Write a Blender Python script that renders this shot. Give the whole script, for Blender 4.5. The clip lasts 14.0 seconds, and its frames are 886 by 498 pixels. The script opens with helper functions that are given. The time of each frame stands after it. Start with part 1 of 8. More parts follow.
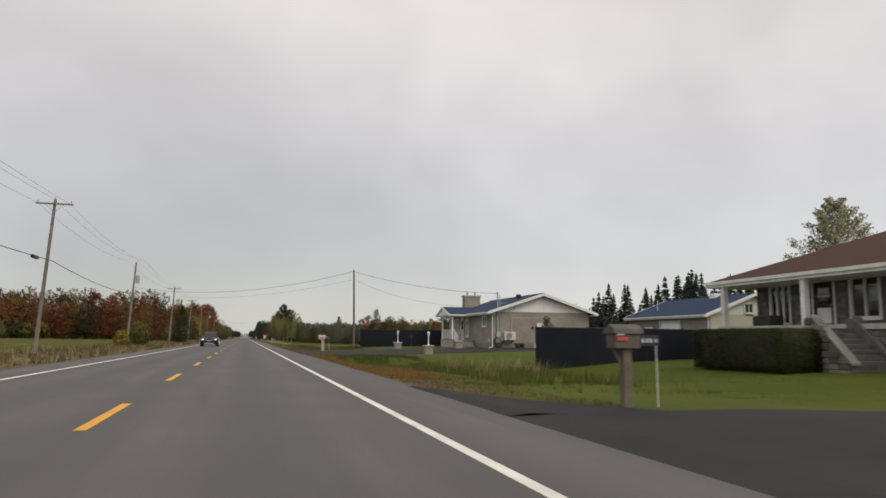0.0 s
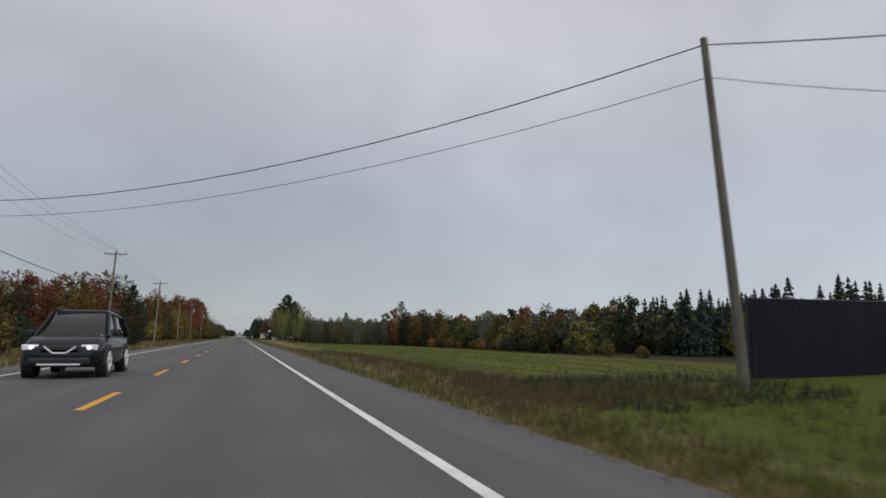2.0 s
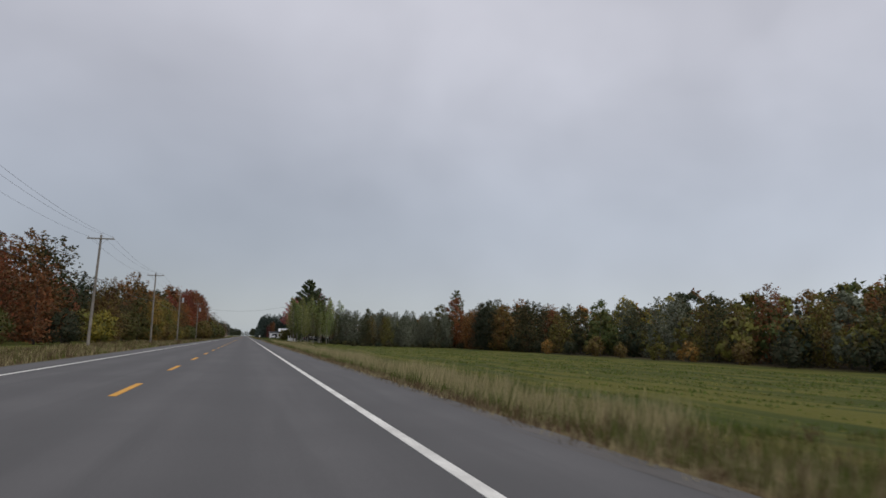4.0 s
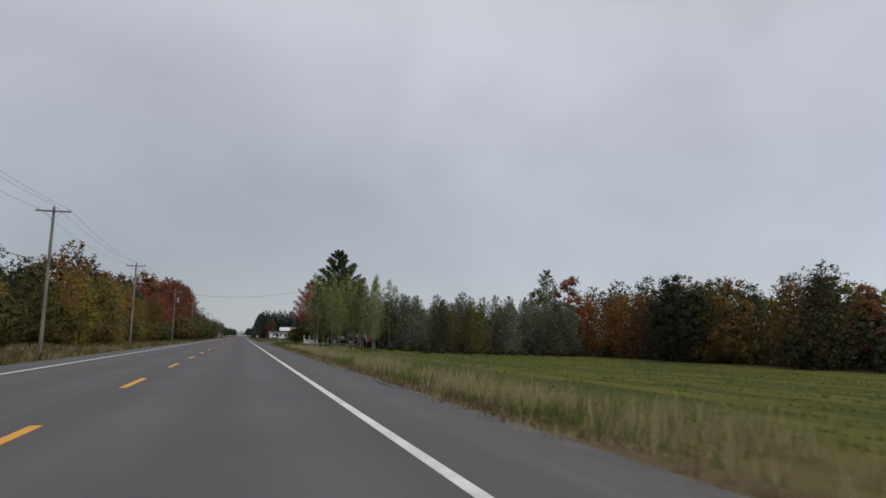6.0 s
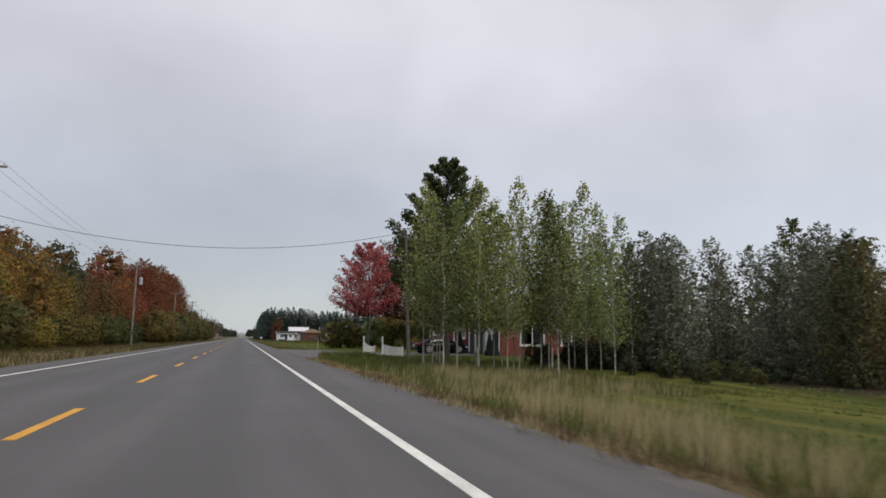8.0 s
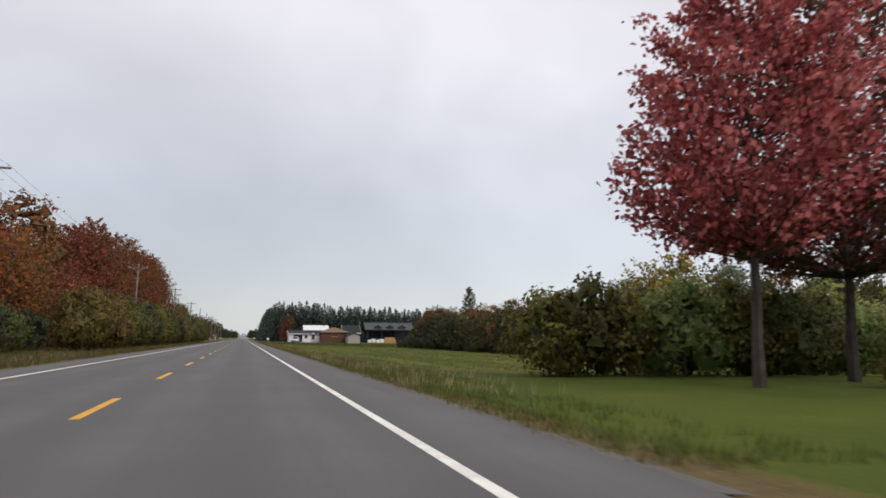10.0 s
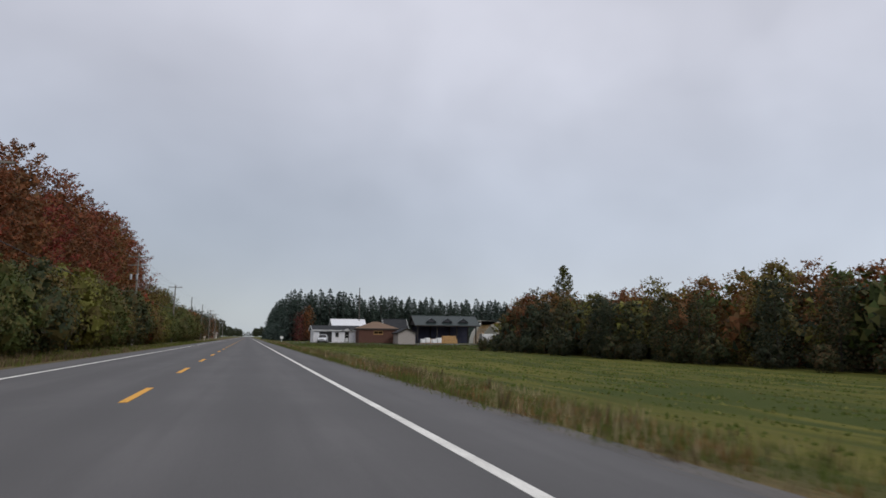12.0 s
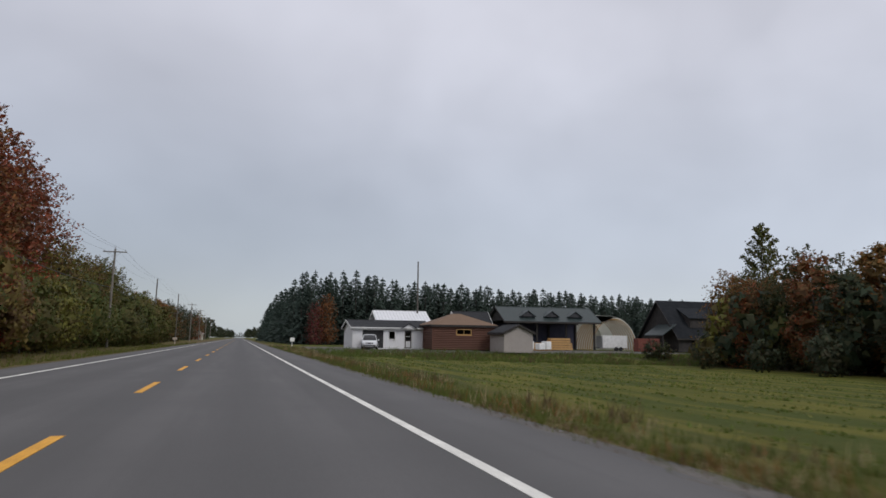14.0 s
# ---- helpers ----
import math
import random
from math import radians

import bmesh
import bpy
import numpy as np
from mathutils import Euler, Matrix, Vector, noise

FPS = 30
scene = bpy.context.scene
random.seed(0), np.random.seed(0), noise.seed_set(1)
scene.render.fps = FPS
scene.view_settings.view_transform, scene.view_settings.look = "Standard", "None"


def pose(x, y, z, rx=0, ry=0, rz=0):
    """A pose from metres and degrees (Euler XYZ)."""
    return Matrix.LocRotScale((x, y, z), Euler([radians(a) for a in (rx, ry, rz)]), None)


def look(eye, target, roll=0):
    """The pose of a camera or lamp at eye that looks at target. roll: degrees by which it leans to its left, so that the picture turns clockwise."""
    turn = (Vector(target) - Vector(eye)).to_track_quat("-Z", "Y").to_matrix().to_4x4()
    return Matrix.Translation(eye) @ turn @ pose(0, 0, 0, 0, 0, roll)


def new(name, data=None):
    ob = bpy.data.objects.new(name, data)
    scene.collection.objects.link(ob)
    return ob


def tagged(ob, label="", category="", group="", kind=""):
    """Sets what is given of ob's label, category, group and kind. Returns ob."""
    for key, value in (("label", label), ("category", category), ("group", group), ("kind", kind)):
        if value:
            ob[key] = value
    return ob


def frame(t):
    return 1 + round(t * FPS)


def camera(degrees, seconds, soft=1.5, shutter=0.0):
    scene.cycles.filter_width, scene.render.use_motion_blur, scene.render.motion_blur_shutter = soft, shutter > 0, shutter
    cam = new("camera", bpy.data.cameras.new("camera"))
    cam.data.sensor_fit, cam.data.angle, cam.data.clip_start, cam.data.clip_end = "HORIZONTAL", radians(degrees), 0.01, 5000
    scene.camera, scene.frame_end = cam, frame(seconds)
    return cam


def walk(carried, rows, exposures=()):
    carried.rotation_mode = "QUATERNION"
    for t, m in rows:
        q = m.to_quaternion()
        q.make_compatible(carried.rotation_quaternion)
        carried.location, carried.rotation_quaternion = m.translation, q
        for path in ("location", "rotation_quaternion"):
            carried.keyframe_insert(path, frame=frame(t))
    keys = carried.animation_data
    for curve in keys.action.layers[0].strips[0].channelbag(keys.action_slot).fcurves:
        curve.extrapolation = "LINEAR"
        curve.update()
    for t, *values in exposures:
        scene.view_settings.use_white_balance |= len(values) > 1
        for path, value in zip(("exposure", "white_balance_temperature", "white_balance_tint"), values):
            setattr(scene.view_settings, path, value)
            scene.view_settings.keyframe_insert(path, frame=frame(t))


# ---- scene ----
EYE = 1.003  # height of the camera over the road
cam = camera(64.21, 14.0, soft=1.6, shutter=0.1)
# seconds, x, y, turn to the right, tilt up, lean
PATH = [
    (0.0, 1.650, 0.000, 15.489, 7.276, -0.565),
    (0.5, 1.708, 15.107, 15.549, 7.178, -0.546),
    (1.0, 1.790, 30.313, 15.915, 7.227, -0.575),
    (1.5, 1.895, 45.540, 16.336, 7.225, -0.468),
    (2.0, 2.046, 60.760, 15.886, 7.157, -0.358),
    (2.5, 2.053, 75.916, 15.853, 7.175, -0.566),
    (3.0, 2.039, 91.134, 15.558, 7.137, -0.587),
    (5.5, 2.113, 167.538, 15.390, 7.140, -0.519),
    (6.0, 2.115, 182.764, 15.772, 7.129, -0.502),
    (6.5, 2.164, 197.961, 15.582, 7.172, -0.517),
    (7.0, 2.159, 213.145, 15.800, 7.193, -0.496),
    (7.5, 2.166, 228.365, 15.165, 7.208, -0.558),
    (8.0, 2.121, 243.609, 15.721, 7.224, -0.426),
    (8.5, 2.063, 258.837, 15.314, 7.187, -0.340),
    (9.0, 2.026, 274.078, 15.425, 7.232, -0.373),
    (11.5, 1.827, 350.590, 15.774, 7.286, -0.248),
    (12.0, 1.774, 365.739, 15.292, 7.167, -0.428),
    (12.5, 1.721, 380.904, 15.532, 7.158, -0.390),
    (13.0, 1.671, 396.087, 15.511, 7.223, -0.463),
    (13.5, 1.676, 411.318, 15.349, 7.301, -0.574),
    (14.0, 1.706, 426.575, 15.858, 7.334, -0.669),
]
# seconds, stops, white balance
EXPOSURES = [(0.0, 0.1, 7500, 10), (0.5, -0.25, 7400, 10), (1.5, -0.27, 6800, 10), (2.5, -0.28, 6550, 10), (7.0, -0.24, 6550, 10), (7.5, -0.1, 6550, 10),
             (8.0, 0.06, 6750, 10), (8.5, 0.34, 7000, 10), (9.0, 0.46, 7000, 10), (9.4, 0.44, 7000, 10), (11.3, -0.1, 6450, 10), (14.0, -0.1, 6500, 10)]
walk(cam, [(t, pose(x, y, EYE, 90 + up, 0, -turn) @ pose(0, 0, 0, 0, 0, -lean))
           for t, x, y, turn, up, lean in PATH],
     EXPOSURES)

# ---- sky and light: an overcast autumn day ----
world = bpy.data.worlds.new("overcast_sky")
scene.world = world
world.use_nodes = True
wn, wl = world.node_tree.nodes, world.node_tree.links
wn.clear()
w_out = wn.new("ShaderNodeOutputWorld")
w_bg = wn.new("ShaderNodeBackground")
w_sky = wn.new("ShaderNodeTexSky")
w_sky.sky_type, w_sky.sun_disc = "NISHITA", False
w_sky.sun_elevation, w_sky.sun_rotation = radians(46), radians(149)
w_co = wn.new("ShaderNodeTexCoord")
w_sep = wn.new("ShaderNodeSeparateXYZ")
wl.new(w_co.outputs["Generated"], w_sep.inputs[0])
# cloud deck: the overcast brightens from the horizon up to the zenith
w_grad = wn.new("ShaderNodeValToRGB")
w_grad.color_ramp.interpolation = "EASE"
stops = [(0.0, (0.50, 0.55, 0.60)), (0.10, (0.46, 0.49, 0.56)), (0.46, (0.6, 0.6, 0.66)), (1.0, (0.74, 0.73, 0.75))]
ramp = w_grad.color_ramp.elements
while len(ramp) < len(stops):
    ramp.new(0.5)
for el, (at, col) in zip(ramp, stops):
    el.position, el.color = at, (*col, 1)
wl.new(w_sep.outputs["Z"], w_grad.inputs[0])
# soft bellies of cloud, drawn out towards the horizon
w_map = wn.new("ShaderNodeMapping")
w_map.inputs["Scale"].default_value = (1.4, 1.4, 2.0)
wl.new(w_co.outputs["Generated"], w_map.inputs[0])
w_noise = wn.new("ShaderNodeTexNoise")
w_noise.inputs["Scale"].default_value, w_noise.inputs["Detail"].default_value = 1.7, 4
w_noise.inputs["Roughness"].default_value, w_noise.inputs["Distortion"].default_value = 0.45, 0.2
wl.new(w_map.outputs[0], w_noise.inputs["Vector"])
w_rng = wn.new("ShaderNodeMapRange")
w_rng.inputs["From Min"].default_value, w_rng.inputs["From Max"].default_value = 0.3, 0.7
w_rng.inputs["To Min"].default_value, w_rng.inputs["To Max"].default_value = 0.83, 1.17
wl.new(w_noise.outputs[0], w_rng.inputs["Value"])
# the deck is lighter on the side of the veiled sun, behind the camera and to its right
w_dot = wn.new("ShaderNodeVectorMath")
w_dot.operation = "DOT_PRODUCT"
w_dot.inputs[1].default_value = (0.514, -0.857, 0.0)
wl.new(w_co.outputs["Generated"], w_dot.inputs[0])
w_half = wn.new("ShaderNodeMath")
w_half.operation = "MULTIPLY_ADD"
w_half.inputs[1].default_value, w_half.inputs[2].default_value = 0.5, 0.5
wl.new(w_dot.outputs["Value"], w_half.inputs[0])
w_side = wn.new("ShaderNodeValToRGB")
stops = [(0.0, 0.45), (0.15, 0.5), (0.4, 0.56), (1.0, 0.84)]
ramp = w_side.color_ramp.elements
while len(ramp) < len(stops):
    ramp.new(0.5)
for el, (at, v) in zip(ramp, stops):
    el.position, el.color = at, (v, v, v, 1)
wl.new(w_half.outputs[0], w_side.inputs[0])
w_twice = wn.new("ShaderNodeMath")
w_twice.operation = "MULTIPLY"
w_twice.inputs[1].default_value = 2.0
wl.new(w_side.outputs[0], w_twice.inputs[0])
w_both = wn.new("ShaderNodeMath")
w_both.operation = "MULTIPLY"
wl.new(w_rng.outputs[0], w_both.inputs[0])
wl.new(w_twice.outputs[0], w_both.inputs[1])
# lighter breaks and darker bellies in the cloud over the road: direction, width in degrees, strength
w_warp = wn.new("ShaderNodeTexNoise")
w_warp.inputs["Scale"].default_value, w_warp.inputs["Detail"].default_value = 3.2, 3
wl.new(w_co.outputs["Generated"], w_warp.inputs["Vector"])
w_wsc = wn.new("ShaderNodeVectorMath")
w_wsc.operation = "MULTIPLY_ADD"
w_wsc.inputs[1].default_value, w_wsc.inputs[2].default_value = (0.34, 0.34, 0.34), (-0.17, -0.17, -0.17)
wl.new(w_warp.outputs["Color"], w_wsc.inputs[0])
w_bent = wn.new("ShaderNodeVectorMath")
wl.new(w_co.outputs["Generated"], w_bent.inputs[0])
wl.new(w_wsc.outputs[0], w_bent.inputs[1])
w_norm = wn.new("ShaderNodeVectorMath")
w_norm.operation = "NORMALIZE"
wl.new(w_bent.outputs[0], w_norm.inputs[0])
w_sum = w_both
for way, wide, gain in (((0.447, 0.827, 0.341), 14, 0.09), ((0.648, 0.707, 0.283), 19, 0.06), ((0.143, 0.903, 0.406), 20, 0.05),
                        ((0.331, 0.91, 0.251), 11, -0.08), ((0.517, 0.821, 0.243), 9, -0.08), ((-0.136, 0.972, 0.192), 24, -0.08)):
    w_d = wn.new("ShaderNodeVectorMath")
    w_d.operation = "DOT_PRODUCT"
    w_d.inputs[1].default_value = way
    wl.new(w_norm.outputs[0], w_d.inputs[0])
    w_r = wn.new("ShaderNodeMapRange")
    w_r.interpolation_type = "SMOOTHERSTEP"
    w_r.inputs["From Min"].default_value, w_r.inputs["From Max"].default_value = math.cos(radians(wide)), 1.0
    w_r.inputs["To Min"].default_value, w_r.inputs["To Max"].default_value = 0.0, gain
    wl.new(w_d.outputs["Value"], w_r.inputs["Value"])
    w_a = wn.new("ShaderNodeMath")
    wl.new(w_sum.outputs[0], w_a.inputs[0])
    wl.new(w_r.outputs[0], w_a.inputs[1])
    w_sum = w_a
w_mul = wn.new("ShaderNodeVectorMath")
w_mul.operation = "SCALE"
wl.new(w_grad.outputs[0], w_mul.inputs[0])
wl.new(w_sum.outputs[0], w_mul.inputs["Scale"])
w_dim = wn.new("ShaderNodeVectorMath")
w_dim.operation = "SCALE"
w_dim.inputs["Scale"].default_value = 0.02
wl.new(w_sky.outputs[0], w_dim.inputs[0])
w_add = wn.new("ShaderNodeVectorMath")
w_add.operation = "ADD"
wl.new(w_mul.outputs[0], w_add.inputs[0])
wl.new(w_dim.outputs[0], w_add.inputs[1])
wl.new(w_add.outputs[0], w_bg.inputs["Color"])
w_bg.inputs["Strength"].default_value = 1.0
wl.new(w_bg.outputs[0], w_out.inputs[0])

sun = new("sun", bpy.data.lights.new("sun", "SUN"))
sun.data.energy, sun.data.angle, sun.data.color = 0.9, radians(25), (1.0, 0.96, 0.9)
sun.matrix_world = look((0, 0, 60), (-30, 50, 0))
sun.location = (0, 0, 60)


# ---- materials ----
def rgb(c):
    return (c[0], c[1], c[2], 1.0)


def nodes_of(name, rough=0.8, metal=0.0, spec=0.5):
    m = bpy.data.materials.new(name)
    m.use_nodes = True
    nt = m.node_tree
    bsdf = nt.nodes["Principled BSDF"]
    bsdf.inputs["Roughness"].default_value = rough
    bsdf.inputs["Metallic"].default_value = metal
    bsdf.inputs["Specular IOR Level"].default_value = spec
    return m, nt, bsdf


def noise_node(nt, vec, scale, detail=3.0, rough=0.55):
    n = nt.nodes.new("ShaderNodeTexNoise")
    n.inputs["Scale"].default_value, n.inputs["Detail"].default_value = scale, detail
    n.inputs["Roughness"].default_value = rough
    nt.links.new(vec, n.inputs["Vector"])
    return n.outputs[0]


def ramp_node(nt, fac, lo, hi):
    r = nt.nodes.new("ShaderNodeMapRange")
    r.inputs["From Min"].default_value, r.inputs["From Max"].default_value = lo, hi
    nt.links.new(fac, r.inputs["Value"])
    return r.outputs[0]


def mix_node(nt, fac, a, b, blend="MIX"):
    m = nt.nodes.new("ShaderNodeMix")
    m.data_type, m.blend_type = "RGBA", blend
    if isinstance(fac, float):
        m.inputs[0].default_value = fac
    else:
        nt.links.new(fac, m.inputs[0])
    for k, v in ((6, a), (7, b)):
        if isinstance(v, tuple):
            m.inputs[k].default_value = rgb(v)
        else:
            nt.links.new(v, m.inputs[k])
    return m.outputs[2]


def bump_node(nt, bsdf, height, strength, dist=0.02):
    b = nt.nodes.new("ShaderNodeBump")
    b.inputs["Strength"].default_value, b.inputs["Distance"].default_value = strength, dist
    nt.links.new(height, b.inputs["Height"])
    nt.links.new(b.outputs[0], bsdf.inputs["Normal"])


def position(nt):
    return nt.nodes.new("ShaderNodeNewGeometry").outputs["Position"]


def surface(name, c1, c2, scale=3.0, fine=40.0, rough=0.8, bump=0.15, metal=0.0, spec=0.4, spread=0.12):
    """Two tones in patches, with a finer grain over them."""
    m, nt, bsdf = nodes_of(name, rough, metal, spec)
    pos = position(nt)
    big = ramp_node(nt, noise_node(nt, pos, scale), 0.35, 0.65)
    grain = noise_node(nt, pos, fine, 2.0)
    col = mix_node(nt, big, c1, c2)
    info = nt.nodes.new("ShaderNodeObjectInfo")
    dark = nt.nodes.new("ShaderNodeMapRange")
    dark.inputs["To Min"].default_value, dark.inputs["To Max"].default_value = 1 - spread, 1 + spread
    nt.links.new(info.outputs["Random"], dark.inputs["Value"])
    g = nt.nodes.new("ShaderNodeMapRange")
    g.inputs["From Min"].default_value, g.inputs["From Max"].default_value = 0.3, 0.7
    g.inputs["To Min"].default_value, g.inputs["To Max"].default_value = 0.86, 1.14
    nt.links.new(grain, g.inputs["Value"])
    mul = nt.nodes.new("ShaderNodeMath")
    mul.operation = "MULTIPLY"
    nt.links.new(dark.outputs[0], mul.inputs[0])
    nt.links.new(g.outputs[0], mul.inputs[1])
    sc = nt.nodes.new("ShaderNodeVectorMath")
    sc.operation = "SCALE"
    nt.links.new(col, sc.inputs[0])
    nt.links.new(mul.outputs[0], sc.inputs["Scale"])
    nt.links.new(sc.outputs[0], bsdf.inputs["Base Color"])
    if bump:
        bump_node(nt, bsdf, grain, bump)
    return m


def leaves(name, c, vary=0.35, hue=0.03, turned=None, share=0.4, through_light=0.35):
    """Leaf tone: varies leaf by leaf and tree by tree, lets some light through."""
    m, nt, bsdf = nodes_of(name, 0.65, 0.0, 0.25)
    geo = nt.nodes.new("ShaderNodeNewGeometry")
    info = nt.nodes.new("ShaderNodeObjectInfo")
    h = nt.nodes.new("ShaderNodeHueSaturation")
    if turned:
        # a share of the leaves has already turned
        pick_leaf = nt.nodes.new("ShaderNodeTexWhiteNoise")
        pick_leaf.noise_dimensions = "1D"
        nt.links.new(geo.outputs["Random Per Island"], pick_leaf.inputs["W"])
        less = nt.nodes.new("ShaderNodeMath")
        less.operation = "LESS_THAN"
        less.inputs[1].default_value = share
        nt.links.new(pick_leaf.outputs["Value"], less.inputs[0])
        nt.links.new(mix_node(nt, less.outputs[0], c, turned), h.inputs["Color"])
    else:
        h.inputs["Color"].default_value = rgb(c)
    for src, k, lo, hi in ((geo.outputs["Random Per Island"], "Value", 1 - vary, 1 + vary),
                           (info.outputs["Random"], "Hue", 0.5 - hue, 0.5 + hue)):
        r = nt.nodes.new("ShaderNodeMapRange")
        r.inputs["To Min"].default_value, r.inputs["To Max"].default_value = lo, hi
        nt.links.new(src, r.inputs["Value"])
        nt.links.new(r.outputs[0], h.inputs[k])
    nt.links.new(h.outputs[0], bsdf.inputs["Base Color"])
    tr = nt.nodes.new("ShaderNodeBsdfTranslucent")
    nt.links.new(h.outputs[0], tr.inputs["Color"])
    mx = nt.nodes.new("ShaderNodeMixShader")
    mx.inputs[0].default_value = through_light
    out = nt.nodes["Material Output"]
    nt.links.new(bsdf.outputs[0], mx.inputs[1])
    nt.links.new(tr.outputs[0], mx.inputs[2])
    nt.links.new(mx.outputs[0], out.inputs["Surface"])
    return m


def masonry(name, c1, c2, mortar, bw, bh, rough=0.85, axis="YZ"):
    """Brick courses seen from afar, at true size, along one wall direction and upwards."""
    m, nt, bsdf = nodes_of(name, rough, 0, 0.3)
    pos = position(nt)
    sep = nt.nodes.new("ShaderNodeSeparateXYZ")
    nt.links.new(pos, sep.inputs[0])
    add = nt.nodes.new("ShaderNodeMath")
    nt.links.new(sep.outputs["X"], add.inputs[0])
    nt.links.new(sep.outputs["Y"], add.inputs[1])
    com = nt.nodes.new("ShaderNodeCombineXYZ")
    nt.links.new(add.outputs[0], com.inputs[0])
    nt.links.new(sep.outputs["Z"], com.inputs[1])
    b = nt.nodes.new("ShaderNodeTexBrick")
    b.inputs["Scale"].default_value = 1.0
    b.inputs["Brick Width"].default_value, b.inputs["Row Height"].default_value = bw, bh
    b.inputs["Mortar Size"].default_value = 0.006
    for k, c in (("Color1", c1), ("Color2", c2), ("Mortar", mortar)):
        b.inputs[k].default_value = rgb(c)
    nt.links.new(com.outputs[0], b.inputs["Vector"])
    stain = ramp_node(nt, noise_node(nt, pos, 0.9), 0.3, 0.75)
    col = mix_node(nt, stain, b.outputs["Color"], tuple(v * 0.78 for v in c1))
    nt.links.new(col, bsdf.inputs["Base Color"])
    bump_node(nt, bsdf, b.outputs["Fac"], 0.3, -0.01)
    return m


def stripes(name, c1, c2, period, axis, rough=0.6, bump=0.5, duty=0.12, metal=0.0):
    """Boards, laps or shingle courses at their true spacing along one world axis."""
    m, nt, bsdf = nodes_of(name, rough, metal, 0.15 if rough > 0.8 else 0.4)
    pos = position(nt)
    sep = nt.nodes.new("ShaderNodeSeparateXYZ")
    nt.links.new(pos, sep.inputs[0])
    d = nt.nodes.new("ShaderNodeMath")
    d.operation = "DIVIDE"
    d.inputs[1].default_value = period
    nt.links.new(sep.outputs[axis], d.inputs[0])
    f = nt.nodes.new("ShaderNodeMath")
    f.operation = "FRACT"
    nt.links.new(d.outputs[0], f.inputs[0])
    edge = nt.nodes.new("ShaderNodeMath")
    edge.operation = "LESS_THAN"
    edge.inputs[1].default_value = duty
    nt.links.new(f.outputs[0], edge.inputs[0])
    tone = mix_node(nt, ramp_node(nt, noise_node(nt, pos, 1.4, 4.0), 0.3, 0.7), c1, c2)
    grain = mix_node(nt, ramp_node(nt, noise_node(nt, pos, 30.0, 2.0), 0.3, 0.7), tone, tuple(v * 0.85 for v in c1))
    col = mix_node(nt, edge.outputs[0], grain, tuple(v * 0.55 for v in c1))
    nt.links.new(col, bsdf.inputs["Base Color"])
    bump_node(nt, bsdf, f.outputs[0], bump, 0.02)
    return m


def pane_glass(name):
    m = bpy.data.materials.new(name)
    m.use_nodes = True
    nt = m.node_tree
    nt.nodes.clear()
    out = nt.nodes.new("ShaderNodeOutputMaterial")
    tr = nt.nodes.new("ShaderNodeBsdfTransparent")
    tr.inputs[0].default_value = (0.75, 0.8, 0.8, 1)
    gl = nt.nodes.new("ShaderNodeBsdfGlossy")
    gl.inputs["Roughness"].default_value = 0.03
    fr = nt.nodes.new("ShaderNodeFresnel")
    fr.inputs[0].default_value = 1.9
    mx = nt.nodes.new("ShaderNodeMixShader")
    nt.links.new(fr.outputs[0], mx.inputs[0])
    nt.links.new(tr.outputs[0], mx.inputs[1])
    nt.links.new(gl.outputs[0], mx.inputs[2])
    nt.links.new(mx.outputs[0], out.inputs[0])
    return m


M_GLASS = pane_glass("window_glass")
M_WHITE = surface("white_paint", (0.74, 0.74, 0.72), (0.62, 0.62, 0.6), 2.0, 25, 0.5, 0.03)
M_CURTAIN = surface("curtain_cloth", (0.72, 0.7, 0.67), (0.58, 0.57, 0.55), 9.0, 60, 0.9, 0.1)
# near-black for dark fittings; elsewhere its colour stands in for indoor shade
M_DARK = surface("dark_fittings_and_indoor_shade", (0.05, 0.05, 0.05), (0.03, 0.03, 0.03), 2.0, 20, 0.9, 0.0)
M_WOODPOLE = surface("weathered_pole_wood", (0.21, 0.19, 0.16), (0.14, 0.125, 0.108), 1.2, 30, 0.9, 0.2)
M_POSTWOOD = surface("dark_weathered_post_wood", (0.13, 0.118, 0.102), (0.085, 0.076, 0.066), 1.2, 30, 0.9, 0.2)
M_STEEL = surface("galvanised_steel", (0.42, 0.43, 0.44), (0.33, 0.34, 0.35), 6, 50, 0.5, 0.03, 0.5)
M_BLACK = surface("black_plastic", (0.012, 0.012, 0.013), (0.02, 0.02, 0.021), 8, 60, 0.45, 0.03)
M_WIRE = surface("black_cable", (0.03, 0.03, 0.032), (0.04, 0.04, 0.04), 8, 60, 0.6, 0.0)
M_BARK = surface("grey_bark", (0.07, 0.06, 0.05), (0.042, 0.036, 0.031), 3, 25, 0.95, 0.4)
M_BIRCHBARK = surface("pale_birch_bark", (0.42, 0.4, 0.36), (0.22, 0.2, 0.17), 2.5, 18, 0.85, 0.2)
M_CONCRETE = surface("concrete", (0.42, 0.4, 0.37), (0.33, 0.31, 0.29), 2.0, 35, 0.9, 0.1)
M_SCREEN = surface("dark_privacy_mesh", (0.006, 0.008, 0.014), (0.009, 0.011, 0.018), 0.8, 90, 0.75, 0.1, spec=0.2)
M_RUBBER = surface("tyre_rubber", (0.015, 0.015, 0.015), (0.02, 0.02, 0.02), 8, 60, 0.85, 0.05)

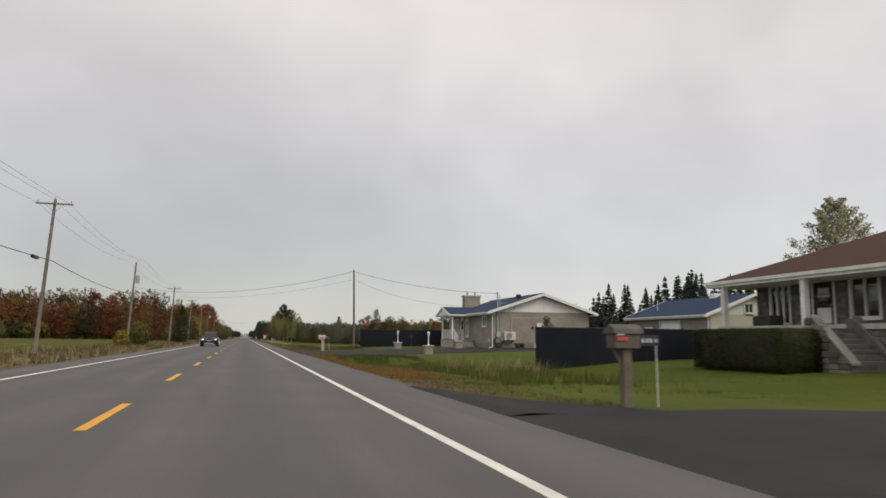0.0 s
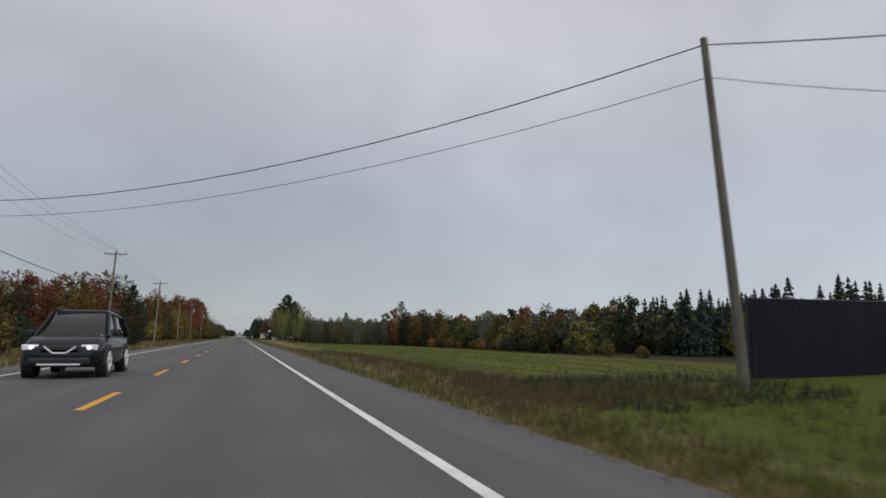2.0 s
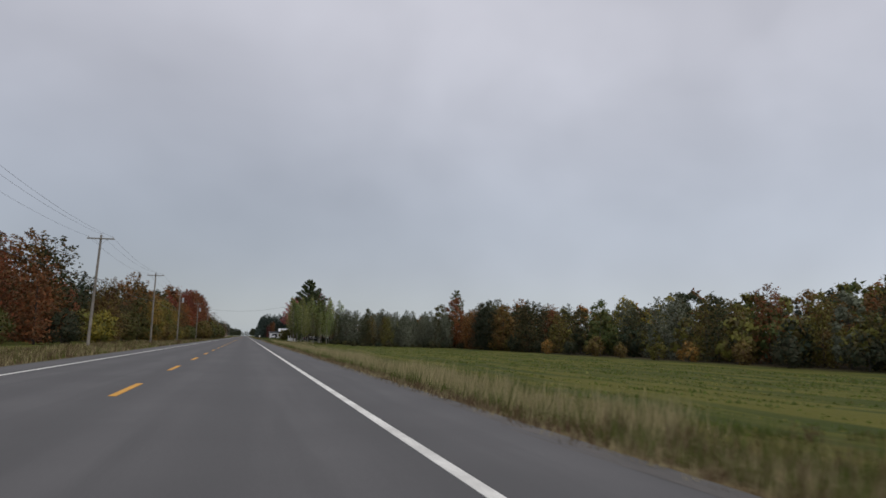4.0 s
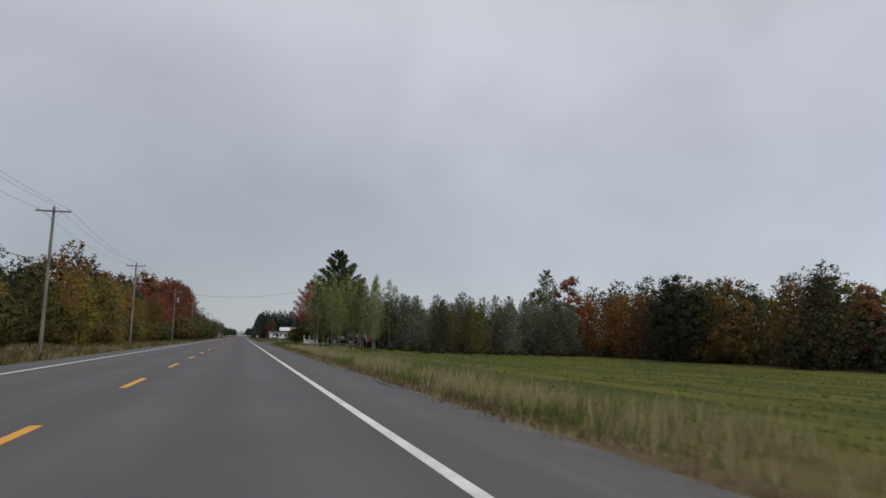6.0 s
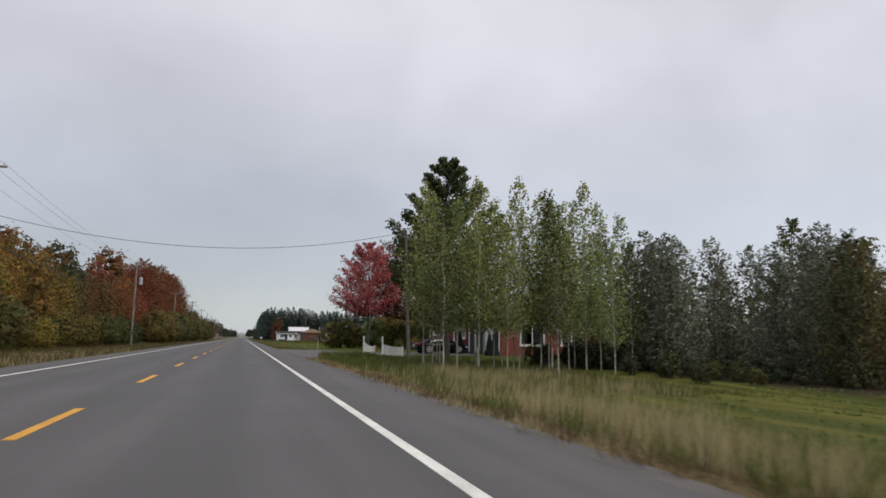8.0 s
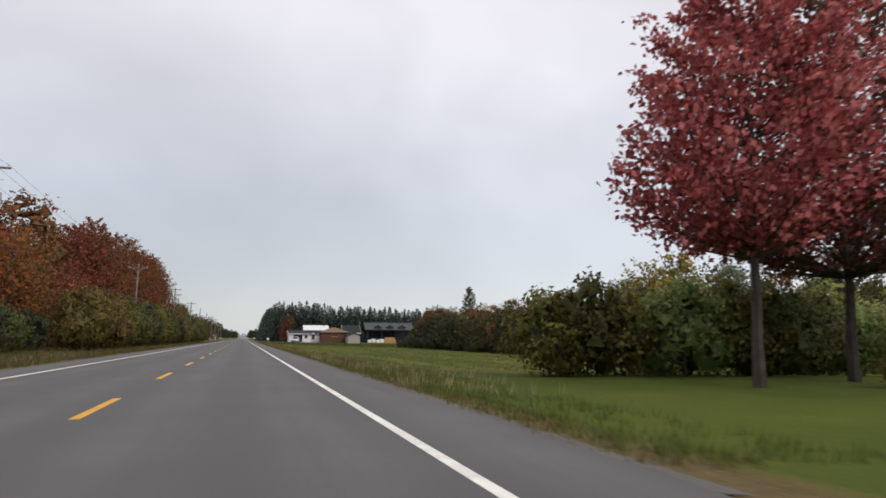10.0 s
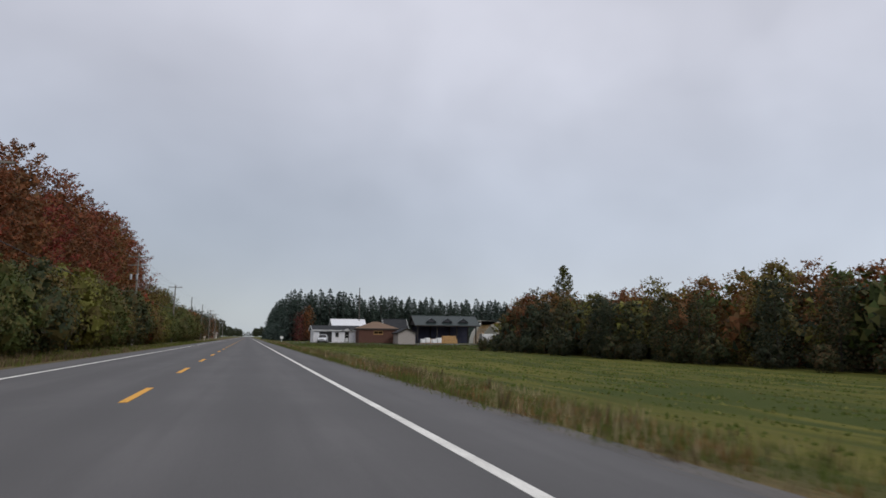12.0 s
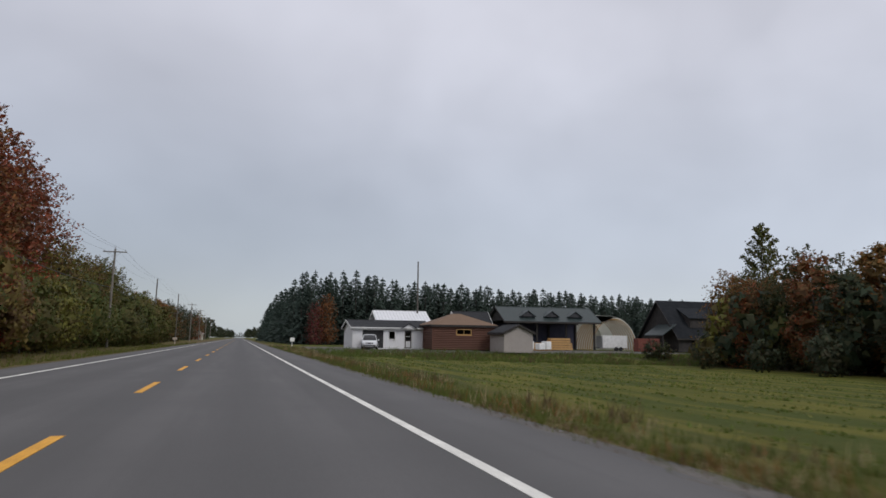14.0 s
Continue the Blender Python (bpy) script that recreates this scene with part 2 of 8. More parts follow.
LEAF = {
    "pine_green": leaves("dark_conifer_needles", (0.056, 0.08, 0.064), 0.3, 0.015),
    "green": leaves("green_leaves", (0.078, 0.093, 0.024), 0.25, 0.03, (0.11, 0.098, 0.03)),
    "dark_green": leaves("dark_green_leaves", (0.0365, 0.0502, 0.0258), 0.25, 0.03, (0.057, 0.057, 0.0258)),
    "canopy": leaves("deep_green_canopy_leaves", (0.062, 0.088, 0.036), 0.3, 0.0, (0.13, 0.13, 0.042), 0.22, 0.4),
    "olive": leaves("olive_leaves", (0.17, 0.143, 0.034), 0.25, 0.03, (0.115, 0.078, 0.028)),
    "flame": leaves("flame_red_maple_leaves", (0.36, 0.062, 0.032), 0.3, 0.008, (0.2, 0.06, 0.03), 0.35),
    "forest": leaves("dull_forest_leaves", (0.05, 0.06, 0.025), 0.3, 0.02, (0.1, 0.074, 0.028), 0.35),
    "bronze": leaves("bronze_turning_leaves", (0.15, 0.092, 0.032), 0.3, 0.02, (0.22, 0.088, 0.028), 0.4),
    "gold": leaves("golden_leaves", (0.31, 0.205, 0.04), 0.25, 0.03, (0.15, 0.125, 0.034)),
    "orange": leaves("orange_leaves", (0.3, 0.112, 0.03), 0.25, 0.015, (0.18, 0.098, 0.032)),
    "rust": leaves("rusty_red_leaves", (0.225, 0.078, 0.033), 0.25, 0.015, (0.14, 0.07, 0.032)),
    "red": leaves("crimson_leaves", (0.28, 0.064, 0.038), 0.25, 0.01, (0.17, 0.066, 0.036)),
    "silver": leaves("silvery_grey_leaves", (0.185, 0.2, 0.14), 0.25, 0.01, (0.1, 0.112, 0.066)),
    "scarlet": leaves("bright_scarlet_maple_leaves", (0.5, 0.165, 0.14), 0.3, 0.008, (0.36, 0.085, 0.075)),
    "wine": leaves("wine_red_leaves", (0.17, 0.05, 0.042), 0.3, 0.01, (0.1, 0.075, 0.035), 0.3),
    "poplar": leaves("yellow_green_poplar_leaves", (0.3, 0.34, 0.115), 0.3, 0.03, (0.18, 0.225, 0.075), 0.45, 0.5),
    "hedge": leaves("clipped_hedge_leaves", (0.05, 0.068, 0.022), 0.35, 0.01),
    "straw": leaves("straw_blades", (0.328, 0.273, 0.148), 0.35, 0.015),
    "blade": leaves("green_blades", (0.094, 0.113, 0.022), 0.35, 0.02),
    # leaf colour lightened to carry the haze over the ash tree
    "pale": leaves("haze_paled_leaves", (0.4, 0.4, 0.27), 0.25, 0.01, (0.27, 0.28, 0.16), 0.4, 0.5),
    "hay": leaves("cut_hay_blades", (0.12, 0.14, 0.03), 0.3, 0.02, (0.2, 0.18, 0.06), 0.3),
    "russet": leaves("russet_dry_growth", (0.21, 0.105, 0.04), 0.35, 0.02),
    "brown": leaves("brown_weeds", (0.115, 0.08, 0.042), 0.35, 0.02),
}


# ---- building blocks ----
def part(name, bm, material, parent, label=""):
    """Links a bmesh as one mesh object under a thing or a part."""
    me = bpy.data.meshes.new(name)
    bm.to_mesh(me)
    bm.free()
    me.materials.append(material)
    ob = new(name, me)
    ob.parent = parent
    if label:
        tagged(ob, label)
    return ob


def shared(name, me, parent, m=None):
    ob = new(name, me)
    ob.parent = parent
    if m is not None:
        ob.matrix_basis = m
    return ob


def thing(name, x, y, z, rz, label, category, group="", kind=""):
    ob = new(name)
    ob.matrix_basis = pose(x, y, z, 0, 0, rz)
    ob.empty_display_size = 0.3
    return tagged(ob, label, category, group, kind)


def box(bm, x0, x1, y0, y1, z0, z1):
    vs = [bm.verts.new((x, y, z)) for x in (x0, x1) for y in (y0, y1) for z in (z0, z1)]
    for f in ((0, 1, 3, 2), (4, 6, 7, 5), (0, 4, 5, 1), (2, 3, 7, 6), (0, 2, 6, 4), (1, 5, 7, 3)):
        bm.faces.new([vs[i] for i in f])
    return vs


def boxes(*dims):
    bm = bmesh.new()
    for d in dims:
        box(bm, *d)
    return bm


def soft_box(x0, x1, y0, y1, z0, z1, r=0.02, seg=2):
    bm = boxes((x0, x1, y0, y1, z0, z1))
    bmesh.ops.bevel(bm, geom=bm.edges[:], offset=r, segments=seg, affect="EDGES", profile=0.5)
    return bm


def tube(bm, p0, p1, r0, r1, n=8, cap=True):
    p0, p1 = Vector(p0), Vector(p1)
    d = (p1 - p0).normalized()
    a = d.orthogonal().normalized()
    b = d.cross(a)
    rings = []
    for p, r in ((p0, r0), (p1, r1)):
        rings.append([bm.verts.new(p + (a * math.cos(2 * math.pi * i / n) + b * math.sin(2 * math.pi * i / n)) * r) for i in range(n)])
    for i in range(n):
        bm.faces.new((rings[0][i], rings[0][(i + 1) % n], rings[1][(i + 1) % n], rings[1][i]))
    if cap:
        bm.faces.new(rings[0][::-1])
        bm.faces.new(rings[1])


def tubes(*rows, n=8):
    bm = bmesh.new()
    for p0, p1, r0, r1 in rows:
        tube(bm, p0, p1, r0, r1, n)
    return bm


def extrude_poly(bm, pts, axis, a0, a1):
    """A prism: the outline pts (two coordinates) drawn along x, y or z from a0 to a1."""
    def at(p, a):
        return {"x": (a, p[0], p[1]), "y": (p[0], a, p[1]), "z": (p[0], p[1], a)}[axis]
    lo, hi = [bm.verts.new(at(p, a0)) for p in pts], [bm.verts.new(at(p, a1)) for p in pts]
    n = len(pts)
    bm.faces.new(lo)
    bm.faces.new(hi[::-1])
    for i in range(n):
        bm.faces.new((lo[i], hi[i], hi[(i + 1) % n], lo[(i + 1) % n]))
    bmesh.ops.recalc_face_normals(bm, faces=bm.faces[:])
    return bm


def wall_sheet(bm, axis, d0, d1, u0, u1, z0, z1, holes=()):
    """A wall of real thickness d0..d1 across `axis`, from u0 to u1, with openings (u0, u1, z0, z1)."""
    us = sorted({u0, u1, *[h[0] for h in holes], *[h[1] for h in holes]})
    zs = sorted({z0, z1, *[h[2] for h in holes], *[h[3] for h in holes]})
    for a, b in zip(us, us[1:]):
        for c, d in zip(zs, zs[1:]):
            mu, mz = (a + b) / 2, (c + d) / 2
            if any(h[0] < mu < h[1] and h[2] < mz < h[3] for h in holes):
                continue
            if axis == "x":
                box(bm, d0, d1, a, b, c, d)
            else:
                box(bm, a, b, d0, d1, c, d)
    bmesh.ops.remove_doubles(bm, verts=bm.verts[:], dist=1e-4)
    return bm


def window(parent, axis, d, u0, u1, z0, z1, side=-1, cols=2, rows=1, frame_w=0.07, curtain=True, name="window", gap=0.16, paint_of=None, words="white window frame"):
    """A window in an opening: frame, panes, sill, and a curtain behind. d: the wall's outer face; side: which way out."""
    def bx(bm, dd0, dd1, a, b, c, e):
        lo, hi = sorted((d + side * dd0, d + side * dd1))
        box(bm, *((lo, hi, a, b, c, e) if axis == "x" else (a, b, lo, hi, c, e)))
    bm = bmesh.new()
    w = frame_w
    for a, b, c, e in ((u0 - w, u0 + 0.03, z0 - w, z1 + w), (u1 - 0.03, u1 + w, z0 - w, z1 + w), (u0, u1, z1 - 0.03, z1 + w), (u0, u1, z0 - w, z0 + 0.03)):
        bx(bm, -0.12, 0.035, a, b, c, e)
    paint_of = paint_of or M_WHITE
    win = part(name, bm, paint_of, parent, words)
    us = [u0 + (u1 - u0) * i / cols for i in range(cols + 1)]
    zs = [z0 + (z1 - z0) * i / rows for i in range(rows + 1)]
    for u in us[1:-1]:
        bm = bmesh.new()
        bx(bm, -0.09, 0.02, u - 0.035, u + 0.035, z0, z1)
        part("mullion", bm, paint_of, win)
    for z in zs[1:-1]:
        bm = bmesh.new()
        bx(bm, -0.085, 0.015, u0, u1, z - 0.025, z + 0.025)
        part("glazing_bar", bm, M_WHITE, win)
    for a, b in zip(us, us[1:]):
        for c, e in zip(zs, zs[1:]):
            bm = bmesh.new()
            bx(bm, -0.06, -0.05, a, b, c, e)
            part("pane", bm, M_GLASS, win, "reflecting glass pane")
    bm = bmesh.new()
    bx(bm, -0.05, 0.08, u0 - w, u1 + w, z0 - w - 0.05, z0 - w + 0.004)
    part("sill", bm, paint_of, win)
    if curtain:
        bm = bmesh.new()
        n = max(6, int((u1 - u0) / 0.09))
        prev = None
        lo_z, hi_z = z0 + 0.02, z1 - 0.01
        for i in range(n + 1):
            u = u0 + (u1 - u0) * i / n
            off = d - side * (0.2 + 0.03 * (i % 2))
            pq = [bm.verts.new((off, u, z) if axis == "x" else (u, off, z)) for z in (lo_z, hi_z)]
            mid = abs((i + 0.5) / n - 0.5)
            if prev and mid > gap:
                bm.faces.new((prev[0], pq[0], pq[1], prev[1]))
            prev = pq
        part("curtain", bm, M_CURTAIN, win, "pale curtain behind the glass")
    return win


def slab(bm, quad, t):
    """A sloped sheet of thickness t hung below the quad."""
    top = [bm.verts.new(p) for p in quad]
    low = [bm.verts.new((p[0], p[1], p[2] - t)) for p in quad]
    bm.faces.new(top)
    bm.faces.new(low[::-1])
    for i in range(4):
        j = (i + 1) % 4
        bm.faces.new((top[i], low[i], low[j], top[j]))
    bmesh.ops.recalc_face_normals(bm, faces=bm.faces[:])
    return bm


def cable(name, p0, p1, sag, parent, r=0.012, n=14):
    p0, p1 = Vector(p0), Vector(p1)
    cu = bpy.data.curves.new(name, "CURVE")
    cu.dimensions, cu.bevel_depth, cu.bevel_resolution = "3D", r, 1
    sp = cu.splines.new("POLY")
    sp.points.add(n)
    for i in range(n + 1):
        k = i / n
        p = p0.lerp(p1, k)
        sp.points[i].co = (p.x, p.y, p.z - sag * 4 * k * (1 - k), 1)
    cu.materials.append(M_WIRE)
    ob = new(name, cu)
    ob.parent = parent
    return ob


# ---- ground ----
GX = (5.4, 8.0, 11.0, 14.0, 18.0, 22.0, 40.0, 75.0)
GY = {-60: (-.05, -.15, -.2, -.2, 0.0, .2, .2, 0.0),
      26: (-.05, -.16, -.22, -.24, .05, .22, .2, 0.0),
      34: (-.05, -.7, -.85, -.4, .05, .2, .1, -.1),
      44: (-.05, -.65, -.7, -.25, .1, .2, .1, -.1),
      50: (-.04, -.07, -.08, -.05, .06, .2, .08, -.2),
      62: (-.04, -.1, -.02, .1, .2, .29, .2, -.4),
      76: (-.05, -.3, -.2, .1, .2, .28, .1, -.8),
      84: (-.06, -.55, -.5, -.5, -.6, -.7, -1.15, -1.3),
      262: (-.06, -.5, -.55, -.6, -.75, -.85, -1.2, -1.3),
      282: (-.06, -.5, -.5, -.5, -.5, -.5, -.8, -1.0),
      292: (-.06, -.4, -.42, -.3, -.3, -.3, -.3, -.8),
      326: (-.05, -.25, -.22, -.2, -.2, -.25, -.5, -.8),
      345: (-.06, -.45, -.5, -.6, -.75, -.85, -1.2, -1.3)}
GY.update({490: GY[345], 505: (-.06, -.25, -.2, -.2, -.2, -.2, -.35, -.6), 4500: (-.06, -.25, -.2, -.2, -.2, -.2, -.3, -.3)})
GKEYS = np.array(sorted(GY))
GTAB = np.array([GY[k] for k in sorted(GY)])
LX = (5.4, 7.0, 8.6, 11.0, 15.0, 30.0, 75.0)
LZ = (-.05, -.2, -.5, -.35, -.2, 0.0, .2)


DRIVES = ((-14, 13, 14), (45.5, 62.5, 14.5), (288, 309.5, 12.5))


def gz(x, y):
    """Height of the ground off the road."""
    if abs(x) < 5.4:
        return -0.06
    if x < 0:
        z = float(np.interp(-x, LX, LZ))
    else:
        cols = [np.interp(y, GKEYS, GTAB[:, k]) for k in range(len(GX))]
        z = float(np.interp(x, GX, cols))
        # entrances are filled level with the road
        for y0, y1, x1 in DRIVES:
            w = min(1.0, max(0.0, (y - y0 + 3) / 3)) * min(1.0, max(0.0, (y1 + 3 - y) / 3)) * min(1.0, max(0.0, (x1 - x) / 3))
            z = max(z, z + w * (-0.075 - 0.012 * (x - 5.4) - z))
    k = min(1.0, (abs(x) - 5.4) / 3)
    return z + k * 0.07 * noise.noise((x * 0.35, y * 0.35, 0.0))


def in_lot(x, y):
    return x > 6 and (y < 77 or 286 < y < 330)


def build_ground():
    xs = [-2600, -1200, -600, -300, -180, -120, -90, -75, -60, -50, -42, -35, -30, -26, -22]
    xs += list(np.arange(-19, -5.3, 0.6)) + [-5.4, -2.7, 0, 2.7, 5.4] + list(np.arange(5.9, 20, 0.6))
    xs += [21, 22.5, 24, 26, 28, 31, 34, 38, 42, 47, 53, 60, 70, 85, 110, 150, 220, 350, 700, 1400, 2600]
    ys = [-400, -200, -100] + list(np.arange(-60, 620, 2.0)) + [640, 680, 740, 820, 950, 1150, 1500, 2000, 2800, 4200]
    verts, dry, tame, litter = [], [], [], []
    for y in ys:
        for x in xs:
            verts.append((x, y, gz(x, y)))
            a = abs(x)
            if x > 0 and not in_lot(x, y):
                d = np.interp(a, (5.4, 6.2, 7.2, 9.5, 12), (1, 1, .75, .5, 0))
                if y > 330:
                    d = np.interp(a, (5.4, 5.9, 6.8, 9.0, 12), (.8, .8, .45, .3, 0))
            elif x > 0:
                d = np.interp(a, (5.4, 6.1, 7.2), (1, .8, 0)) if y < 46 else np.interp(a, (5.4, 5.9, 6.6), (.85, .5, 0))
            else:
                d = np.interp(a, (5.4, 6.5, 10.0, 14, 18), (.75, .85, .85, .6, .1))
            dry.append(float(d))
            tame.append(1.0 if in_lot(x, y) and x < 60 else 0.0)
            w = 0.0
            if 46 < x < 80 and 76 < y < 500 or (x > 22 and 262 < y < 286 and x < 80) or -84 < x < -70 and 90 < y < 600 or (-70 < x < -20 and 238 < y < 900) or (11 < x < 130 and 560 < y < 700):
                w = 1.0
            litter.append(w)
    nx = len(xs)
    faces = [(j * nx + i, j * nx + i + 1, (j + 1) * nx + i + 1, (j + 1) * nx + i) for j in range(len(ys) - 1) for i in range(nx - 1)]
    me = bpy.data.meshes.new("ground")
    me.from_pydata(verts, [], faces)
    for key, vals in (("dry", dry), ("tame", tame), ("litter", litter)):
        me.attributes.new(key, "FLOAT", "POINT").data.foreach_set("value", vals)
    me.polygons.foreach_set("use_smooth", [True] * len(faces))
    m, nt, bsdf = nodes_of("grass_ground", 0.95, 0, 0.15)
    pos = position(nt)

    def attr(key):
        a = nt.nodes.new("ShaderNodeAttribute")
        a.attribute_name = key
        return a.outputs["Fac"]
    mp = nt.nodes.new("ShaderNodeMapping")
    mp.inputs["Scale"].default_value = (1.0, 0.06, 1.0)
    nt.links.new(pos, mp.inputs[0])
    rows = ramp_node(nt, noise_node(nt, mp.outputs[0], 0.8, 3.0), 0.44, 0.57)
    patch = ramp_node(nt, noise_node(nt, pos, 0.16, 5.0, 0.6), 0.35, 0.65)
    tuft = ramp_node(nt, noise_node(nt, pos, 5.0, 4.0, 0.7), 0.3, 0.7)
    field = mix_node(nt, rows, (0.055, 0.08, 0.011), (0.165, 0.158, 0.028))
    field = mix_node(nt, mix_node(nt, 0.5, (0, 0, 0), patch), field, (0.105, 0.11, 0.014))
    lawn = mix_node(nt, patch, (0.07, 0.104, 0.012), (0.112, 0.138, 0.018))
    col = mix_node(nt, attr("tame"), field, lawn)
    dryc = mix_node(nt, tuft, (0.12, 0.086, 0.04), (0.185, 0.138, 0.064))
    dmask = nt.nodes.new("ShaderNodeMath")
    dmask.operation = "MULTIPLY_ADD"
    nt.links.new(tuft, dmask.inputs[0])
    dmask.inputs[1].default_value = 0.5
    sub = nt.nodes.new("ShaderNodeMath")
    sub.operation = "MULTIPLY_ADD"
    nt.links.new(attr("dry"), sub.inputs[0])
    sub.inputs[1].default_value, sub.inputs[2].default_value = 1.3, -0.45
    nt.links.new(sub.outputs[0], dmask.inputs[2])
    cl = nt.nodes.new("ShaderNodeClamp")
    nt.links.new(dmask.outputs[0], cl.inputs[0])
    col = mix_node(nt, cl.outputs[0], col, dryc)
    col = mix_node(nt, attr("litter"), col, (0.05, 0.04, 0.022))
    fine = ramp_node(nt, noise_node(nt, pos, 22.0, 3.0, 0.7), 0.2, 0.8)
    col = mix_node(nt, fine, mix_node(nt, 1.0, col, (0.5, 0.48, 0.44), "MULTIPLY"), mix_node(nt, 1.0, col, (0.88, 0.88, 0.86), "MULTIPLY"))
    nt.links.new(col, bsdf.inputs["Base Color"])
    bump_node(nt, bsdf, tuft, 0.5, 0.08)
    me.materials.append(m)
    return tagged(new("ground", me), "green mown fields, lawns and dry roadside verges", "ground", kind="structure")


ground = build_ground()

# ---- road ----
def asphalt(name, c1, c2, wheel=True, spec=0.35):
    m, nt, bsdf = nodes_of(name, 0.82, 0, spec)
    pos = position(nt)
    patch = ramp_node(nt, noise_node(nt, pos, 0.35, 4.0), 0.35, 0.65)
    col = mix_node(nt, patch, c1, c2)
    if wheel:
        sep = nt.nodes.new("ShaderNodeSeparateXYZ")
        nt.links.new(pos, sep.inputs[0])
        s = nt.nodes.new("ShaderNodeMath")
        s.operation = "MULTIPLY"
        s.inputs[1].default_value = 2 * math.pi / 1.82
        nt.links.new(sep.outputs["X"], s.inputs[0])
        cs = nt.nodes.new("ShaderNodeMath")
        cs.operation = "COSINE"
        nt.links.new(s.outputs[0], cs.inputs[0])
        track = ramp_node(nt, cs.outputs[0], -1.4, 2.6)
        col = mix_node(nt, track, col, tuple(v * 0.72 for v in c1))
        mp = nt.nodes.new("ShaderNodeMapping")
        mp.inputs["Scale"].default_value = (1.0, 0.05, 1.0)
        nt.links.new(pos, mp.inputs[0])
        streak = ramp_node(nt, noise_node(nt, mp.outputs[0], 2.2, 3.0), 0.45, 0.8)
        col = mix_node(nt, streak, col, tuple(v * 0.82 for v in c1))
    grain = noise_node(nt, pos, 60.0, 2.0)
    gm = ramp_node(nt, grain, 0.25, 0.75)
    col = mix_node(nt, gm, mix_node(nt, 1.0, col, (0.78, 0.78, 0.78), "MULTIPLY"), col)
    nt.links.new(col, bsdf.inputs["Base Color"])
    bump_node(nt, bsdf, grain, 0.25, 0.006)
    return m


M_ROAD = asphalt("worn_grey_asphalt", (0.1, 0.097, 0.097), (0.12, 0.116, 0.116))
M_DRIVE = asphalt("dark_driveway_asphalt", (0.022, 0.022, 0.024), (0.032, 0.031, 0.033), wheel=False, spec=0.15)
M_PALEDRIVE = asphalt("weathered_driveway_asphalt", (0.1, 0.098, 0.095), (0.13, 0.126, 0.12), wheel=False)
M_GRAVEL = surface("roadside_gravel", (0.075, 0.07, 0.066), (0.11, 0.1, 0.09), 0.8, 22, 0.95, 0.8, spread=.03)
M_LINE = surface("worn_white_line_paint", (0.72, 0.71, 0.66), (0.55, 0.54, 0.5), 1.5, 30, 0.7, 0.05, spread=0.02)
M_YELLOW = surface("yellow_line_paint", (0.66, 0.33, 0.035), (0.55, 0.27, 0.03), 1.5, 30, 0.7, 0.05, spread=0.05)


def strip(name, profile, y0, y1, step, mat, label, kind="structure", parent=None, wob=0.0):
    """A long strip: profile is a row of (x, z), drawn along the road."""
    ys = np.arange(y0, y1 + step / 2, step)
    verts = []
    for y in ys:
        for i, (x, z) in enumerate(profile):
            o = wob * noise.noise((i * 3.1, y * 0.33, 1.7)) if i in (0, len(profile) - 1) else 0
            verts.append((x + o, y, z))
    n = len(profile)
    faces = [(j * n + i, j * n + i + 1, (j + 1) * n + i + 1, (j + 1) * n + i) for j in range(len(ys) - 1) for i in range(n - 1)]
    me = bpy.data.meshes.new(name)
    me.from_pydata(verts, [], faces)
    me.materials.append(mat)
    ob = new(name, me)
    ob.parent = parent
    if kind:
        tagged(ob, label, "road", kind=kind)
    return ob


road = strip("road", [(-5.2, -.3), (-5.15, -.034), (-3.65, -.012), (0, 0.0), (3.65, -.012), (5.15, -.034), (5.2, -.3)], -80, 2200, 20, M_ROAD,
             "straight two-lane road of worn grey asphalt")
for sx, y0, y1 in ((1, 10, 46), (1, 62, 293), (1, 309, 1200), (-1, -80, 1200)):
    prof = [(5.04, -.032), (5.2, -.036), (5.52, -.066), (5.85, -.3)]
    prof = prof if sx > 0 else [(-x, z) for x, z in prof][::-1]
    strip("gravel_shoulder", prof, y0, y1, 1.0, M_GRAVEL, "narrow gravel shoulder beside the road", wob=0.25)
for x in (3.65, -3.65):
    strip("edge_line", [(x - .065, -.03), (x - .06, -.007), (x + .06, -.007), (x + .065, -.03)], -80, 2200, 40, M_LINE, "solid white edge line", kind="", parent=road)
dash_me = bpy.data.meshes.new("centre_dash")
bm = boxes((-.065, .065, 0, 3.15, -.004, .006))
bm.to_mesh(dash_me)
bm.free()
dash_me.materials.append(M_YELLOW)
for k in range(-3, 90):
    shared("centre_dash", dash_me, road, pose(0, 9.0 * k - 0.55, 0))


def pad(name, corners, mat, label, nx=10, ny=10, lift=0.05, rim=0.1):
    """A paved patch that follows the ground between four corners, with a lowered rim."""
    a, b, c, d = [Vector(p).to_3d() for p in corners]
    verts, faces = [], []
    for j in range(ny + 1):
        for i in range(nx + 1):
            u, v = i / nx, j / ny
            p = a.lerp(b, u).lerp(d.lerp(c, u), v)
            z = gz(p.x, p.y) + lift
            if i == 0 and p.x < 5.13:
                z = -0.045
            verts.append((p.x, p.y, z - (rim if (i == nx and p.x > 20) or j in (0, ny) else 0)))
    for j in range(ny):
        for i in range(nx):
            k = j * (nx + 1) + i
            faces.append((k, k + 1, k + nx + 2, k + nx + 1))
    me = bpy.data.meshes.new(name)
    me.from_pydata(verts, [], faces)
    me.materials.append(mat)
    return tagged(new(name, me), label, "driveway", kind="structure")


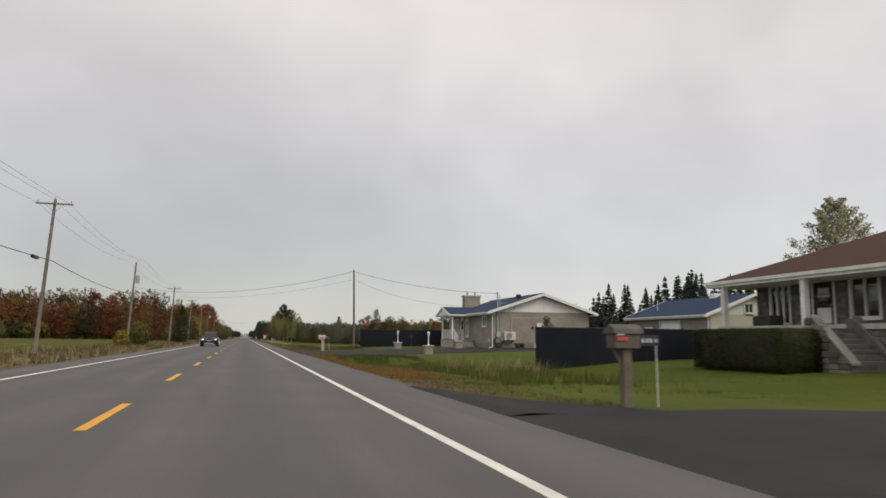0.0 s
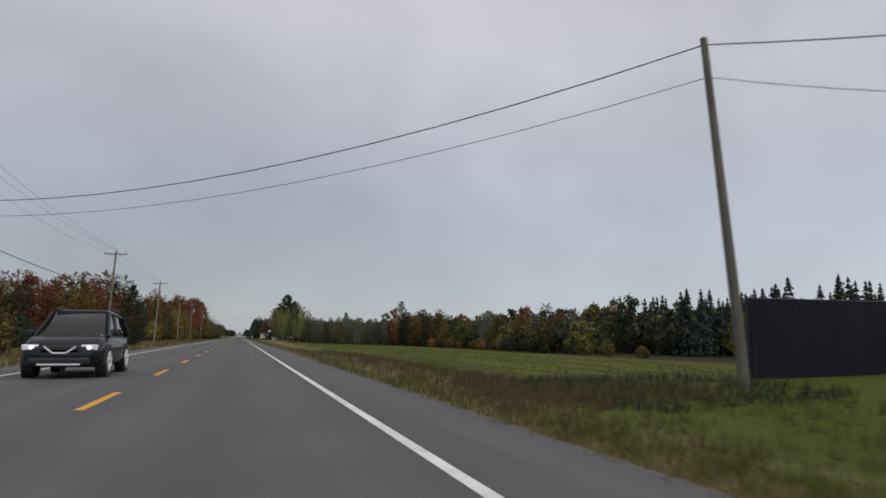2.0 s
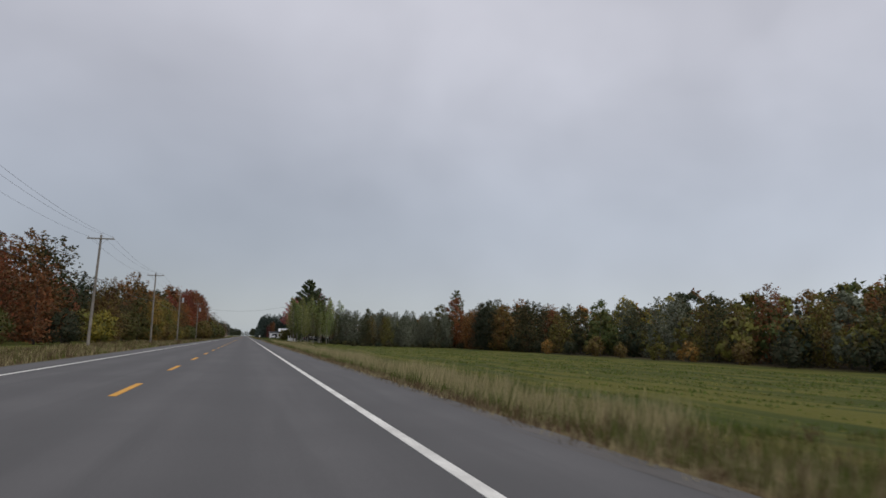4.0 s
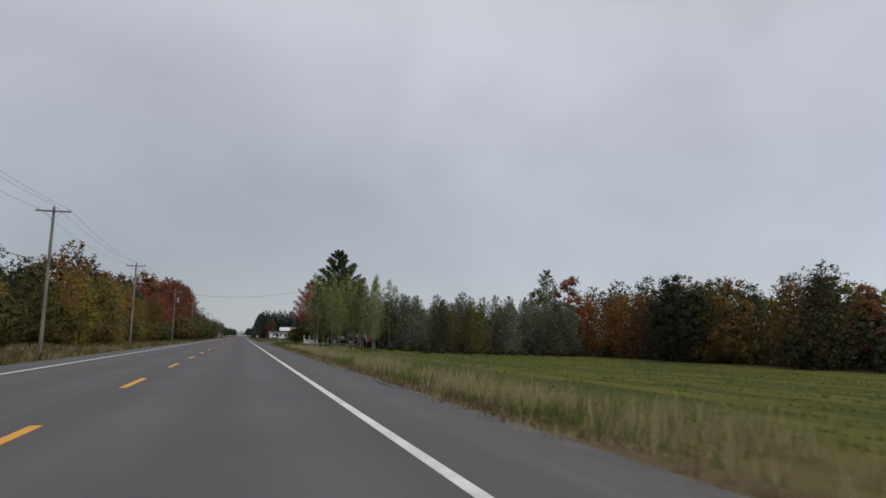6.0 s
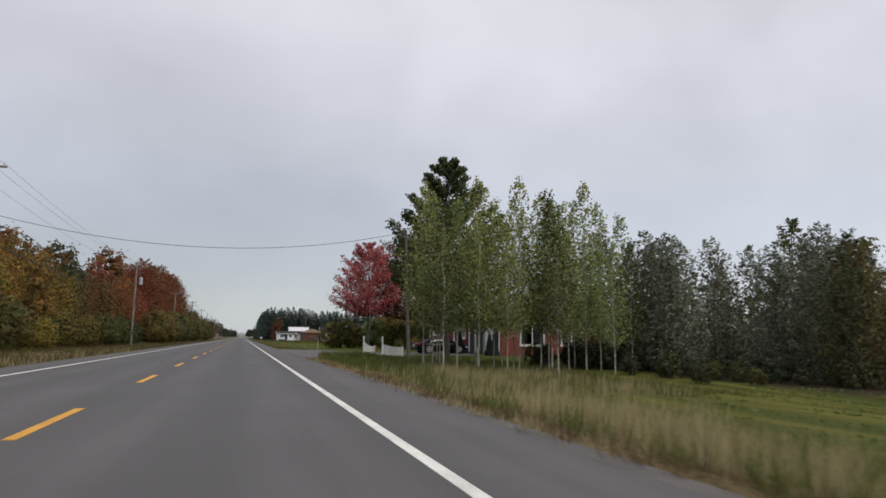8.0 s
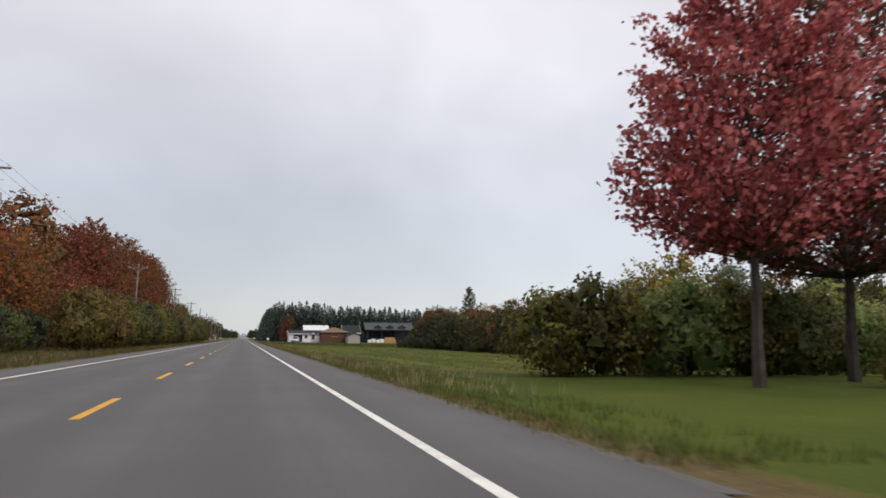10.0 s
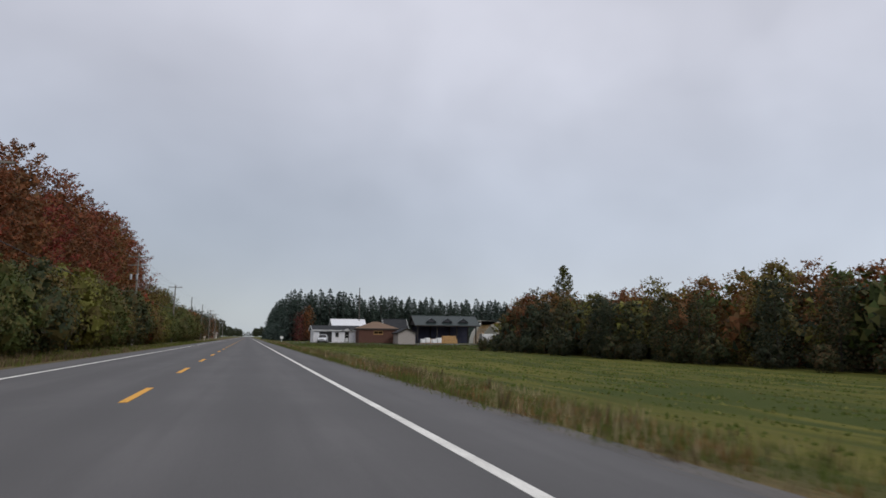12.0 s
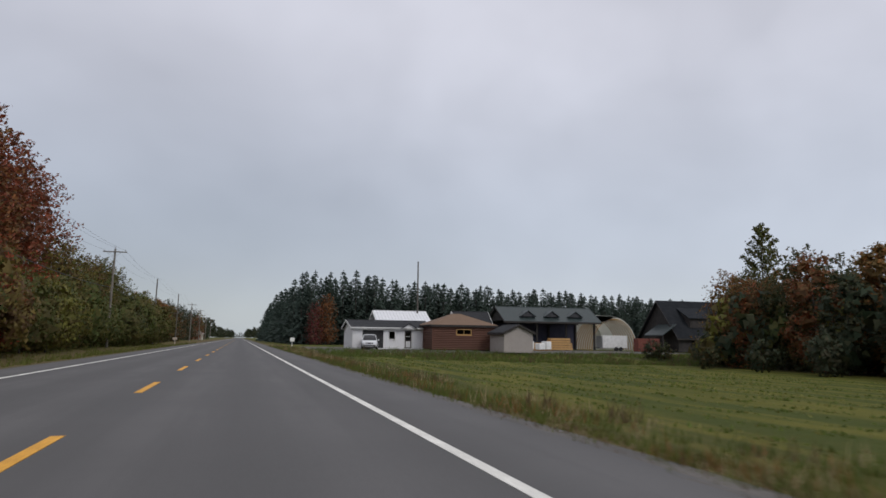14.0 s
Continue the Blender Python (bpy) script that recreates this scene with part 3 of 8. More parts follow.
pad("driveway", [(5.12, -14), (24, -8), (24, 9.6), (5.12, 9.8)], M_DRIVE, "dark asphalt driveway of the stone house", 26, 14, 0.05, 0.0)
pad("driveway", [(5.12, 46.5), (15, 49.6), (15, 59.6), (5.12, 62)], M_DRIVE, "dark asphalt driveway between brick lamp piers", 16, 14)
pad("driveway", [(14.8, 49.2), (36, 45), (36, 58.2), (14.8, 59.3)], M_DRIVE, "dark asphalt parking area beside the grey house", 26, 14, 0.056)
pad("driveway", [(5.12, 291.8), (12.8, 296.4), (12.8, 305.2), (5.12, 309)], M_PALEDRIVE, "pale worn asphalt driveway between white picket fences", 12, 14)
pad("driveway", [(12.3, 297.8), (21.2, 296.2), (21.2, 303), (12.3, 305.2)], M_PALEDRIVE, "pale worn asphalt parking area before the red house", 10, 10, 0.056)
pad("driveway", [(5.12, 9.3), (8.2, 9.3), (6.1, 12.0), (5.12, 15.6)], M_DRIVE, "dark asphalt flare of the driveway beside the mailbox", 8, 8, 0.055, 0.0)
pad("driveway", [(5.12, 279.5), (6.3, 284.0), (7.2, 293.4), (5.12, 294.6)], M_PALEDRIVE, "pale worn asphalt flare of the driveway", 10, 10, 0.055, 0.0)
pad("driveway", [(9, 497), (62, 506), (62, 530), (10, 530)], M_GRAVEL, "grey gravel yard of the shed dealer", 30, 16, 0.05)


# ---- plants ----
RNG = np.random.default_rng(11)


def unit(v):
    return v / np.maximum(np.linalg.norm(v, axis=1, keepdims=True), 1e-6)


NORMALS = {}


def leaf_mesh(name, cen, ln, wd, mat, direction=None, loose=1.0, facing=None, quad=False):
    """Many small pointed leaves, each its own three- or four-cornered piece; facing: the way each leaf catches the light."""
    n = len(cen)
    d = RNG.normal(size=(n, 3)) * loose
    if direction is not None:
        d = d + direction
    d = unit(d)
    s = unit(np.cross(d, RNG.normal(size=(n, 3))))
    up = np.cross(s, d)
    if facing is not None:
        s = s * np.where((np.cross(s, d) * facing).sum(1) < 0, -1.0, 1.0)[:, None]
        up = np.cross(s, d)
    ln, wd = np.broadcast_to(ln, n)[:, None] * 0.5, np.broadcast_to(wd, n)[:, None] * 0.5
    k = 4 if quad else 3
    v = np.empty((n, k, 3))
    if quad:
        v[:, 0], v[:, 2] = cen - d * ln, cen + d * ln
        v[:, 1], v[:, 3] = cen + s * wd + up * wd * 0.25, cen - s * wd + up * wd * 0.25
    else:
        v[:, 0], v[:, 1], v[:, 2] = cen + d * ln, cen - d * ln - s * wd, cen - d * ln + s * wd
    me = bpy.data.meshes.new(name)
    me.vertices.add(k * n)
    me.vertices.foreach_set("co", v.ravel())
    me.loops.add(k * n)
    me.loops.foreach_set("vertex_index", np.arange(k * n))
    me.polygons.add(n)
    me.polygons.foreach_set("loop_start", np.arange(0, k * n, k))
    me.update(calc_edges=True)
    if facing is not None:
        nn = np.repeat(unit(facing + 0.25 * RNG.normal(size=(n, 3))), k, 0)
        me.normals_split_custom_set_from_vertices(nn)
        NORMALS[me.name] = nn
    me.materials.append(mat)
    return me


def blade_mesh(name, foot, h, wd, mat):
    """Many upright three-cornered grass blades that lean a little."""
    n = len(foot)
    a = RNG.uniform(0, 2 * math.pi, n)
    side = np.stack([np.cos(a), np.sin(a), np.zeros(n)], 1) * wd * .5
    tip = foot + np.stack([RNG.normal(.1, .22, n) * h, RNG.normal(0, .22, n) * h, h], 1)
    v = np.stack([foot - side, foot + side, tip], 1)
    me = bpy.data.meshes.new(name)
    me.vertices.add(3 * n)
    me.vertices.foreach_set("co", v.ravel())
    me.loops.add(3 * n)
    me.loops.foreach_set("vertex_index", np.arange(3 * n))
    me.polygons.add(n)
    me.polygons.foreach_set("loop_start", np.arange(0, 3 * n, 3))
    me.update(calc_edges=True)
    me.materials.append(mat)
    return me


def wood_mesh(name, segs, mat, n=6):
    """Tapered trunk and limbs from rows (p0, p1, r0, r1)."""
    bm = bmesh.new()
    for p0, p1, r0, r1 in segs:
        tube(bm, p0, p1, r0, r1, n if r0 > 0.08 else 3, False)
    me = bpy.data.meshes.new(name)
    bm.to_mesh(me)
    bm.free()
    me.materials.append(mat)
    return me


def bent_trunk(h, r, lean=0.04, steps=9):
    pts, segs = [Vector((0, 0, -0.3))], []
    for i in range(1, steps + 1):
        k = i / steps
        pts.append(Vector((lean * h * k * RNG.uniform(-.6, .6), lean * h * k * RNG.uniform(-.6, .6), h * k)))
    for i in range(steps):
        segs.append((pts[i], pts[i + 1], r * (1 - 0.85 * i / steps) * (1.25 if i == 0 else 1), r * (1 - 0.85 * (i + 1) / steps)))
    return pts, segs


def tangent_leaves(name, cen, nrm, size, mat, facing):
    """Three-cornered leaves that lie along the skin of a clump."""
    n = len(cen)
    up = unit(nrm + 0.45 * RNG.normal(size=(n, 3)))
    d = unit(np.cross(up, RNG.normal(size=(n, 3))) + np.array([0, 0, 0.25]))
    side = np.cross(d, up)
    ln, wd = size[:, None] * 0.6, size[:, None] * 0.42
    v = np.stack([cen + d * ln, cen - d * ln * 0.7 - side * wd, cen - d * ln * 0.7 + side * wd], 1)
    me = bpy.data.meshes.new(name)
    me.vertices.add(3 * n)
    me.vertices.foreach_set("co", v.ravel())
    me.loops.add(3 * n)
    me.loops.foreach_set("vertex_index", np.arange(3 * n))
    me.polygons.add(n)
    me.polygons.foreach_set("loop_start", np.arange(0, 3 * n, 3))
    me.update(calc_edges=True)
    nn = np.repeat(unit(facing + 0.2 * RNG.normal(size=(n, 3))), 3, 0)
    me.normals_split_custom_set_from_vertices(nn)
    NORMALS[me.name] = nn
    me.materials.append(mat)
    return me


def lobed(h, r, base, lobes, per, leaf, trunk_r=0.16, sprays=0.22):
    """A dense broad-leaved tree: a crown of rounded clumps, leafy on the outside, with loose sprays that break its outline."""
    pts, segs = bent_trunk(h * 0.82, trunk_r)
    cen, nrm, size = [], [], []
    for i in range(lobes):
        u = (i + RNG.uniform(0, 1)) / lobes
        w = math.sin(math.pi * (0.16 + 0.74 * u ** 0.9)) ** 0.7
        rr = r * RNG.uniform(0.3, 0.48) * (1 - 0.3 * u)
        out = max(0.0, r * w - rr) * math.sqrt(RNG.uniform(0.35, 1.0))
        a = 2.4 * i + RNG.uniform(-0.5, 0.5)
        z = base + 0.6 * rr + (h - base - 1.5 * rr) * u
        c = np.array([out * math.cos(a), out * math.sin(a), z])
        n = max(12, int(per * (rr / (0.35 * r)) ** 2))
        way = unit(RNG.normal(size=(3 * n, 3)) + np.array([0, 0, 0.12]))
        outward = np.array([math.cos(a), math.sin(a), 0.9 * (u - 0.35)]) * min(1.0, out / (0.25 * r))
        way = way[(way @ outward) > -0.3][:n]
        reach = RNG.uniform(0.8, 1.05, len(way))
        far = RNG.uniform(size=len(way)) < sprays
        reach[far] = 1.05 + 0.6 * RNG.uniform(0, 1, far.sum()) ** 1.7
        cen.append(c + way * (rr * reach)[:, None] * np.array([1, 1, 0.85]))
        nrm.append(way)
        size.append(leaf * RNG.uniform(0.7, 1.3, len(way)))
        k = 9
        way = unit(RNG.normal(size=(k, 3)))
        cen.append(c + way * rr * 0.5)
        nrm.append(way)
        size.append(np.full(k, rr * 0.95))
        foot = pts[min(len(pts) - 1, max(1, int((z - 0.5 * out) / (h * 0.82) * (len(pts) - 1))))]
        if i % 2 == 0:
            lr = trunk_r * 0.35 * (1 - 0.6 * u)
            segs.append((foot, Vector(c), lr, lr * 0.3))
    cen, nrm, size = np.concatenate(cen), np.concatenate(nrm), np.concatenate(size)
    cen[:, 2] = np.maximum(cen[:, 2], 0.15)
    whole = unit((cen - np.array([0, 0, base + 0.4 * (h - base)])) / np.array([r, r, 0.5 * (h - base)]))
    crown = tangent_leaves("crown", cen, nrm, size, LEAF["green"], unit(0.62 * nrm + 0.6 * whole + np.array([0, 0, 0.3])))
    return wood_mesh("trunk", segs, M_BARK), crown


def branched(h, r, base, n, per, leaf, profile, rise, trunk_r=0.16, bark=None, width=0.15, flat=0.6, wide=0.7, quad=True, core=0):
    """A tree of single leafy branches that reach out and up like fingers, with gaps of sky between them; core: leaves that close its middle."""
    pts, segs = bent_trunk(h * 0.93, trunk_r, 0.025)
    cen, way, face = [], [], []
    for i in range(n):
        u = (i + RNG.uniform(0, 1)) / n
        a = 2.4 * i + RNG.uniform(-0.5, 0.5)
        rad = r * float(np.interp(u, *profile)) * RNG.uniform(0.62, 1.12)
        ze = base + (h - base) * u
        zs = max(base * 0.75, ze - rise * rad * RNG.uniform(0.7, 1.25))
        p0 = pts[min(len(pts) - 1, max(1, int(zs / (h * 0.93) * (len(pts) - 1))))].copy()
        p0.z = min(zs, h * 0.93)
        p2 = Vector((rad * math.cos(a), rad * math.sin(a), ze))
        p1 = p0.lerp(p2, 0.55) + Vector((0, 0, -0.1 * rad))
        lr = trunk_r * 0.3 * (1 - 0.65 * u)
        if not core or i % 4 == 0:
            segs += [(p0, p1, lr, lr * 0.6), (p1, p2, lr * 0.6, lr * 0.15)]
        m = max(8, int(per * (0.35 + 0.65 * rad / r)))
        k = RNG.uniform(0.16, 1.0, m)[:, None] ** 0.75
        b = np.array(p0) * (1 - k) ** 2 + 2 * np.array(p1) * k * (1 - k) + np.array(p2) * k ** 2
        ln = (p2 - p0).length
        off = np.clip(RNG.normal(size=(m, 3)), -1.8, 1.8) * (width * ln * (1.08 - 0.85 * k) + 0.07) * np.array([1, 1, flat])
        out = np.array(unit(np.array([tuple(p2 - p0)])))
        cen.append(b + off)
        way.append(np.repeat(out, m, 0))
        face.append(unit(0.6 * unit(off) + 0.5 * out + np.array([0, 0, 0.55])))
    size = [leaf * RNG.uniform(.7, 1.3, sum(len(c) for c in cen))]
    if core:
        u = RNG.uniform(0, 0.86, core)
        a = RNG.uniform(0, 2 * math.pi, core)
        rad = 0.55 * r * np.interp(u, *profile) * np.sqrt(RNG.uniform(0.1, 1, core))
        out = np.stack([np.cos(a), np.sin(a), np.full(core, 0.3)], 1)
        cen.append(np.stack([rad * np.cos(a), rad * np.sin(a), base + 0.3 + (h - base) * u * 0.95], 1))
        way.append(np.repeat(np.array([[0, 0, 1.0]]), core, 0))
        face.append(unit(out))
        size.append(RNG.uniform(0.6, 1.0, core) * 0.19 * r)
    cen, way, face, size = np.concatenate(cen), np.concatenate(way), np.concatenate(face), np.concatenate(size)
    crown = leaf_mesh("crown", cen, size, size * wide, LEAF["green"], way, 0.8, face, quad)
    return wood_mesh("trunk", segs, bark or M_BARK), crown


def conifer(h, r, whorls, arms, per, leaf, base=0.6, taper=0.95):
    """A spruce: whorls of drooping arms that shorten to a pointed top."""
    segs = [((0, 0, -0.3), (0, 0, h * 0.97), 0.016 * h, 0.01)]
    cen, dirs, size = [], [], []
    for i in range(whorls):
        u = min(max((i + RNG.uniform(-.3, .3)) / whorls, 0), 0.985)
        z = base + (h - base) * u
        rr = r * (1 - u) ** taper * RNG.uniform(0.84, 1.1) + 0.05
        na = max(4, int(arms * (1 - 0.5 * u)))
        for a in range(na):
            t = 2 * math.pi * (a / na) + RNG.uniform(0, 1.2) + i
            ra = rr * RNG.uniform(0.66, 1.12)
            ks = RNG.uniform(0.2, 1.0, per) ** 0.7
            out = np.array([math.cos(t), math.sin(t), 0.0])
            p = out[None] * (ra * ks)[:, None]
            p[:, 2] = z - 0.3 * ra * ks ** 1.5 + 0.1 * ra
            p += RNG.normal(size=p.shape) * 0.05 * (0.4 + rr)
            cen.append(p)
            dirs.append(np.repeat((out + np.array([0, 0, -0.3]))[None], per, 0))
            size.append(np.full(per, 0.45 + 0.55 * (1 - u)))
    cen.append(np.array([[0, 0, h - k * 0.018 * h] for k in range(6)]))
    dirs.append(np.repeat(np.array([[0, 0, 3.0]]), 6, 0))
    size.append(np.full(6, 0.5))
    cen, dirs, size = np.concatenate(cen), np.concatenate(dirs), np.concatenate(size)
    return wood_mesh("trunk", segs, M_BARK), leaf_mesh("crown", cen, leaf * size * RNG.uniform(.7, 1.3, len(cen)), leaf * size * 0.55, LEAF["pine_green"], dirs, 0.4, unit(dirs * np.array([1, 1, 0]) + np.array([0, 0, 0.9])))


def plant(name, meshes, x, y, scale, tone, label, category="tree", group="", z=None, sz=None, bark=None):
    ob = thing(name, x, y, gz(x, y) - 0.05 if z is None else z, RNG.uniform(0, 360), label, category, group)
    ob.scale = (scale, scale, sz or scale)
    for nm, me in zip(("trunk", "crown"), meshes):
        o = shared(nm, me, ob)
        if nm == "crown" and tone:
            o.material_slots[0].link = "OBJECT"
            o.material_slots[0].material = LEAF[tone]
        if nm == "trunk" and bark:
            o.material_slots[0].link = "OBJECT"
            o.material_slots[0].material = bark
    return ob


BUSHY = ((0, .12, .35, .6, .8, .93, 1), (.75, 1, 1, .93, .76, .52, .25))
WOOD = [branched(14, 3.7, 0.5, 64, 30, 0.38, BUSHY, 1.2, 0.15, None, 0.17, 0.9, 0.75, False, 320) for _ in range(3)] + [lobed(14, 3.1, 0.7, 17, 80, 0.42, 0.16, 0.4)]
DEEPWOOD = [lobed(14, 4.0, 1.0, 12, 28, 0.82) for _ in range(3)]
NEARWOOD = [branched(14, 3.6, 0.4, 96, 48, 0.24, BUSHY, 1.2, 0.15, None, 0.15, 0.9, 0.75, False, 460) for _ in range(3)] + [lobed(14, 3.4, 0.6, 28, 180, 0.24, 0.16, 0.4)]
NEARTALL = [branched(16, 3.7, 1.0, 140, 88, 0.22, BUSHY, 1.0, 0.18, None, 0.11, 0.8, 0.75, False, 700) for _ in range(3)]
TALLWOOD = [branched(16, 4.3, 1.0, 80, 28, 0.4, BUSHY, 1.1, 0.17, None, 0.15, 0.8, 0.75, False, 380) for _ in range(2)] + [lobed(16, 4.4, 1.2, 24, 96, 0.4, 0.16, 0.4)]
MIDWOOD = [branched(14, 3.7, 0.3, 84, 36, 0.32, BUSHY, 1.3, 0.15, None, 0.16, 0.9, 0.75, False, 420) for _ in range(3)] + [lobed(14, 3.5, 0.5, 26, 120, 0.3, 0.16, 0.45)]
SHRUB = [lobed(4, 2.3, 0.1, 13, 100, 0.2, 0.06, 0.4) for _ in range(3)]
LOWSHRUB = [lobed(4, 2.3, 0.1, 10, 55, 0.28, 0.06, 0.4) for _ in range(3)]
FILLSHRUB = [lobed(4, 2.3, 0.1, 7, 32, 0.4, 0.06, 0.3) for _ in range(3)]
EDGESHRUB = [lobed(7.6, 4.0, 0.2, 20, 130, 0.27, 0.1, 0.3) for _ in range(3)]
SPRUCE = [conifer(12, r, 34, 9, 5, 0.95) for r in (2.8, 3.1, 3.4)]
PLANTED = [conifer(12, r, 32, 9, 5, 0.8, 0.4, 0.6) for r in (2.4, 2.7, 3.0)]
SPIRE = ((0, .12, .4, .7, .9, 1), (.5, .9, 1, .66, .3, .05))
POPLAR = [branched(13.2, 1.75, 3.7, 42, 62, 0.19, SPIRE, 1.9, 0.06, M_BIRCHBARK, 0.17, 1.0) for _ in range(4)]
SILVER = [branched(10.8, 2.9, 0.4, 76, 68, 0.21, ((0, .15, .45, .75, .9, 1), (.8, 1, .95, .66, .4, .12)), 1.5, 0.1, None, 0.13, 1.0, 0.75, False, 160) for _ in range(3)]

TONE_TEXT = {"poplar": "yellow-green", "green": "green", "dark_green": "dark green", "olive": "olive-green", "gold": "golden-yellow", "orange": "orange", "forest": "dull green", "bronze": "bronze-brown", "flame": "flame-red",
             "rust": "rusty red-brown", "red": "crimson", "silver": "silvery grey-green", "pine_green": "dark green"}


def pick(tones):
    names, w = list(tones), np.array(list(tones.values()), float)
    return names[RNG.choice(len(names), p=w / w.sum())]


def wood_row(points, tones, kinds, smin, smax, group, where):
    for x, y in points:
        me = kinds[RNG.integers(len(kinds))]
        tone = pick(tones)
        s = RNG.uniform(smin, smax)
        plant("broadleaf_tree", me, x, y, s * 1.36, tone, TONE_TEXT[tone] + " autumn tree " + where, "tree", group, sz=s * RNG.uniform(1.02, 1.18))


def along(y0, y1, step, edge, depth, jitter=1.6):
    out = []
    y = y0
    while y < y1:
        for row in range(depth):
            out.append((edge(y) + (row * 5.0 + RNG.uniform(-jitter, jitter)) * (1 if edge(y) > 0 else -1), y + RNG.uniform(-jitter, jitter) + row * 1.7))
        y += step
    return out


DARKMIX = {"green": 2.5, "dark_green": 3.2, "olive": 3.2, "gold": .7, "orange": .8, "rust": .8}

# the wood behind the left-hand field, then close along the road
LEFTWOOD = {"forest": 3, "olive": 1.6, "rust": 4.5, "bronze": 3, "orange": .5, "red": .4}
wood_row([(-20 - 3.1 * k + RNG.uniform(-1, 1), 204 + 2.15 * k + RNG.uniform(-1.5, 1.5)) for k in range(18)], LEFTWOOD, TALLWOOD, 0.54, 0.66, "autumn wood", "at the far end of a field")
wood_row([(-23 - 3.2 * k + RNG.uniform(-1, 1), 225 + 1.95 * k + RNG.uniform(-2, 2)) for k in range(18)], LEFTWOOD, TALLWOOD, 0.8, 0.88, "autumn wood", "at the far end of a field")
wood_row([(-12.4, 473.0), (-14.0, 489.0)], {"flame": 1}, NEARWOOD, 0.46, 0.5, "roadside wood", "glowing in the roadside wood")
wood_row([(-16.0, 226.0), (-17.5, 233.0)], {"olive": 3, "gold": 2}, NEARWOOD, 0.5, 0.6, "roadside wood", "beside the power line")
wood_row(along(104, 232, 5.0, lambda y: -66, 1), LEFTWOOD, TALLWOOD, 0.58, 0.74, "autumn wood", "behind a field")
wood_row(along(306, 340, 4.4, lambda y: -19.0, 1), {"gold": 3, "olive": 1.6, "orange": 1.2}, NEARWOOD, 0.56, 0.68, "roadside wood", "at the roadside wood's edge")
wood_row(along(252, 306, 5.2, lambda y: float(np.interp(y, (252, 275, 300), (-38, -25, -21))), 1), {"olive": 3.4, "gold": 1.6, "forest": 3, "bronze": 2, "orange": .5}, NEARWOOD, 0.42, 0.58, "roadside wood", "at the roadside wood's edge")
wood_row(along(340, 364, 5.0, lambda y: -19.5, 1), {"olive": .8, "dark_green": 2, "bronze": 1, "forest": 3}, NEARWOOD, 0.52, 0.7, "roadside wood", "at the roadside wood's edge")
wood_row(along(366, 408, 5.0, lambda y: -19.5, 1), {"rust": 3, "orange": 1.6, "bronze": 1, "red": 1.6}, NEARWOOD, 0.58, 0.8, "roadside wood", "at the roadside wood's edge")
wood_row(along(256, 310, 6.0, lambda y: float(np.interp(y, (252, 275, 300, 408), (-44, -31, -27, -25))), 1), {"rust": 3, "dark_green": 4, "bronze": 1.6, "olive": 1}, TALLWOOD, 0.64, 0.76, "roadside wood", "at the roadside wood's edge")
wood_row(along(312, 390, 6.0, lambda y: -26.0, 1), {"dark_green": 3, "forest": 3, "bronze": 1.2}, TALLWOOD, 0.72, 0.9, "roadside wood", "at the roadside wood's edge")
wood_row(along(390, 408, 6.0, lambda y: -25.5, 1), {"rust": 4, "orange": 3, "red": .8}, TALLWOOD, 0.74, 0.95, "roadside wood", "at the roadside wood's edge")
wood_row(along(412, 460, 5.6, lambda y: -20.6, 1), {"rust": 4, "orange": 2.4, "red": 2.4}, NEARTALL, 0.94, 1.06, "roadside wood", "tall in the roadside wood")
wood_row(along(463, 511, 5.6, lambda y: -20.8, 1), {"rust": 4, "bronze": 1.6, "orange": 1.4, "red": 2}, NEARTALL, 1.1, 1.22, "roadside wood", "tall in the roadside wood")
wood_row(along(408, 518, 6.2, lambda y: -26.0, 1), {"rust": 4.5, "orange": 2.2, "bronze": 2, "red": .8, "forest": .8}, TALLWOOD, 1.0, 1.2, "roadside wood", "tall in the roadside wood")
wood_row(along(500, 545, 5.0, lambda y: -15.6, 1), {"green": 2, "olive": 2.4, "forest": 2, "bronze": .8}, NEARWOOD, 0.66, 0.8, "roadside wood", "in the roadside wood")
wood_row(along(545, 640, 6.0, lambda y: -15.6, 2), {"green": 2, "olive": 2, "forest": 2, "rust": 1.2, "bronze": 1}, WOOD, 0.5, 0.66, "roadside wood", "in the roadside wood")
wood_row(along(640, 860, 12, lambda y: -18, 1), {"dark_green": 3, "olive": 2, "rust": 1}, WOOD, 0.6, 0.85, "far roadside wood", "in the distant roadside wood")
wood_row([(-14.6, 262), (-15.2, 269), (-14.4, 277), (-14.8, 283.5), (-16, 254)], {"olive": 3, "gold": 2, "green": 1}, NEARWOOD, 0.46, 0.6, "roadside wood", "at the roadside wood's edge")
# right: autumn wood behind the fields
wood_row(along(157, 226, 5.2, lambda y: 49, 2), {"olive": 2.4, "green": 1, "silver": 1, "forest": 3.4, "bronze": 2}, WOOD, 0.4, 0.5, "field-edge wood", "beyond the mown field")
wood_row(along(226, 244, 3.6, lambda y: 46, 2), {"forest": 3.4, "dark_green": 1.6, "bronze": 1.8, "olive": .6}, MIDWOOD, 0.44, 0.55, "field-edge wood", "beyond the mown field")
wood_row(along(244, 254, 3.6, lambda y: 45.5, 2), {"dark_green": 3, "forest": 2}, MIDWOOD, 0.46, 0.54, "field-edge wood", "beyond the mown field")
wood_row(along(254, 264, 3.8, lambda y: 46, 2), {"bronze": 2, "orange": 3}, MIDWOOD, 0.42, 0.52, "field-edge wood", "beyond the mown field")
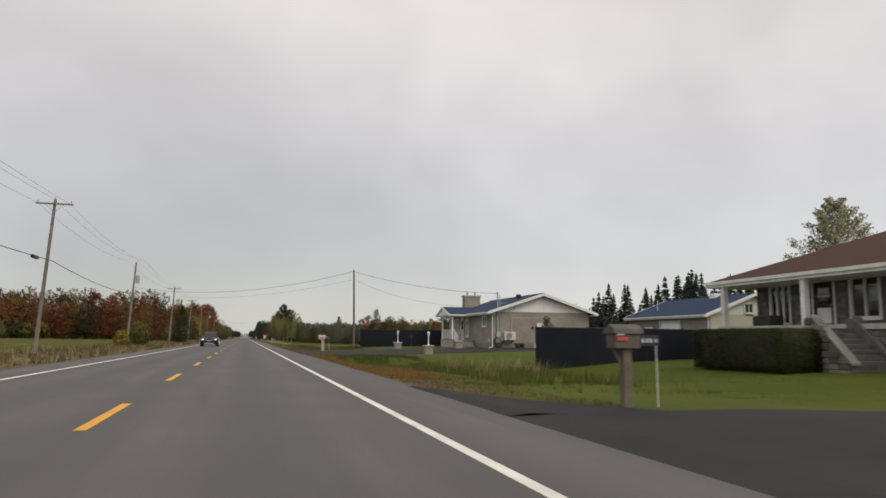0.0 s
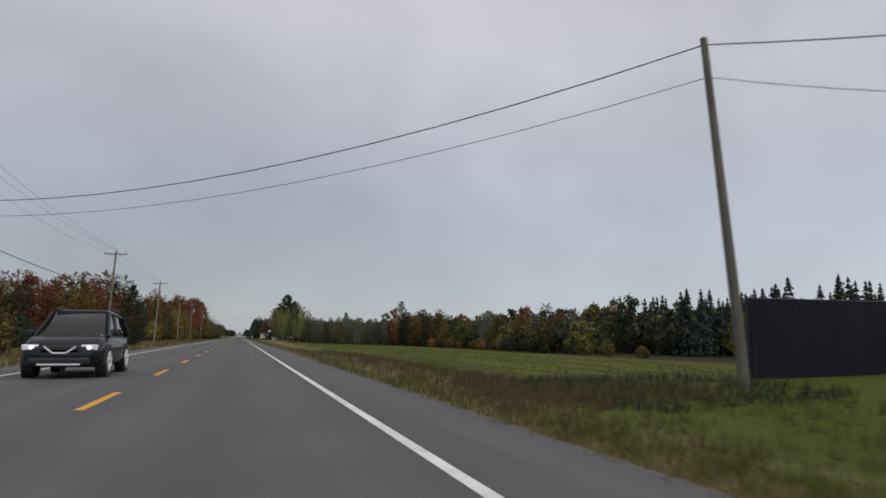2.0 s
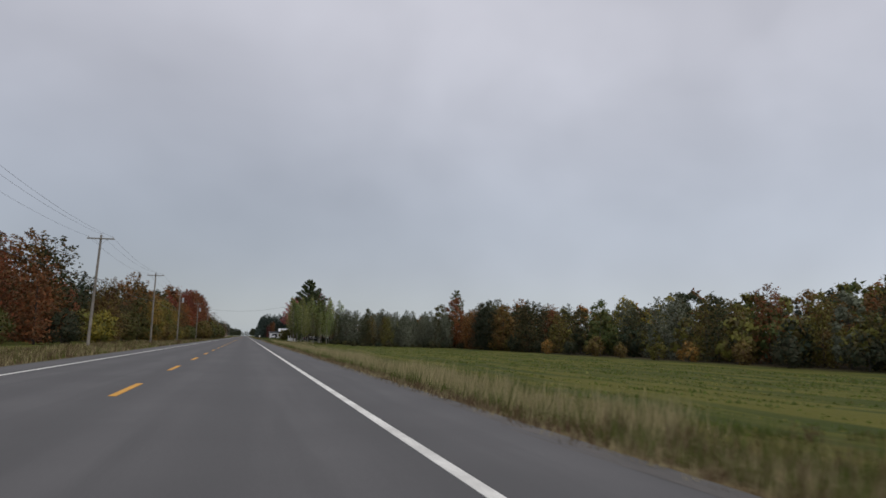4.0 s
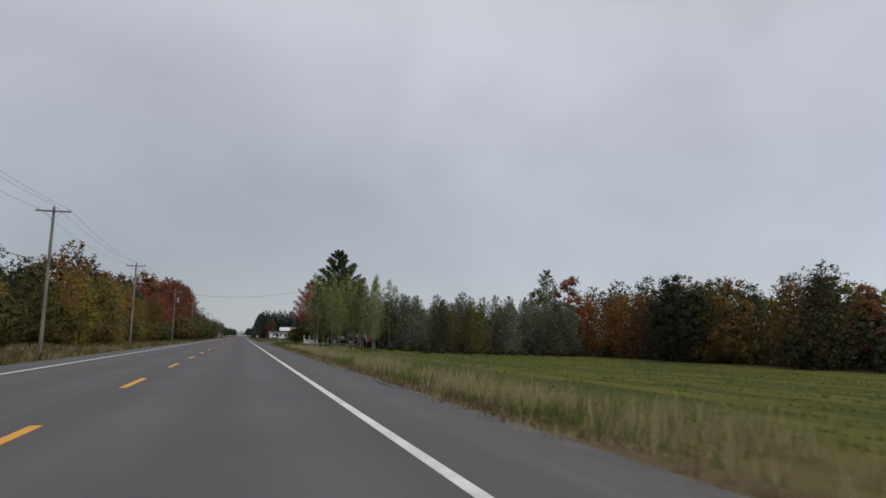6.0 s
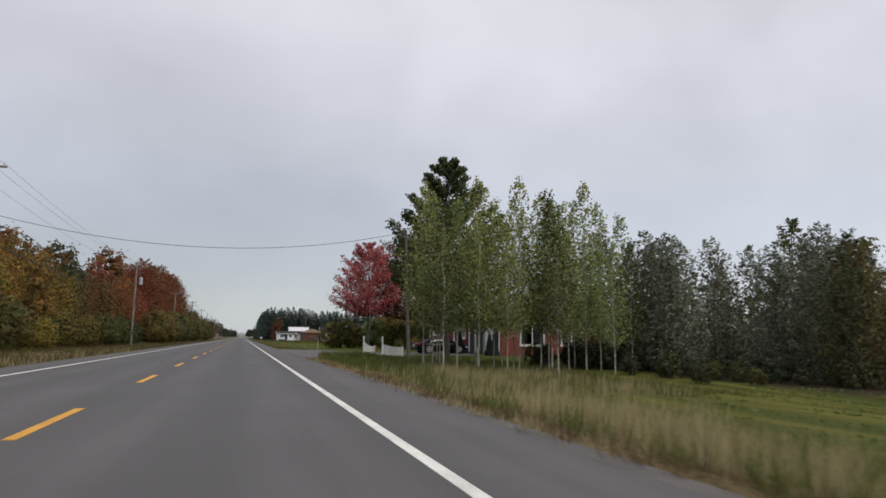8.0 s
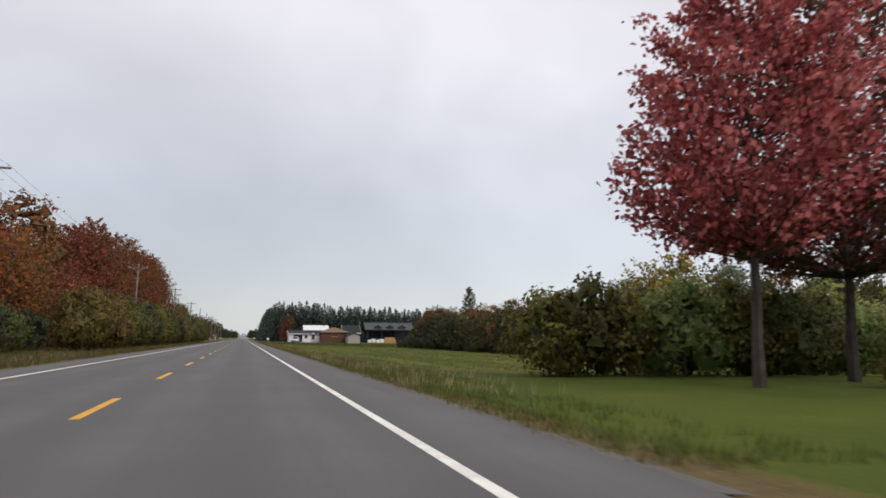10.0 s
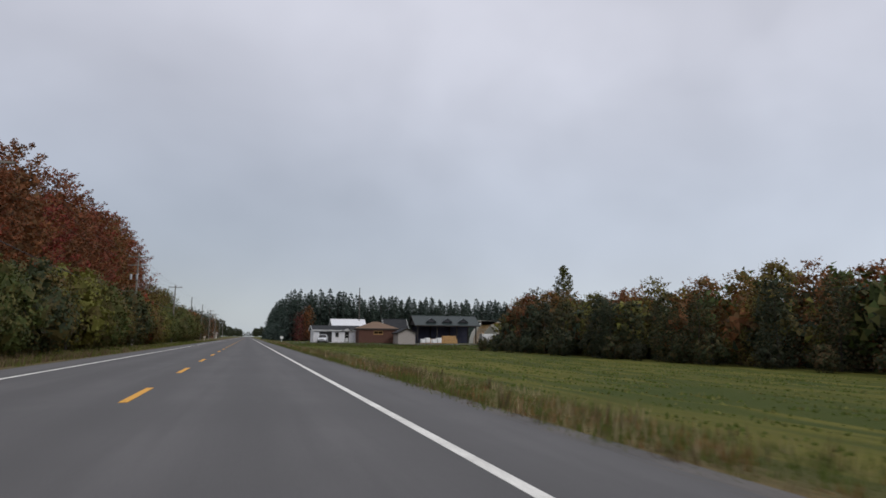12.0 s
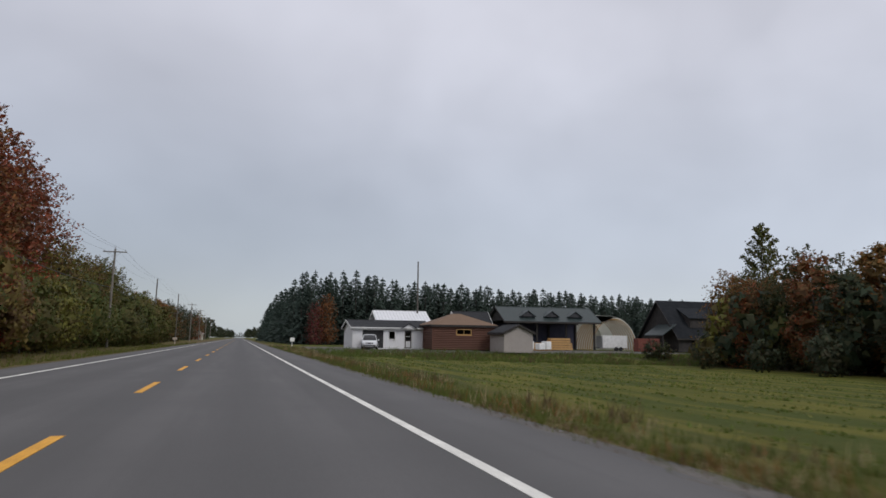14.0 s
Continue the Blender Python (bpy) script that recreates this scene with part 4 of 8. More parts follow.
wood_row(along(352, 402, 4.4, lambda y: 43 + 1.2 * math.sin(y * .1), 1), {"forest": 4, "dark_green": 2.6, "olive": .8}, MIDWOOD, 0.46, 0.58, "field-edge wood", "beyond the mown field")
wood_row(along(404, 440, 4.4, lambda y: 43 + 1.2 * math.sin(y * .1), 1), {"forest": 4, "dark_green": 2.4, "olive": .8, "bronze": .8}, MIDWOOD, 0.38, 0.48, "field-edge wood", "beyond the mown field")
wood_row(along(441, 471, 4.4, lambda y: 43 + 1.2 * math.sin(y * .1), 1), {"forest": 4, "dark_green": 2, "olive": .8, "bronze": 1}, MIDWOOD, 0.44, 0.54, "field-edge wood", "beyond the mown field")
wood_row(along(352, 402, 4.0, lambda y: 48 + 1.2 * math.sin(y * .1), 1), {"olive": 1.6, "bronze": 3, "silver": 1.2, "forest": 2}, MIDWOOD, 0.6, 0.72, "field-edge wood", "beyond the mown field")
wood_row(along(402, 476, 4.0, lambda y: 48 + 1.2 * math.sin(y * .1), 1), {"olive": 1.6, "bronze": 3.6, "orange": .7, "rust": .7, "forest": 1.4}, MIDWOOD, 0.54, 0.62, "field-edge wood", "beyond the mown field")
wood_row(along(476, 492, 4.2, lambda y: 52 + (y - 476) * .9, 2), {"forest": 4, "bronze": 2.4}, WOOD, 0.6, 0.7, "field-edge wood", "beside the dark barn")
wood_row([(49, 480), (52, 486), (55.5, 489.5), (59, 492), (50, 489), (62, 496), (56, 495), (46.5, 477), (47.5, 482.5), (49.0, 485.5), (45.5, 480.0)], {"forest": 4, "dark_green": 2, "bronze": 1}, NEARWOOD, 0.52, 0.64, "field-edge wood", "beside the dark barn")
wood_row([(45.5, 472.5), (48.5, 477.0), (51.5, 471.0), (47.0, 467.5), (54.0, 480.0)], {"forest": 3, "bronze": 2.4}, MIDWOOD, 0.62, 0.7, "field-edge wood", "beyond the mown field")
wood_row([(47.5, 256.5), (46.0, 260.5), (48.0, 264.0), (46.5, 268.5), (51.0, 261.0)], {"orange": 2.4, "bronze": 2}, MIDWOOD, 0.46, 0.56, "field-edge wood", "between wood and thicket")
wood_row([(45.0, 247.0), (47.5, 245.0)], {"dark_green": 1}, NEARWOOD, 0.56, 0.62, "field-edge wood", "standing out of the field-edge wood")
wood_row([(47 + RNG.uniform(0, 16), 264 + 3.2 * k) for k in range(9)], DARKMIX, WOOD, 0.55, 0.72, "thicket trees", "behind the silvery thicket")
wood_row([(21 + 4.2 * k + RNG.uniform(-1, 1), 338 + 2 * (k % 3) + RNG.uniform(-2, 2)) for k in range(9)], {"poplar": 3, "green": 2, "gold": 2}, MIDWOOD, 0.34, 0.48, "garden trees", "behind the red maples")
# silvery trees and slim pale-stemmed poplars beside the red house
for k in range(53):
    x, y = 22 + 24 * RNG.uniform() ** 0.9, 264 + RNG.uniform(0, 14)
    if k < 8:
        x, y = ((21.5, 279.5), (24.0, 277.5), (26.0, 281.0), (23.0, 275.0), (28.5, 279.0), (30.0, 285.0), (32.0, 283.0), (34.0, 285.5))[k]
    s = RNG.uniform(0.56, 0.66) if 4 < k < 8 else RNG.uniform(0.62, 0.74) if y > 272 else RNG.uniform(0.5, 0.62)
    tone = "silver" if y > 269 and not 4 < k < 8 else ("forest", "olive", "forest", "silver")[k % 4]
    plant("willow_tree", SILVER[k % 3], x, y, s, tone, ("silvery grey-green" if tone == "silver" else "dull green") + " bushy tree in a thicket", "tree", "silver thicket")
for k in range(36):
    spots = ((15.8, 273.0), (17.4, 275.2), (14.3, 275.4), (19.5, 277.5), (16.2, 279.4), (21.0, 275.5), (18.4, 272.6), (22.5, 279.0), (11.6, 281.0), (13.7, 278.0), (17.3, 277.3), (14.8, 281.6), (20.3, 282.6), (13.0, 282.8), (13.4, 284.9), (11.8, 277.8))
    x, y = spots[k] if k < 16 else (12.6 + (k % 7) * 1.5 + RNG.uniform(-.6, .6), 276.5 + (k // 7 - 2) * 2.5 + RNG.uniform(-1.0, 1.0))
    tall = RNG.uniform(0.46, 0.58) if y < 277 else RNG.uniform(0.63, 0.78)
    if k in (20, 27):  # gaps in the stand
        RNG.uniform()
        continue
    plant("poplar_tree", POPLAR[k % 4], x, y, tall * 1.12, "poplar" if k % 5 else "green", "slim poplar with pale stem and thin green crown", "tree", "roadside poplars", sz=tall, bark=M_BIRCHBARK)
# spruces: behind the grey house, and the dark plantation at the end
for k in range(130):
    x, y = 58 + 24 * RNG.uniform() ** 1.5, 80 + 108 * (k / 130) ** 1.25 + RNG.uniform(-2, 2)
    tall = RNG.uniform(0.78, 1.04) if y < 112 else RNG.uniform(0.66, 0.8) if y < 168 else RNG.uniform(0.52, 0.68)
    plant("spruce_tree", SPRUCE[k % 3], x, y, tall, "", "dark green spruce behind the houses", "tree", "spruces behind the houses")
for k in range(120):
    row = k % 2
    x, y = 13.5 + (k // 2) * 1.85 + RNG.uniform(-.9, .9), 566 + 0.59 * (k // 2) + row * 3.6 + RNG.uniform(-1, 1)
    plant("spruce_tree", PLANTED[k % 3], x, y, RNG.uniform(1.0, 1.4), "", "dark green spruce in a dense plantation", "tree", "spruce plantation", sz=RNG.uniform(0.98, 1.18) * (1.08 if k < 20 else 1.0))
for k in range(40):
    x, y = 13 + (k % 2) * 4 + RNG.uniform(-.6, .6), 590 + (k // 2) * 9 + RNG.uniform(-1, 1)
    plant("spruce_tree", PLANTED[k % 3], x, y, RNG.uniform(1.3, 1.6), "", "dark green spruce in a row along the road", "tree", "spruce plantation", sz=RNG.uniform(1.0, 1.3))


def joined(name, rows, label):
    """Trees too deep in the wood to tell apart, as one mass. rows: (mesh, x, y, scale, tone)."""
    tones = sorted({r[4] for r in rows})
    verts, norms, mats = [], [], []
    for me, x, y, s, tone in rows:
        co = np.empty(len(me.vertices) * 3)
        me.vertices.foreach_get("co", co)
        co = co.reshape(-1, 3) * s + np.array([x, y, gz(x, y)])
        verts.append(co)
        norms.append(NORMALS[me.name])
        mats.append(np.full(len(co) // 3, tones.index(tone)))
    v, mi = np.concatenate(verts), np.concatenate(mats)
    n = len(v) // 3
    me = bpy.data.meshes.new(name)
    me.vertices.add(len(v))
    me.vertices.foreach_set("co", v.ravel())
    me.loops.add(3 * n)
    me.loops.foreach_set("vertex_index", np.arange(3 * n))
    me.polygons.add(n)
    me.polygons.foreach_set("loop_start", np.arange(0, 3 * n, 3))
    me.update(calc_edges=True)
    me.normals_split_custom_set_from_vertices(np.concatenate(norms))
    for t in tones:
        me.materials.append(LEAF[t])
    me.polygons.foreach_set("material_index", mi)
    return tagged(new(name, me), label, "woods", kind="stuff")


deep = [(DEEPWOOD[k % 3][1], -33 - RNG.uniform(0, 22), 250 + k * 3.2, RNG.uniform(.62, .8) if k < 26 else RNG.uniform(.85, 1.1), pick(DARKMIX)) for k in range(84)]
deep += [(DEEPWOOD[k % 3][1], -30 - RNG.uniform(0, 60), 240 + RNG.uniform(0, 60), RNG.uniform(.58, .76), pick(LEFTWOOD)) for k in range(34)]
deep += [(DEEPWOOD[k % 3][1], -76 - RNG.uniform(0, 12), 100 + k * 4.2, RNG.uniform(.65, .8), pick(LEFTWOOD)) for k in range(40)]
deep += [(DEEPWOOD[k % 3][1], 58 + RNG.uniform(0, 45), 160 + k * 1.2, RNG.uniform(.5, .72), pick(DARKMIX)) for k in range(56)]
deep += [(DEEPWOOD[k % 3][1], 54 + RNG.uniform(0, 45), 226 + k * 1.2, RNG.uniform(.52, .66), pick(DARKMIX)) for k in range(48)]
deep += [(DEEPWOOD[k % 3][1], 53 + RNG.uniform(0, 22), 348 + k * 1.85, RNG.uniform(.56, .74), pick(DARKMIX)) for k in range(66)]
# the rest of the woods, out of sight from the road
for x0, x1, y0, y1, n in ((62, 80, 150, 350, 36), (58, 80, 350, 500, 28), (-70, -34, 300, 640, 70), (-84, -72, 110, 300, 16)):
    deep += [(DEEPWOOD[k % 3][1], RNG.uniform(x0, x1), RNG.uniform(y0, y1), RNG.uniform(.5, .7), pick(DARKMIX)) for k in range(n)]
# undergrowth that fills the woods from the ground up
def fill(x0, x1, y0, y1, n, lo, hi, tones):
    return [(FILLSHRUB[k % 3][1], RNG.uniform(x0, x1), y0 + (y1 - y0) * k / n, RNG.uniform(lo, hi), pick(tones)) for k in range(n)]


UNDER = {"dark_green": 3, "olive": 3, "green": 1.5, "rust": .7}
deep += fill(44, 54, 350, 484, 90, 1.3, 1.9, UNDER) + fill(47, 54, 150, 262, 56, .8, 1.3, UNDER) + fill(-70, -63, 100, 236, 50, 1.1, 1.6, UNDER)
deep += fill(-28, -21, 290, 410, 44, 1.2, 1.7, UNDER) + fill(-30, -20, 408, 560, 44, 1.5, 2.2, UNDER) + fill(32, 48, 274, 284, 14, .9, 1.2, UNDER) + fill(-58, -22, 212, 262, 30, .9, 1.4, UNDER) + fill(59, 70, 88, 192, 44, 1.2, 1.8, {"dark_green": 3, "olive": 1})
joined("deep_woods", deep, "autumn woods behind the front row of trees")
far_sp = [(PLANTED[k % 3][1], 13.5 + (k // 2) * 1.85 + RNG.uniform(-.9, .9), 573.5 + 0.59 * (k // 2) + (k % 2) * 3.6 + RNG.uniform(-1, 1), RNG.uniform(.95, 1.25), "pine_green") for k in range(0, 120, 2)]
far_sp += [(DEEPWOOD[k % 3][1], 15 + k * 2.2 + RNG.uniform(-1, 1), 583 + .7 * k + RNG.uniform(0, 5), RNG.uniform(.68, .8), "pine_green") for k in range(60)]
far_sp += [(DEEPWOOD[k % 3][1], (-1) ** k * (13 + RNG.uniform(0, 9)), 1650 + k * 14, RNG.uniform(.9, 1.3), "dark_green") for k in range(50)]
far_sp += [(DEEPWOOD[k % 3][1], -60 + k * 5.0, 2380 + RNG.uniform(-9, 9), RNG.uniform(.7, 1.1), "dark_green") for k in range(25)]
far_sp += [(DEEPWOOD[k % 3][1], (-1) ** k * (17 + RNG.uniform(0, 12)), 860 + k * 14, RNG.uniform(.8, 1.1), "dark_green") for k in range(56)]
joined("far_woods", far_sp, "distant dark spruce and roadside woods")

# low growth along the wood edges and hedgerows
for k, y in enumerate(np.arange(262, 560, 5.0)):
    tone = pick({"green": 2, "dark_green": 2, "olive": 3, "gold": .6} if y < 375 else {"green": 4.5, "forest": 1, "olive": 1.4})
    s = RNG.uniform(.7, 1.2) if y < 375 else RNG.uniform(.75, 1.05)
    plant("roadside_shrub", (SHRUB if y < 375 else EDGESHRUB)[k % 3], (-14.6 if y < 375 else -12.9) + RNG.uniform(-1.5, .8), float(y), s, tone, TONE_TEXT[tone] + " leafy shrub at the wood's edge", "shrub", "wood-edge shrubs")
for k, y in enumerate(np.arange(130, 262, 6.6)):
    plant("field_shrub", LOWSHRUB[k % 3], 44.5 + RNG.uniform(-1, 1.5), float(y), RNG.uniform(.4, .8), pick({"dark_green": 3, "olive": 2, "gold": .5}), "low dark shrub along the field's edge", "shrub", "field-edge shrubs")
for k, y in enumerate(np.arange(352, 484, 6.0)):
    plant("field_shrub", LOWSHRUB[k % 3], 40.5 + RNG.uniform(-1, 1), float(y), RNG.uniform(.5, 1.0), pick({"dark_green": 3, "forest": 4}), "low dark shrub along the field's edge", "shrub", "field-edge shrubs")
for k in range(20):
    plant("thicket_shrub", LOWSHRUB[k % 3], 22 + k * 1.2 + RNG.uniform(-.6, .6), 260.5 + RNG.uniform(-1, 2), RNG.uniform(.2, .42), pick({"dark_green": 2, "forest": 2}), "low dark shrub before the thicket", "shrub", "thicket shrubs")

for k, y in enumerate(np.arange(60, 262, 6.0)):
    plant("field_shrub", LOWSHRUB[k % 3], -60 + RNG.uniform(-1, 1), float(y), RNG.uniform(.8, 1.3), pick({"dark_green": 3, "olive": 2.5, "rust": 1}), "leafy shrub at the foot of the wood", "shrub", "wood-foot shrubs")


# ---- houses ----
M_GREYBRICK = masonry("grey_brick", (0.27, 0.24, 0.205), (0.32, 0.285, 0.245), (0.35, 0.325, 0.285), 0.21, 0.075)
M_REDBRICK = masonry("red_brick", (0.225, 0.058, 0.042), (0.165, 0.043, 0.033), (0.2, 0.115, 0.095), 0.21, 0.075, axis="XZ")
M_STONE = masonry("dark_fieldstone", (0.16, 0.145, 0.13), (0.085, 0.08, 0.078), (0.2, 0.19, 0.18), 0.42, 0.19)
M_BLUEROOF = stripes("blue_grey_shingles", (0.024, 0.047, 0.095), (0.034, 0.06, 0.11), 0.05, "Z", 0.85, 0.4, 0.18)
M_BROWNROOF = stripes("red_brown_shingles", (0.082, 0.042, 0.033), (0.062, 0.034, 0.029), 0.05, "Z", 0.85, 0.4, 0.18)
M_GREYROOF = stripes("charcoal_shingles", (0.032, 0.034, 0.037), (0.048, 0.048, 0.052), 0.05, "Z", 0.85, 0.4, 0.18)
M_TANROOF = stripes("tan_brown_shingles", (0.2, 0.135, 0.095), (0.16, 0.11, 0.08), 0.05, "Z", 0.85, 0.4, 0.18)
M_SIDING_V = stripes("white_vertical_boards", (0.78, 0.77, 0.72), (0.72, 0.7, 0.66), 0.2, "X", 0.6, 0.4, 0.12)
M_BOARD = surface("white_board_paint", (0.78, 0.77, 0.72), (0.72, 0.7, 0.66), 1.2, 25, 0.6, 0.05, spread=0.04)
M_FIELDSTONE = surface("weathered_fieldstone", (0.2, 0.175, 0.15), (0.11, 0.1, 0.095), 2.2, 26, 0.9, 0.35, spread=0.45)
M_SIDING_CREAM = stripes("cream_lap_siding", (0.6, 0.57, 0.48), (0.52, 0.5, 0.43), 0.12, "Z", 0.6, 0.4, 0.12)
M_SIDING_WHITE = stripes("white_lap_siding", (0.85, 0.85, 0.85), (0.78, 0.78, 0.78), 0.12, "Z", 0.6, 0.4, 0.12)
M_SIDING_DARK = stripes("charcoal_lap_siding", (0.035, 0.037, 0.042), (0.05, 0.05, 0.054), 0.12, "Z", 0.6, 0.4, 0.12)
M_SIDING_RED = stripes("dark_red_lap_siding", (0.2, 0.022, 0.026), (0.16, 0.02, 0.022), 0.12, "Z", 0.6, 0.4, 0.12)
M_LOG = stripes("brown_log_siding", (0.15, 0.067, 0.044), (0.11, 0.05, 0.034), 0.16, "Z", 0.7, 0.6, 0.16)
M_GREYBOARD = stripes("pale_grey_boards", (0.4, 0.36, 0.33), (0.33, 0.3, 0.28), 0.15, "X", 0.75, 0.4, 0.1)
M_WHITEMETAL = stripes("white_metal_roofing", (0.7, 0.71, 0.73), (0.6, 0.61, 0.63), 0.45, "X", 0.4, 0.4, 0.12)
M_GREENMETAL = stripes("dark_green_metal_roofing", (0.026, 0.038, 0.038), (0.036, 0.048, 0.047), 0.4, "X", 0.45, 0.4, 0.1)
M_BARNROOF = surface("dark_brown_roofing", (0.015, 0.017, 0.02), (0.022, 0.024, 0.027), 1.5, 30, .95, .2, spec=.1)
M_COPING = surface("grey_stone_coping", (0.2, 0.19, 0.18), (0.15, 0.14, 0.135), 2, 30, .9, .15)
M_DARKWOOD = surface("dark_stained_timber", (0.022, 0.019, 0.018), (0.036, 0.031, 0.028), 2, 30, 0.8, 0.2)
M_LUMBER = stripes("fresh_sawn_lumber", (0.55, 0.33, 0.13), (0.47, 0.27, 0.1), 0.1, "Z", 0.7, 0.5, 0.15)
M_DOORWHITE = surface("white_door_paint", (0.8, 0.8, 0.79), (0.77, 0.77, 0.76), 1, 20, 0.45, 0.01, spread=.03)


def gable_roof(par, x0, x1, y0, y1, ze, zr, out, gout, mat, trim=None, axis="y", t=0.14, gutters=True):
    """Two slopes over x0..x1, y0..y1 with a ridge along `axis`; ze: height of the wall's top, zr: of the ridge."""
    trim = trim or M_WHITE
    if axis == "y":
        a0, a1, b0, b1 = x0, x1, y0, y1
    else:
        a0, a1, b0, b1 = y0, y1, x0, x1
    mid = (a0 + a1) / 2
    s = (zr - ze) / (mid - a0)
    lo = ze - out * s

    def p(a, b, z):
        return (a, b, z) if axis == "y" else (b, a, z)
    for sa, e in ((a0 - out, 1), (a1 + out, -1)):
        q = [p(sa, b0 - gout, lo + .16), p(mid, b0 - gout, zr + .16), p(mid, b1 + gout, zr + .16), p(sa, b1 + gout, lo + .16)]
        part("roof_slope", slab(bmesh.new(), q, t), mat, par)
        bm = bmesh.new()
        lo_a, hi_a = sorted((sa - 0.03 * e, sa + 0.025 * e))
        box(bm, *((lo_a, hi_a, b0 - gout, b1 + gout) if axis == "y" else (b0 - gout, b1 + gout, lo_a, hi_a)), lo - .1, lo + .13)
        part("fascia", bm, trim, par)
        if gutters:
            bm = bmesh.new()
            lo_a, hi_a = sorted((sa - 0.13 * e, sa - 0.032 * e))
            box(bm, *((lo_a, hi_a, b0 - gout, b1 + gout) if axis == "y" else (b0 - gout, b1 + gout, lo_a, hi_a)), lo + .0, lo + .12)
            part("gutter", bm, trim, par)
        for bb, be in ((b0 - gout, -1), (b1 + gout, 1)):
            c0, c1 = sorted((bb + be * 0.004, bb + be * 0.045))
            bm = bmesh.new()
            lower = [p(sa, c0, lo + .18), p(mid, c0, zr + .18), p(mid, c1, zr + .18), p(sa, c1, lo + .18)]
            slab(bm, lower, 0.26)
            part("rake_board", bm, trim, par)
        # soffit closes the overhang
        bm = bmesh.new()
        i0, i1 = sorted((sa + 0.03 * e, sa + (out - 0.005) * e))
        box(bm, *((i0, i1, b0 - gout + .02, b1 + gout - .02) if axis == "y" else (b0 - gout + .02, b1 + gout - .02, i0, i1)), lo - .06, lo - .03)
        part("soffit", bm, trim, par)
    bm = bmesh.new()
    tube(bm, p(mid, b0 - gout, zr + .15), p(mid, b1 + gout, zr + .15), 0.06, 0.06, 6)
    part("ridge_cap", bm, mat, par)


def hip_roof(par, x0, x1, y0, y1, ze, zr, out, mat, trim=None, t=0.16):
    trim = trim or M_WHITE
    x0, x1, y0, y1 = x0 - out, x1 + out, y0 - out, y1 + out
    short = min(x1 - x0, y1 - y0) / 2
    if y1 - y0 >= x1 - x0:
        r0, r1 = ((x0 + x1) / 2, y0 + short, zr), ((x0 + x1) / 2, y1 - short, zr)
    else:
        r0, r1 = (x0 + short, (y0 + y1) / 2, zr), (x1 - short, (y0 + y1) / 2, zr)
    c = [(x0, y0, ze), (x1, y0, ze), (x1, y1, ze), (x0, y1, ze)]
    if y1 - y0 >= x1 - x0:
        planes = [(c[0], c[1], r0, r0), (c[1], c[2], r1, r0), (c[2], c[3], r1, r1), (c[3], c[0], r0, r1)]
    else:
        planes = [(c[0], c[1], r1, r0), (c[1], c[2], r1, r1), (c[2], c[3], r0, r1), (c[3], c[0], r0, r0)]
    for pl in planes:
        bm = bmesh.new()
        pts = []
        for q in pl:
            if q not in pts:
                pts.append(q)
        top = [bm.verts.new(q) for q in pts]
        low = [bm.verts.new((q[0], q[1], q[2] - t)) for q in pts]
        bm.faces.new(top)
        bm.faces.new(low[::-1])
        for i in range(len(pts)):
            j = (i + 1) % len(pts)
            bm.faces.new((top[i], low[i], low[j], top[j]))
        bmesh.ops.recalc_face_normals(bm, faces=bm.faces[:])
        part("roof_slope", bm, mat, par)
    e = 0.03
    for d in ((x0 - e, x0 + .02, y0 - e, y1 + e), (x1 - .02, x1 + e, y0 - e, y1 + e), (x0 + .021, x1 - .021, y0 - e, y0 + .02), (x0 + .021, x1 - .021, y1 - .02, y1 + e)):
        part("fascia", boxes((*d, ze - .24, ze - .01)), trim, par)
    for d in ((x0 - .12, x0 - .032, y0, y1), (x0, x1, y1 + .032, y1 + .12)):
        part("gutter", boxes((*d, ze - .13, ze - .005)), trim, par)
    part("soffit", boxes((x0 + .03, x1 - .03, y0 + .03, y1 - .03, ze - .22, ze - .19)), trim, par)


def gable_tri(par, axis, d0, d1, a0, a1, ze, zr, mat, name="gable"):
    part(name, extrude_poly(bmesh.new(), [(a0, ze), (a1, ze), ((a0 + a1) / 2, zr)], axis, d0, d1), mat, par)


